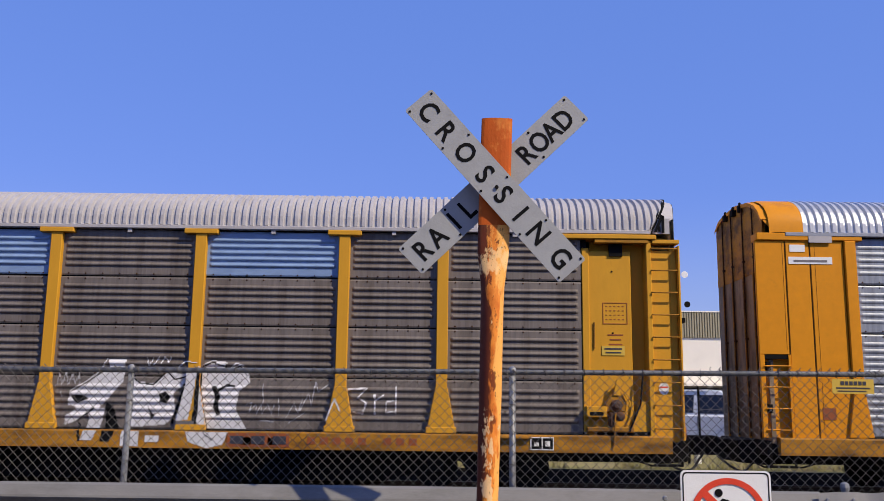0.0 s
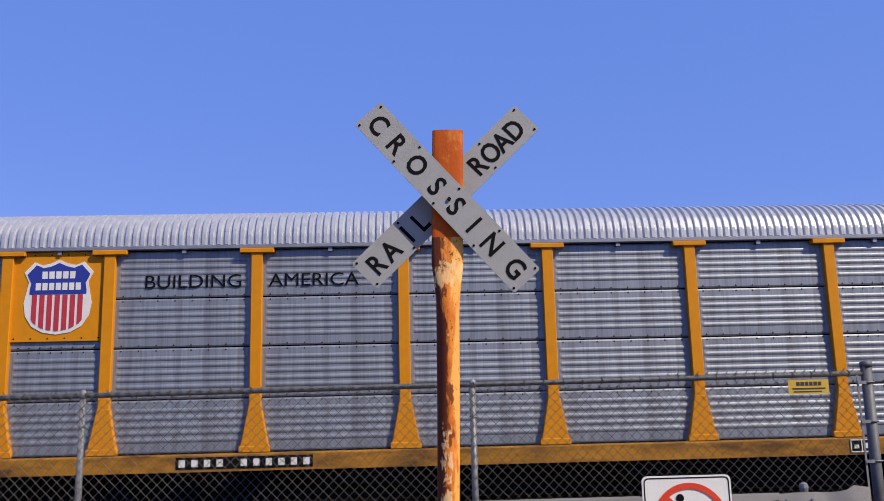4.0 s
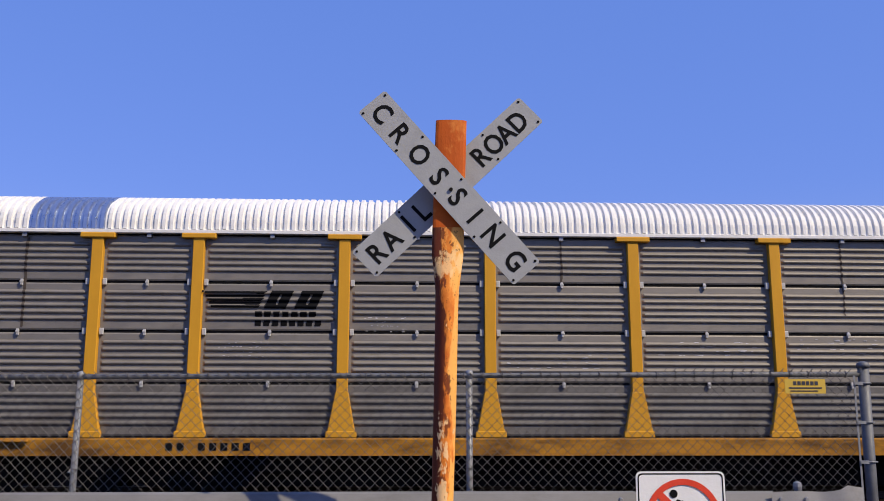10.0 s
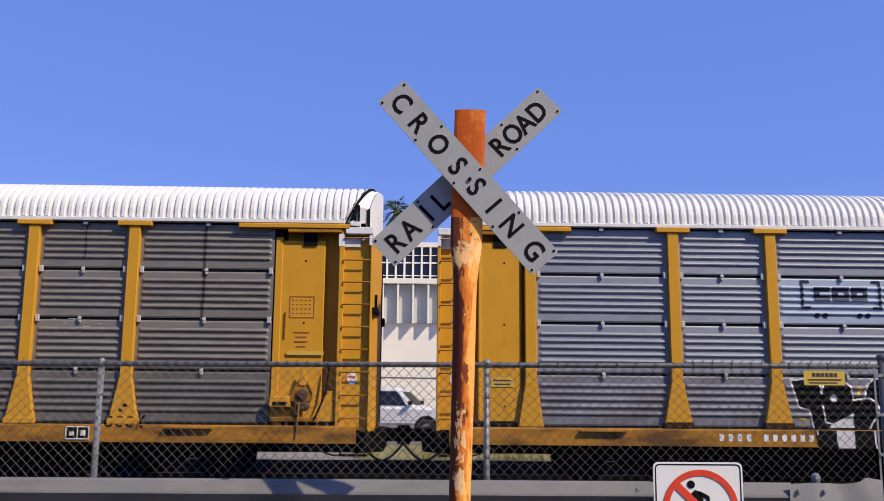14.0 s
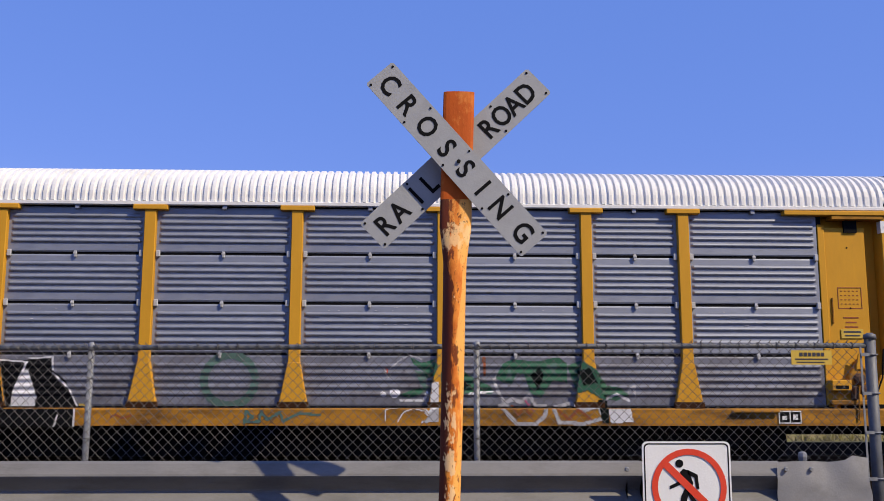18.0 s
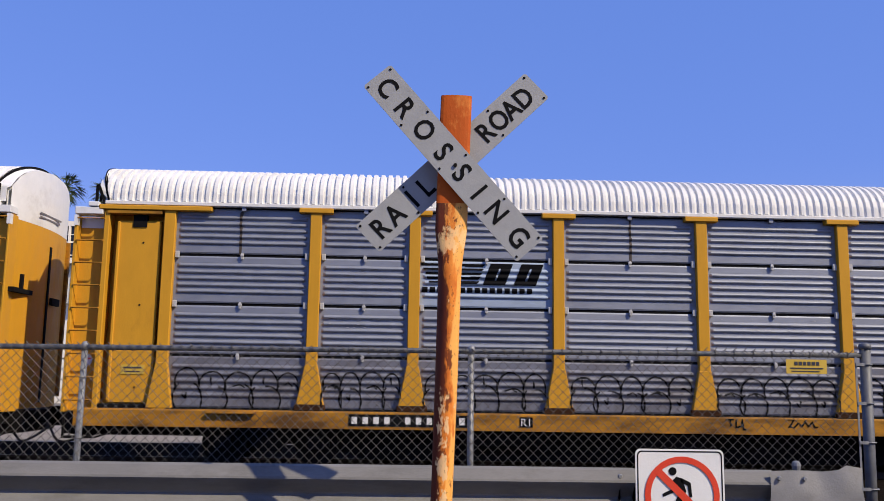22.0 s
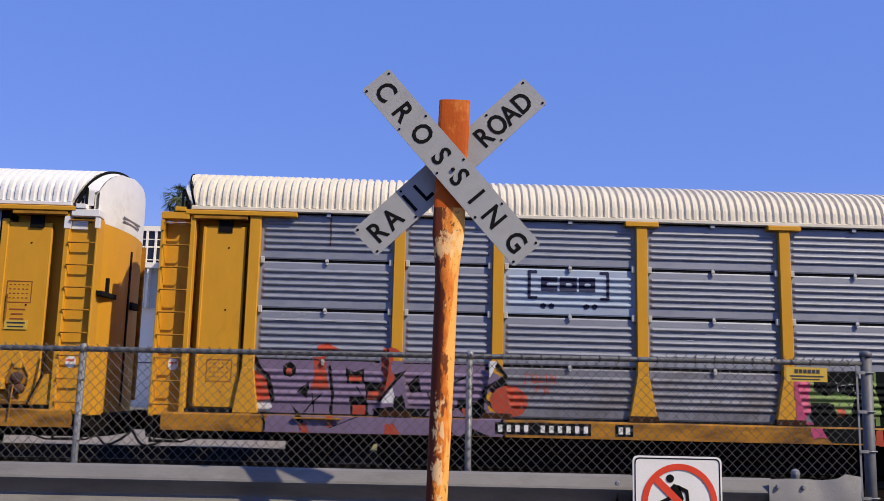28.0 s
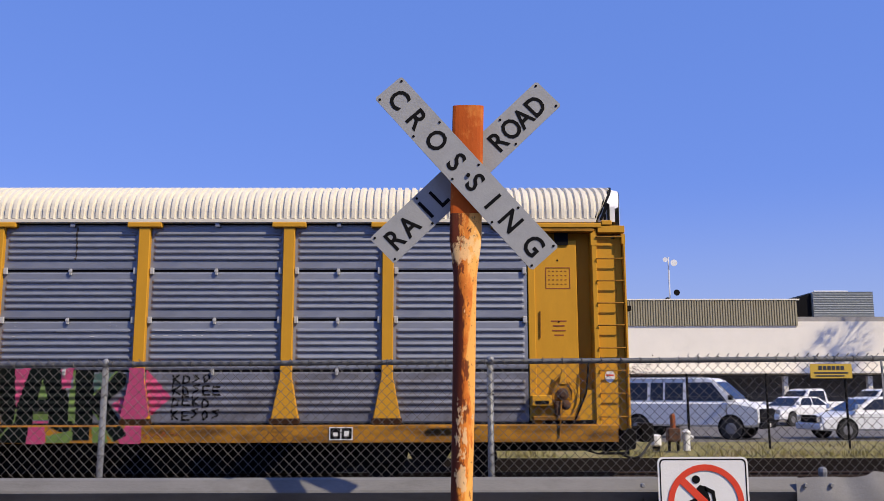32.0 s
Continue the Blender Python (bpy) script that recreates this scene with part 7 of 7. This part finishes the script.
    for i in range(37):
        x = -25.9 + i * 0.94
        part("pier", short_pier if x > 3 else pier, STUCCO, b, at=(x, 0, 0))
        part("wall_panel", short_panel if x > 3 else panel, PANEL_GREY, b, at=(x, 0, 0))
    tower = thing("stair_tower", "white stair tower with a projecting ledge", "building", Matrix.Translation((-8.6, 52.4, 0)))
    part("wall", Geo().box(-4.7, 2.35, 0, 4, 0.0, 12.1), STUCCO, tower)
    part("tower_panel", Geo().box(-0.9, 1.7, -0.05, 0.0, 9.25, 11.8), GREY_BAND, tower, "grey-green panel on the tower")
    part("ledge", Geo().box(-4.9, 2.5, -0.8, -0.06, 8.05, 9.05), STUCCO, tower)
    part("window", Geo().box(2.21, 2.25, 0.6, 2.6, 9.6, 11.0), GLASS, tower)
    part("antenna", Geo().tube([(-1.6, 1, 12.1), (-1.6, 1, 14.0)], 0.05, 6).tube([(-2.1, 1, 13.5), (-1.1, 1, 13.5)], 0.04, 6).tube([(-2.0, 1, 13.2), (-2.0, 1, 13.9)], 0.07, 6).tube([(-1.1, 1, 13.2), (-1.1, 1, 14.0)], 0.07, 6), WHITE, tower)
    unit = thing("roof_unit", "grey louvred roof unit with pipes on the flat roof", "roof unit", Matrix.Translation((25.8, 55.6, 6.4)))
    cols = []
    for i in range(15):
        z = i * 0.11
        cols += [[(-1.9, 0, z), (1.9, 0, z)], [(-1.9, -0.05, z + 0.08), (1.9, -0.05, z + 0.08)]]
    part("louvre_wall", Geo().sheet(cols), GREY_BAND, unit)
    part("casing", Geo().box(-1.9, 1.9, 0.02, 4, 0, 1.6), GREY_BAND, unit)
    part("duct", Geo().prism([(-3.0, 0), (-1.95, 0), (-1.95, 1.55), (-2.9, 1.2)], 0.2, 3), BLACK, unit)
    part("pipe", Geo().tube([(-1.4, 1, 1.6), (-1.4, 1, 1.75), (0.8, 1, 1.75), (0.8, 1, 1.6)], 0.06, 6), WHITE, unit)
    mast = thing("antenna_mast", "thin antenna mast with small dishes on the roof", "antenna", Matrix.Translation((15.0, 56, 6.4)))
    part("mast", Geo().tube([(0, 0, 0), (0, 0, 3.9)], 0.05, 6), WHITE, mast)
    for x, z, r in ((0.3, 3.5, 0.22), (-0.25, 3.7, 0.16), (0.4, 1.6, 0.2), (-0.2, 1.15, 0.16)):
        part("dish", Geo().tube([(x, -0.2, z), (x, -0.1, z), (x, 0.0, z)], [r, r * 0.8, 0.05], 10), WHITE if z > 2 else DARK, mast)


def vehicle(name, label, category, m, paint, width, profile, cabin, windows, wheel_r, axles, front_paint=None):
    """A parked vehicle facing +x: body, cabin that narrows to the roof, panes, wheels in dark arches, bumpers and lamps."""
    v = thing(name, label, category, m)
    part("body", Geo().prism(profile, -width / 2, width / 2), paint, v, bevel=0.07)
    z0, z1 = min(p[1] for p in cabin), max(p[1] for p in cabin)

    def half(z):
        return width / 2 - 0.05 - 0.17 * (z - z0) / (z1 - z0)
    n = len(cabin)
    part("cabin", Geo().add([(x, -half(z), z) for x, z in cabin] + [(x, half(z), z) for x, z in cabin],
                            [tuple(range(n)), tuple(range(2 * n - 1, n - 1, -1))] + [(i, i + n, (i + 1) % n + n, (i + 1) % n) for i in range(n)]), paint, v, bevel=0.03)
    for w in windows:
        for y in (-1, 1):
            k = len(w)
            part("side_window", Geo().add([(x, y * (half(z) + 0.01), z) for x, z in w] + [(x, y * (half(z) - 0.02), z) for x, z in w],
                                          [tuple(range(k)), tuple(range(2 * k - 1, k - 1, -1))] + [(i, i + k, (i + 1) % k + k, (i + 1) % k) for i in range(k)]), GLASS, v)
    for name_2, (ax, az), (bx, bz), k in (("windscreen", cabin[-2], cabin[-1], 0.025), ("rear_window", cabin[1], cabin[0], -0.025)):
        p, q = (ax + (bx - ax) * 0.1, az + (bz - az) * 0.1), (ax + (bx - ax) * 0.85, az + (bz - az) * 0.85)
        part(name_2, Geo().add([(x + k, y * (half(z) - 0.08), z + 0.015) for x, z in (p, q) for y in (-1, 1)], [(0, 1, 3, 2)]), GLASS, v)
    for x in axles:
        for y in (-1, 1):
            a = y * width / 2
            part("wheel_arch", Geo().tube([(x, a - y * 0.1, wheel_r + 0.04), (x, a + y * 0.004, wheel_r + 0.04)], wheel_r * 1.2, 18), BLACK, v)
            tyre = part("tyre", Geo().tube([(x, a - y * 0.2, wheel_r), (x, a + y * 0.01, wheel_r), (x, a + y * 0.025, wheel_r)], [wheel_r, wheel_r, wheel_r * 0.9], 18), RUBBER, v)
            part("rim", Geo().tube([(x, a + y * 0.02, wheel_r), (x, a + y * 0.035, wheel_r)], [wheel_r * 0.56, wheel_r * 0.42], 14), RIM, tyre)
    front, back = max(p[0] for p in profile), min(p[0] for p in profile)
    part("bumper", Geo().box(front - 0.06, front + 0.08, -width / 2 + 0.03, width / 2 - 0.03, wheel_r, wheel_r + 0.22), front_paint or paint, v, bevel=0.03)
    part("bumper", Geo().box(back - 0.08, back + 0.06, -width / 2 + 0.03, width / 2 - 0.03, wheel_r, wheel_r + 0.22), front_paint or paint, v, bevel=0.03)
    part("grille", Geo().box(front - 0.01, front + 0.02, -width * 0.3, width * 0.3, wheel_r + 0.25, wheel_r + 0.5), BLACK, v)
    for y in (-1, 1):
        lo, hi = sorted((y * width * 0.33, y * width * 0.47))
        part("headlight", Geo().box(front - 0.03, front + 0.03, lo, hi, wheel_r + 0.27, wheel_r + 0.47), CHROME, v, bevel=0.01)
        part("tail_light", Geo().box(back - 0.02, back + 0.02, lo, hi, wheel_r + 0.3, wheel_r + 0.52), SIGN_RED, v, bevel=0.01)
        lo, hi = sorted((y * (width / 2 - 0.02), y * (width / 2 + 0.18)))
        part("mirror", Geo().box(cabin[-1][0] - 0.25, cabin[-1][0] - 0.12, lo, hi, z0 + 0.12, z0 + 0.28), BLACK if front_paint else paint, v, bevel=0.02)
        for x in (windows[-1][0][0], windows[-1][1][0]):
            lo, hi = sorted((y * width / 2, y * (width / 2 + 0.004)))
            part("door_gap", Geo().box(x - 0.008, x + 0.008, lo, hi, wheel_r + 0.2, z0), BLACK, v)
    part("number_plate", Geo().box(front + 0.082, front + 0.09, -0.16, 0.16, wheel_r + 0.04, wheel_r + 0.17), WHITE, v)
    return v


def van_at(m, paint, label):
    v = vehicle("van", label, "van", m, paint, 2.0, [(-2.45, 0.42), (2.55, 0.42), (2.72, 0.55), (2.72, 1.02), (2.6, 1.14), (1.9, 1.27), (-2.45, 1.27)],
                [(-2.43, 1.22), (-2.4, 1.95), (-2.28, 2.1), (0.95, 2.1), (1.15, 2.02), (1.98, 1.24)],
                [[(-2.33, 1.32), (-1.2, 1.32), (-1.2, 1.94), (-2.33, 1.94)], [(-1.08, 1.32), (-0.62, 1.32), (-0.62, 1.94), (-1.08, 1.94)], [(-0.54, 1.32), (0.1, 1.32), (0.1, 1.94), (-0.54, 1.94)],
                 [(0.26, 1.3), (1.62, 1.3), (1.1, 1.94), (0.26, 1.94)]], 0.37, (-1.55, 1.75), BLACK)
    part("front_mask", Geo().box(2.7, 2.76, -0.95, 0.95, 0.6, 1.04), BLACK, v, "black plastic front", bevel=0.02)
    for y in (-0.8, 0.8):
        part("roof_rail", Geo().box(-2.1, 0.6, y - 0.025, y + 0.025, 2.1, 2.14), WHITE, v)
    return v


def sedan_at(m, paint, label):
    return vehicle("car", label, "car", m, paint, 1.8, [(-2.3, 0.3), (2.15, 0.3), (2.28, 0.42), (2.28, 0.6), (2.15, 0.72), (1.15, 0.93), (-1.55, 0.98), (-2.2, 0.93), (-2.3, 0.75)],
                   [(-1.8, 0.94), (-1.1, 1.36), (-0.8, 1.43), (0.1, 1.44), (0.35, 1.38), (1.2, 0.9)],
                   [[(-1.45, 1.0), (-0.4, 1.0), (-0.4, 1.35), (-0.95, 1.33)], [(-0.3, 1.0), (0.8, 1.0), (0.28, 1.34), (-0.3, 1.36)]], 0.32, (-1.4, 1.4))


def suv_at(m, paint, label):
    return vehicle("car", label, "car", m, paint, 1.9, [(-2.4, 0.4), (2.25, 0.4), (2.4, 0.55), (2.38, 0.95), (2.2, 1.05), (1.2, 1.15), (-2.4, 1.15)],
                   [(-2.38, 1.1), (-2.2, 1.75), (-2.0, 1.83), (0.3, 1.83), (0.5, 1.76), (1.25, 1.12)],
                   [[(-2.1, 1.2), (-1.2, 1.2), (-1.2, 1.7), (-1.95, 1.7)], [(-1.1, 1.2), (-0.3, 1.2), (-0.3, 1.7), (-1.1, 1.7)], [(-0.2, 1.2), (0.95, 1.2), (0.45, 1.7), (-0.2, 1.7)]], 0.37, (-1.5, 1.5))


def pickup_at(m, paint, label):
    v = vehicle("pickup_truck", label, "pickup truck", m, paint, 1.9, [(-2.7, 0.5), (2.5, 0.5), (2.68, 0.62), (2.66, 1.0), (2.5, 1.08), (1.3, 1.15), (-2.7, 1.15)],
                [(-0.5, 1.1), (-0.42, 1.78), (-0.3, 1.84), (0.5, 1.84), (0.7, 1.76), (1.35, 1.12)], [[(-0.3, 1.2), (1.0, 1.2), (0.6, 1.72), (-0.3, 1.72)]], 0.37, (-1.65, 1.75), BLACK)
    part("bed_liner", Geo().box(-2.6, -0.6, -0.82, 0.82, 1.152, 1.158), BLACK, v)
    return v


def build_vehicles():
    van_at(pose(9.25, 32.6, 0.1, 0, 0, -33), CAR_SILVER, "silver passenger van with a black front parked on the lot")
    sedan_at(pose(18.3, 45.6, 0.1, 0, 0, 212), CAR_WHITE, "white saloon car parked on the asphalt lot")
    sedan_at(pose(15.3, 31.4, 0.1, 0, 0, 184), CAR_SILVER, "silver saloon car parked beside the verge")
    sedan_at(pose(7.4, 37.6, 0.1, 0, 0, -28), CAR_WHITE, "white saloon car parked on the asphalt lot")
    suv_at(pose(9.3, 41.5, 0.1, 0, 0, -30), CAR_BLUE, "pale blue-grey tall car parked behind the white saloon")
    pickup_at(pose(15.2, 49.5, 0.1, 0, 0, 188), CAR_WHITE, "white pickup truck parked before the depot")
    pickup_at(pose(20.5, 49.0, 0.1, 0, 0, 200), CAR_WHITE, "white pickup truck parked before the depot")
    suv_at(pose(24.6, 49.5, 0.1, 0, 0, 195), CAR_WHITE, "white tall car parked before the depot")
    sedan_at(pose(12.6, 47.5, 0.1, 0, 0, 205), CAR_WHITE, "white saloon car parked before the depot")
    pickup_at(pose(-1.3, 34.0, 0.1, 0, 0, -12), CAR_WHITE, "white pickup truck parked on the lot")
    suv_at(pose(-4.7, 35.8, 0.1, 0, 0, -80), CAR_WHITE, "white tall car parked nose to the verge")
    sedan_at(pose(7.9, 51.0, 0.1, 0, 0, 170), CAR_WHITE, "white saloon car parked under the depot canopy")
    van_at(pose(-9.5, 38.0, 0.1, 0, 0, -70), CAR_WHITE, "white van parked on the lot")


def build_far_fence():
    fence = thing("lot_fence", "thin dark post-and-wire fence along the car park", "fence", Matrix.Translation((0, 26.0, 0.05)))
    post = Geo().tube([(0, 0, 0), (0, 0, 2.15)], 0.035, 8).mesh("fence_post")
    for i in range(18):
        part("fence_post", post, DARK, fence, at=(-21 + i * 2.3 + 0.78, 0, 0))
    part("top_rail", Geo().tube([(-22, 0, 2.1), (24, 0, 2.1)], 0.02, 6), DARK, fence)
    for z in (0.3, 0.9, 1.5):
        part("wire", Geo().tube([(-22, 0, z), (24, 0, z)], 0.005, 4), WIRE, fence)
    junk = thing("signal_box", "low rusty trackside box with pipes and a white canister", "box", Matrix.Translation((6.6, 24.8, 0.1)))
    part("box", Geo().box(-0.17, 0.17, -0.15, 0.15, 0.25, 0.62), GEAR, junk, bevel=0.03)
    part("standpipe", Geo().tube([(0.0, 0, 0.6), (0.0, 0, 0.95), (0.0, 0, 1.0)], [0.075, 0.075, 0.05], 10), PAINT["rust"], junk)
    for x in (-0.12, 0.12):
        part("leg", Geo().box(x - 0.03, x + 0.03, -0.05, 0.05, 0, 0.26), DARK, junk)
    part("tank", Geo().tube([(-0.48, 0, 0.12), (-0.48, 0, 0.16), (-0.48, 0, 0.4), (-0.48, 0, 0.44)], [0.1, 0.15, 0.15, 0.1], 12), WHITE, junk)
    part("saddle", Geo().box(-0.56, -0.4, -0.1, 0.1, 0.0, 0.14), DARK, junk)
    valve = part("hydrant", Geo().tube([(0.36, 0, 0.0), (0.36, 0, 0.42), (0.36, 0, 0.5), (0.36, 0, 0.58)], [0.1, 0.1, 0.13, 0.04], 12), WHITE, junk)
    part("outlet", Geo().tube([(0.36, 0, 0.36), (0.54, 0, 0.36)], 0.06, 8), WHITE, valve)


def build_palms():
    for x, y, h, s in ((-9.8, 64.0, 15.3, 0.86), (-1.95, 64.0, 15.3, 0.83), (-17.4, 64.0, 15.1, 0.91), (-22.0, 64.0, 15.2, 0.86), (-25.0, 64.0, 15.4, 0.9), (34.4, 47.4, 15.6, 1.25)):
        rng = random.Random(int(x * 10))
        tree = thing("palm_tree", "tall fan palm with a thin bare trunk and drooping leaves", "palm tree", Matrix.Translation((x, y, -0.2)), "palms behind the depot")
        part("trunk", Geo().tube([(0.15 * math.sin(i * 0.5), 0, h * i / 12) for i in range(13)], [0.2 - 0.006 * i for i in range(13)], 10), TRUNK, tree)
        crown = Geo()
        for i in range(80):
            a, up = rng.uniform(0, 2 * math.pi), rng.uniform(-1.2, 1.2)
            d = Vector((math.cos(a) * math.cos(up), math.sin(a) * math.cos(up), math.sin(up)))
            stalk = Vector((0, 0, h)) + d * rng.uniform(0.7, 1.1) * s
            crown.tube([Vector((0, 0, h)), stalk], 0.02, 3)
            side_v = d.cross(Vector((0, 0, 1))).normalized()
            for k in range(9):
                f = (k - 4) / 4
                tip = stalk + (d * math.cos(f) + side_v * math.sin(f)) * rng.uniform(0.6, 0.9) * s - Vector((0, 0, 0.25 + 0.2 * abs(f)))
                crown.add([stalk - side_v * 0.03, stalk + side_v * 0.03 + Vector((0, 0, 0.03)), tip], [(0, 1, 2)])
        part("crown", crown, LEAF, tree)
    rng = random.Random(3)
    bush = thing("bush", "dark reddish bush at the foot of the depot wall", "bush", Matrix.Translation((9.0, 48, 0.1)))
    g = Geo()
    for i in range(3400):
        p = Vector((rng.gauss(0, 1.35), rng.gauss(0, 0.7), 2.0 + rng.gauss(0, 0.55)))
        a, b = Vector((rng.uniform(-1, 1), rng.uniform(-1, 1), rng.uniform(-1, 1))).normalized() * 0.12, Vector((rng.uniform(-1, 1), rng.uniform(-1, 1), rng.uniform(-1, 1))).normalized() * 0.12
        g.add([p, p + a, p + b], [(0, 1, 2)])
    part("foliage", g, BUSH, bush)
    part("stem", Geo().tube([(0, 0, 0), (0.1, 0, 0.9), (0, 0.05, 1.9)], 0.06, 6), TRUNK, bush)


BIRDS = []


def build_bird():
    bird = thing("bird", "small dark bird gliding across the sky", "bird", Matrix.Translation((10.2, 40, 16.4)))
    bird.scale = (0.7, 0.7, 0.7)
    part("body", Geo().tube([(-0.22, 0, 0), (-0.1, 0, 0.01), (0.08, 0, 0.02), (0.2, 0, 0.03), (0.26, 0, 0.02)], [0.01, 0.05, 0.06, 0.035, 0.01], 8), DARK, bird)
    for s in (-1, 1):
        part("wing", Geo().prism([(-0.1, 0.0), (0.1, 0.0), (0.04, 0.3 * s), (-0.06, 0.52 * s), (-0.1, 0.3 * s)], 0.02, 0.035, "z"), DARK, bird)
    BIRDS.append(bird)


build_ground()
build_train()
build_crossing_sign()
build_no_walking_sign()
build_guard_rail()
build_fence()
build_buildings()
build_vehicles()
build_far_fence()
build_palms()
build_bird()


# ---------- what moves ----------
def motions():
    for car, sets, center in CARS:
        walk(car, [(t, Matrix.Translation((center + s, SIDE_Y, 0))) for t, s in TRAVEL])
        times, way = [t for t, s in TRAVEL], [s for t, s in TRAVEL]
        turns = np.arange(0, 32.01, 0.1333)
        for wheel, dx in sets:
            walk(wheel, [(t, Matrix.Translation((dx, 1.5, 0.42)) @ Matrix.Rotation(np.interp(t, times, way) / 0.42, 4, "Y")) for t in list(turns[:-1]) + [32.0]])
    for bird in BIRDS:
        flight = ((0.0, -40.0, 60.0, 0), (16.0, -30.0, 40.0, 0), (22.0, -1.0, 22.0, 0), (22.6, 5.8, 19.1, 0), (23.0, 10.2, 16.7, 0), (23.4, 14.3, 14.9, 0), (23.8, 20.5, 13.9, 60), (24.1, 22.0, 14.6, 120),
                  (24.4, 16.6, 15.6, 175), (25.0, 7.2, 15.8, 180), (26.0, -4.6, 13.5, 180), (26.4, -10.3, 12.9, 180), (28.0, -34.0, 12.0, 180), (32.0, -95.0, 11.0, 180))
        walk(bird, [(t, pose(x, 40.0, z, 0, 0, turn)) for t, x, z, turn in flight])


motions()
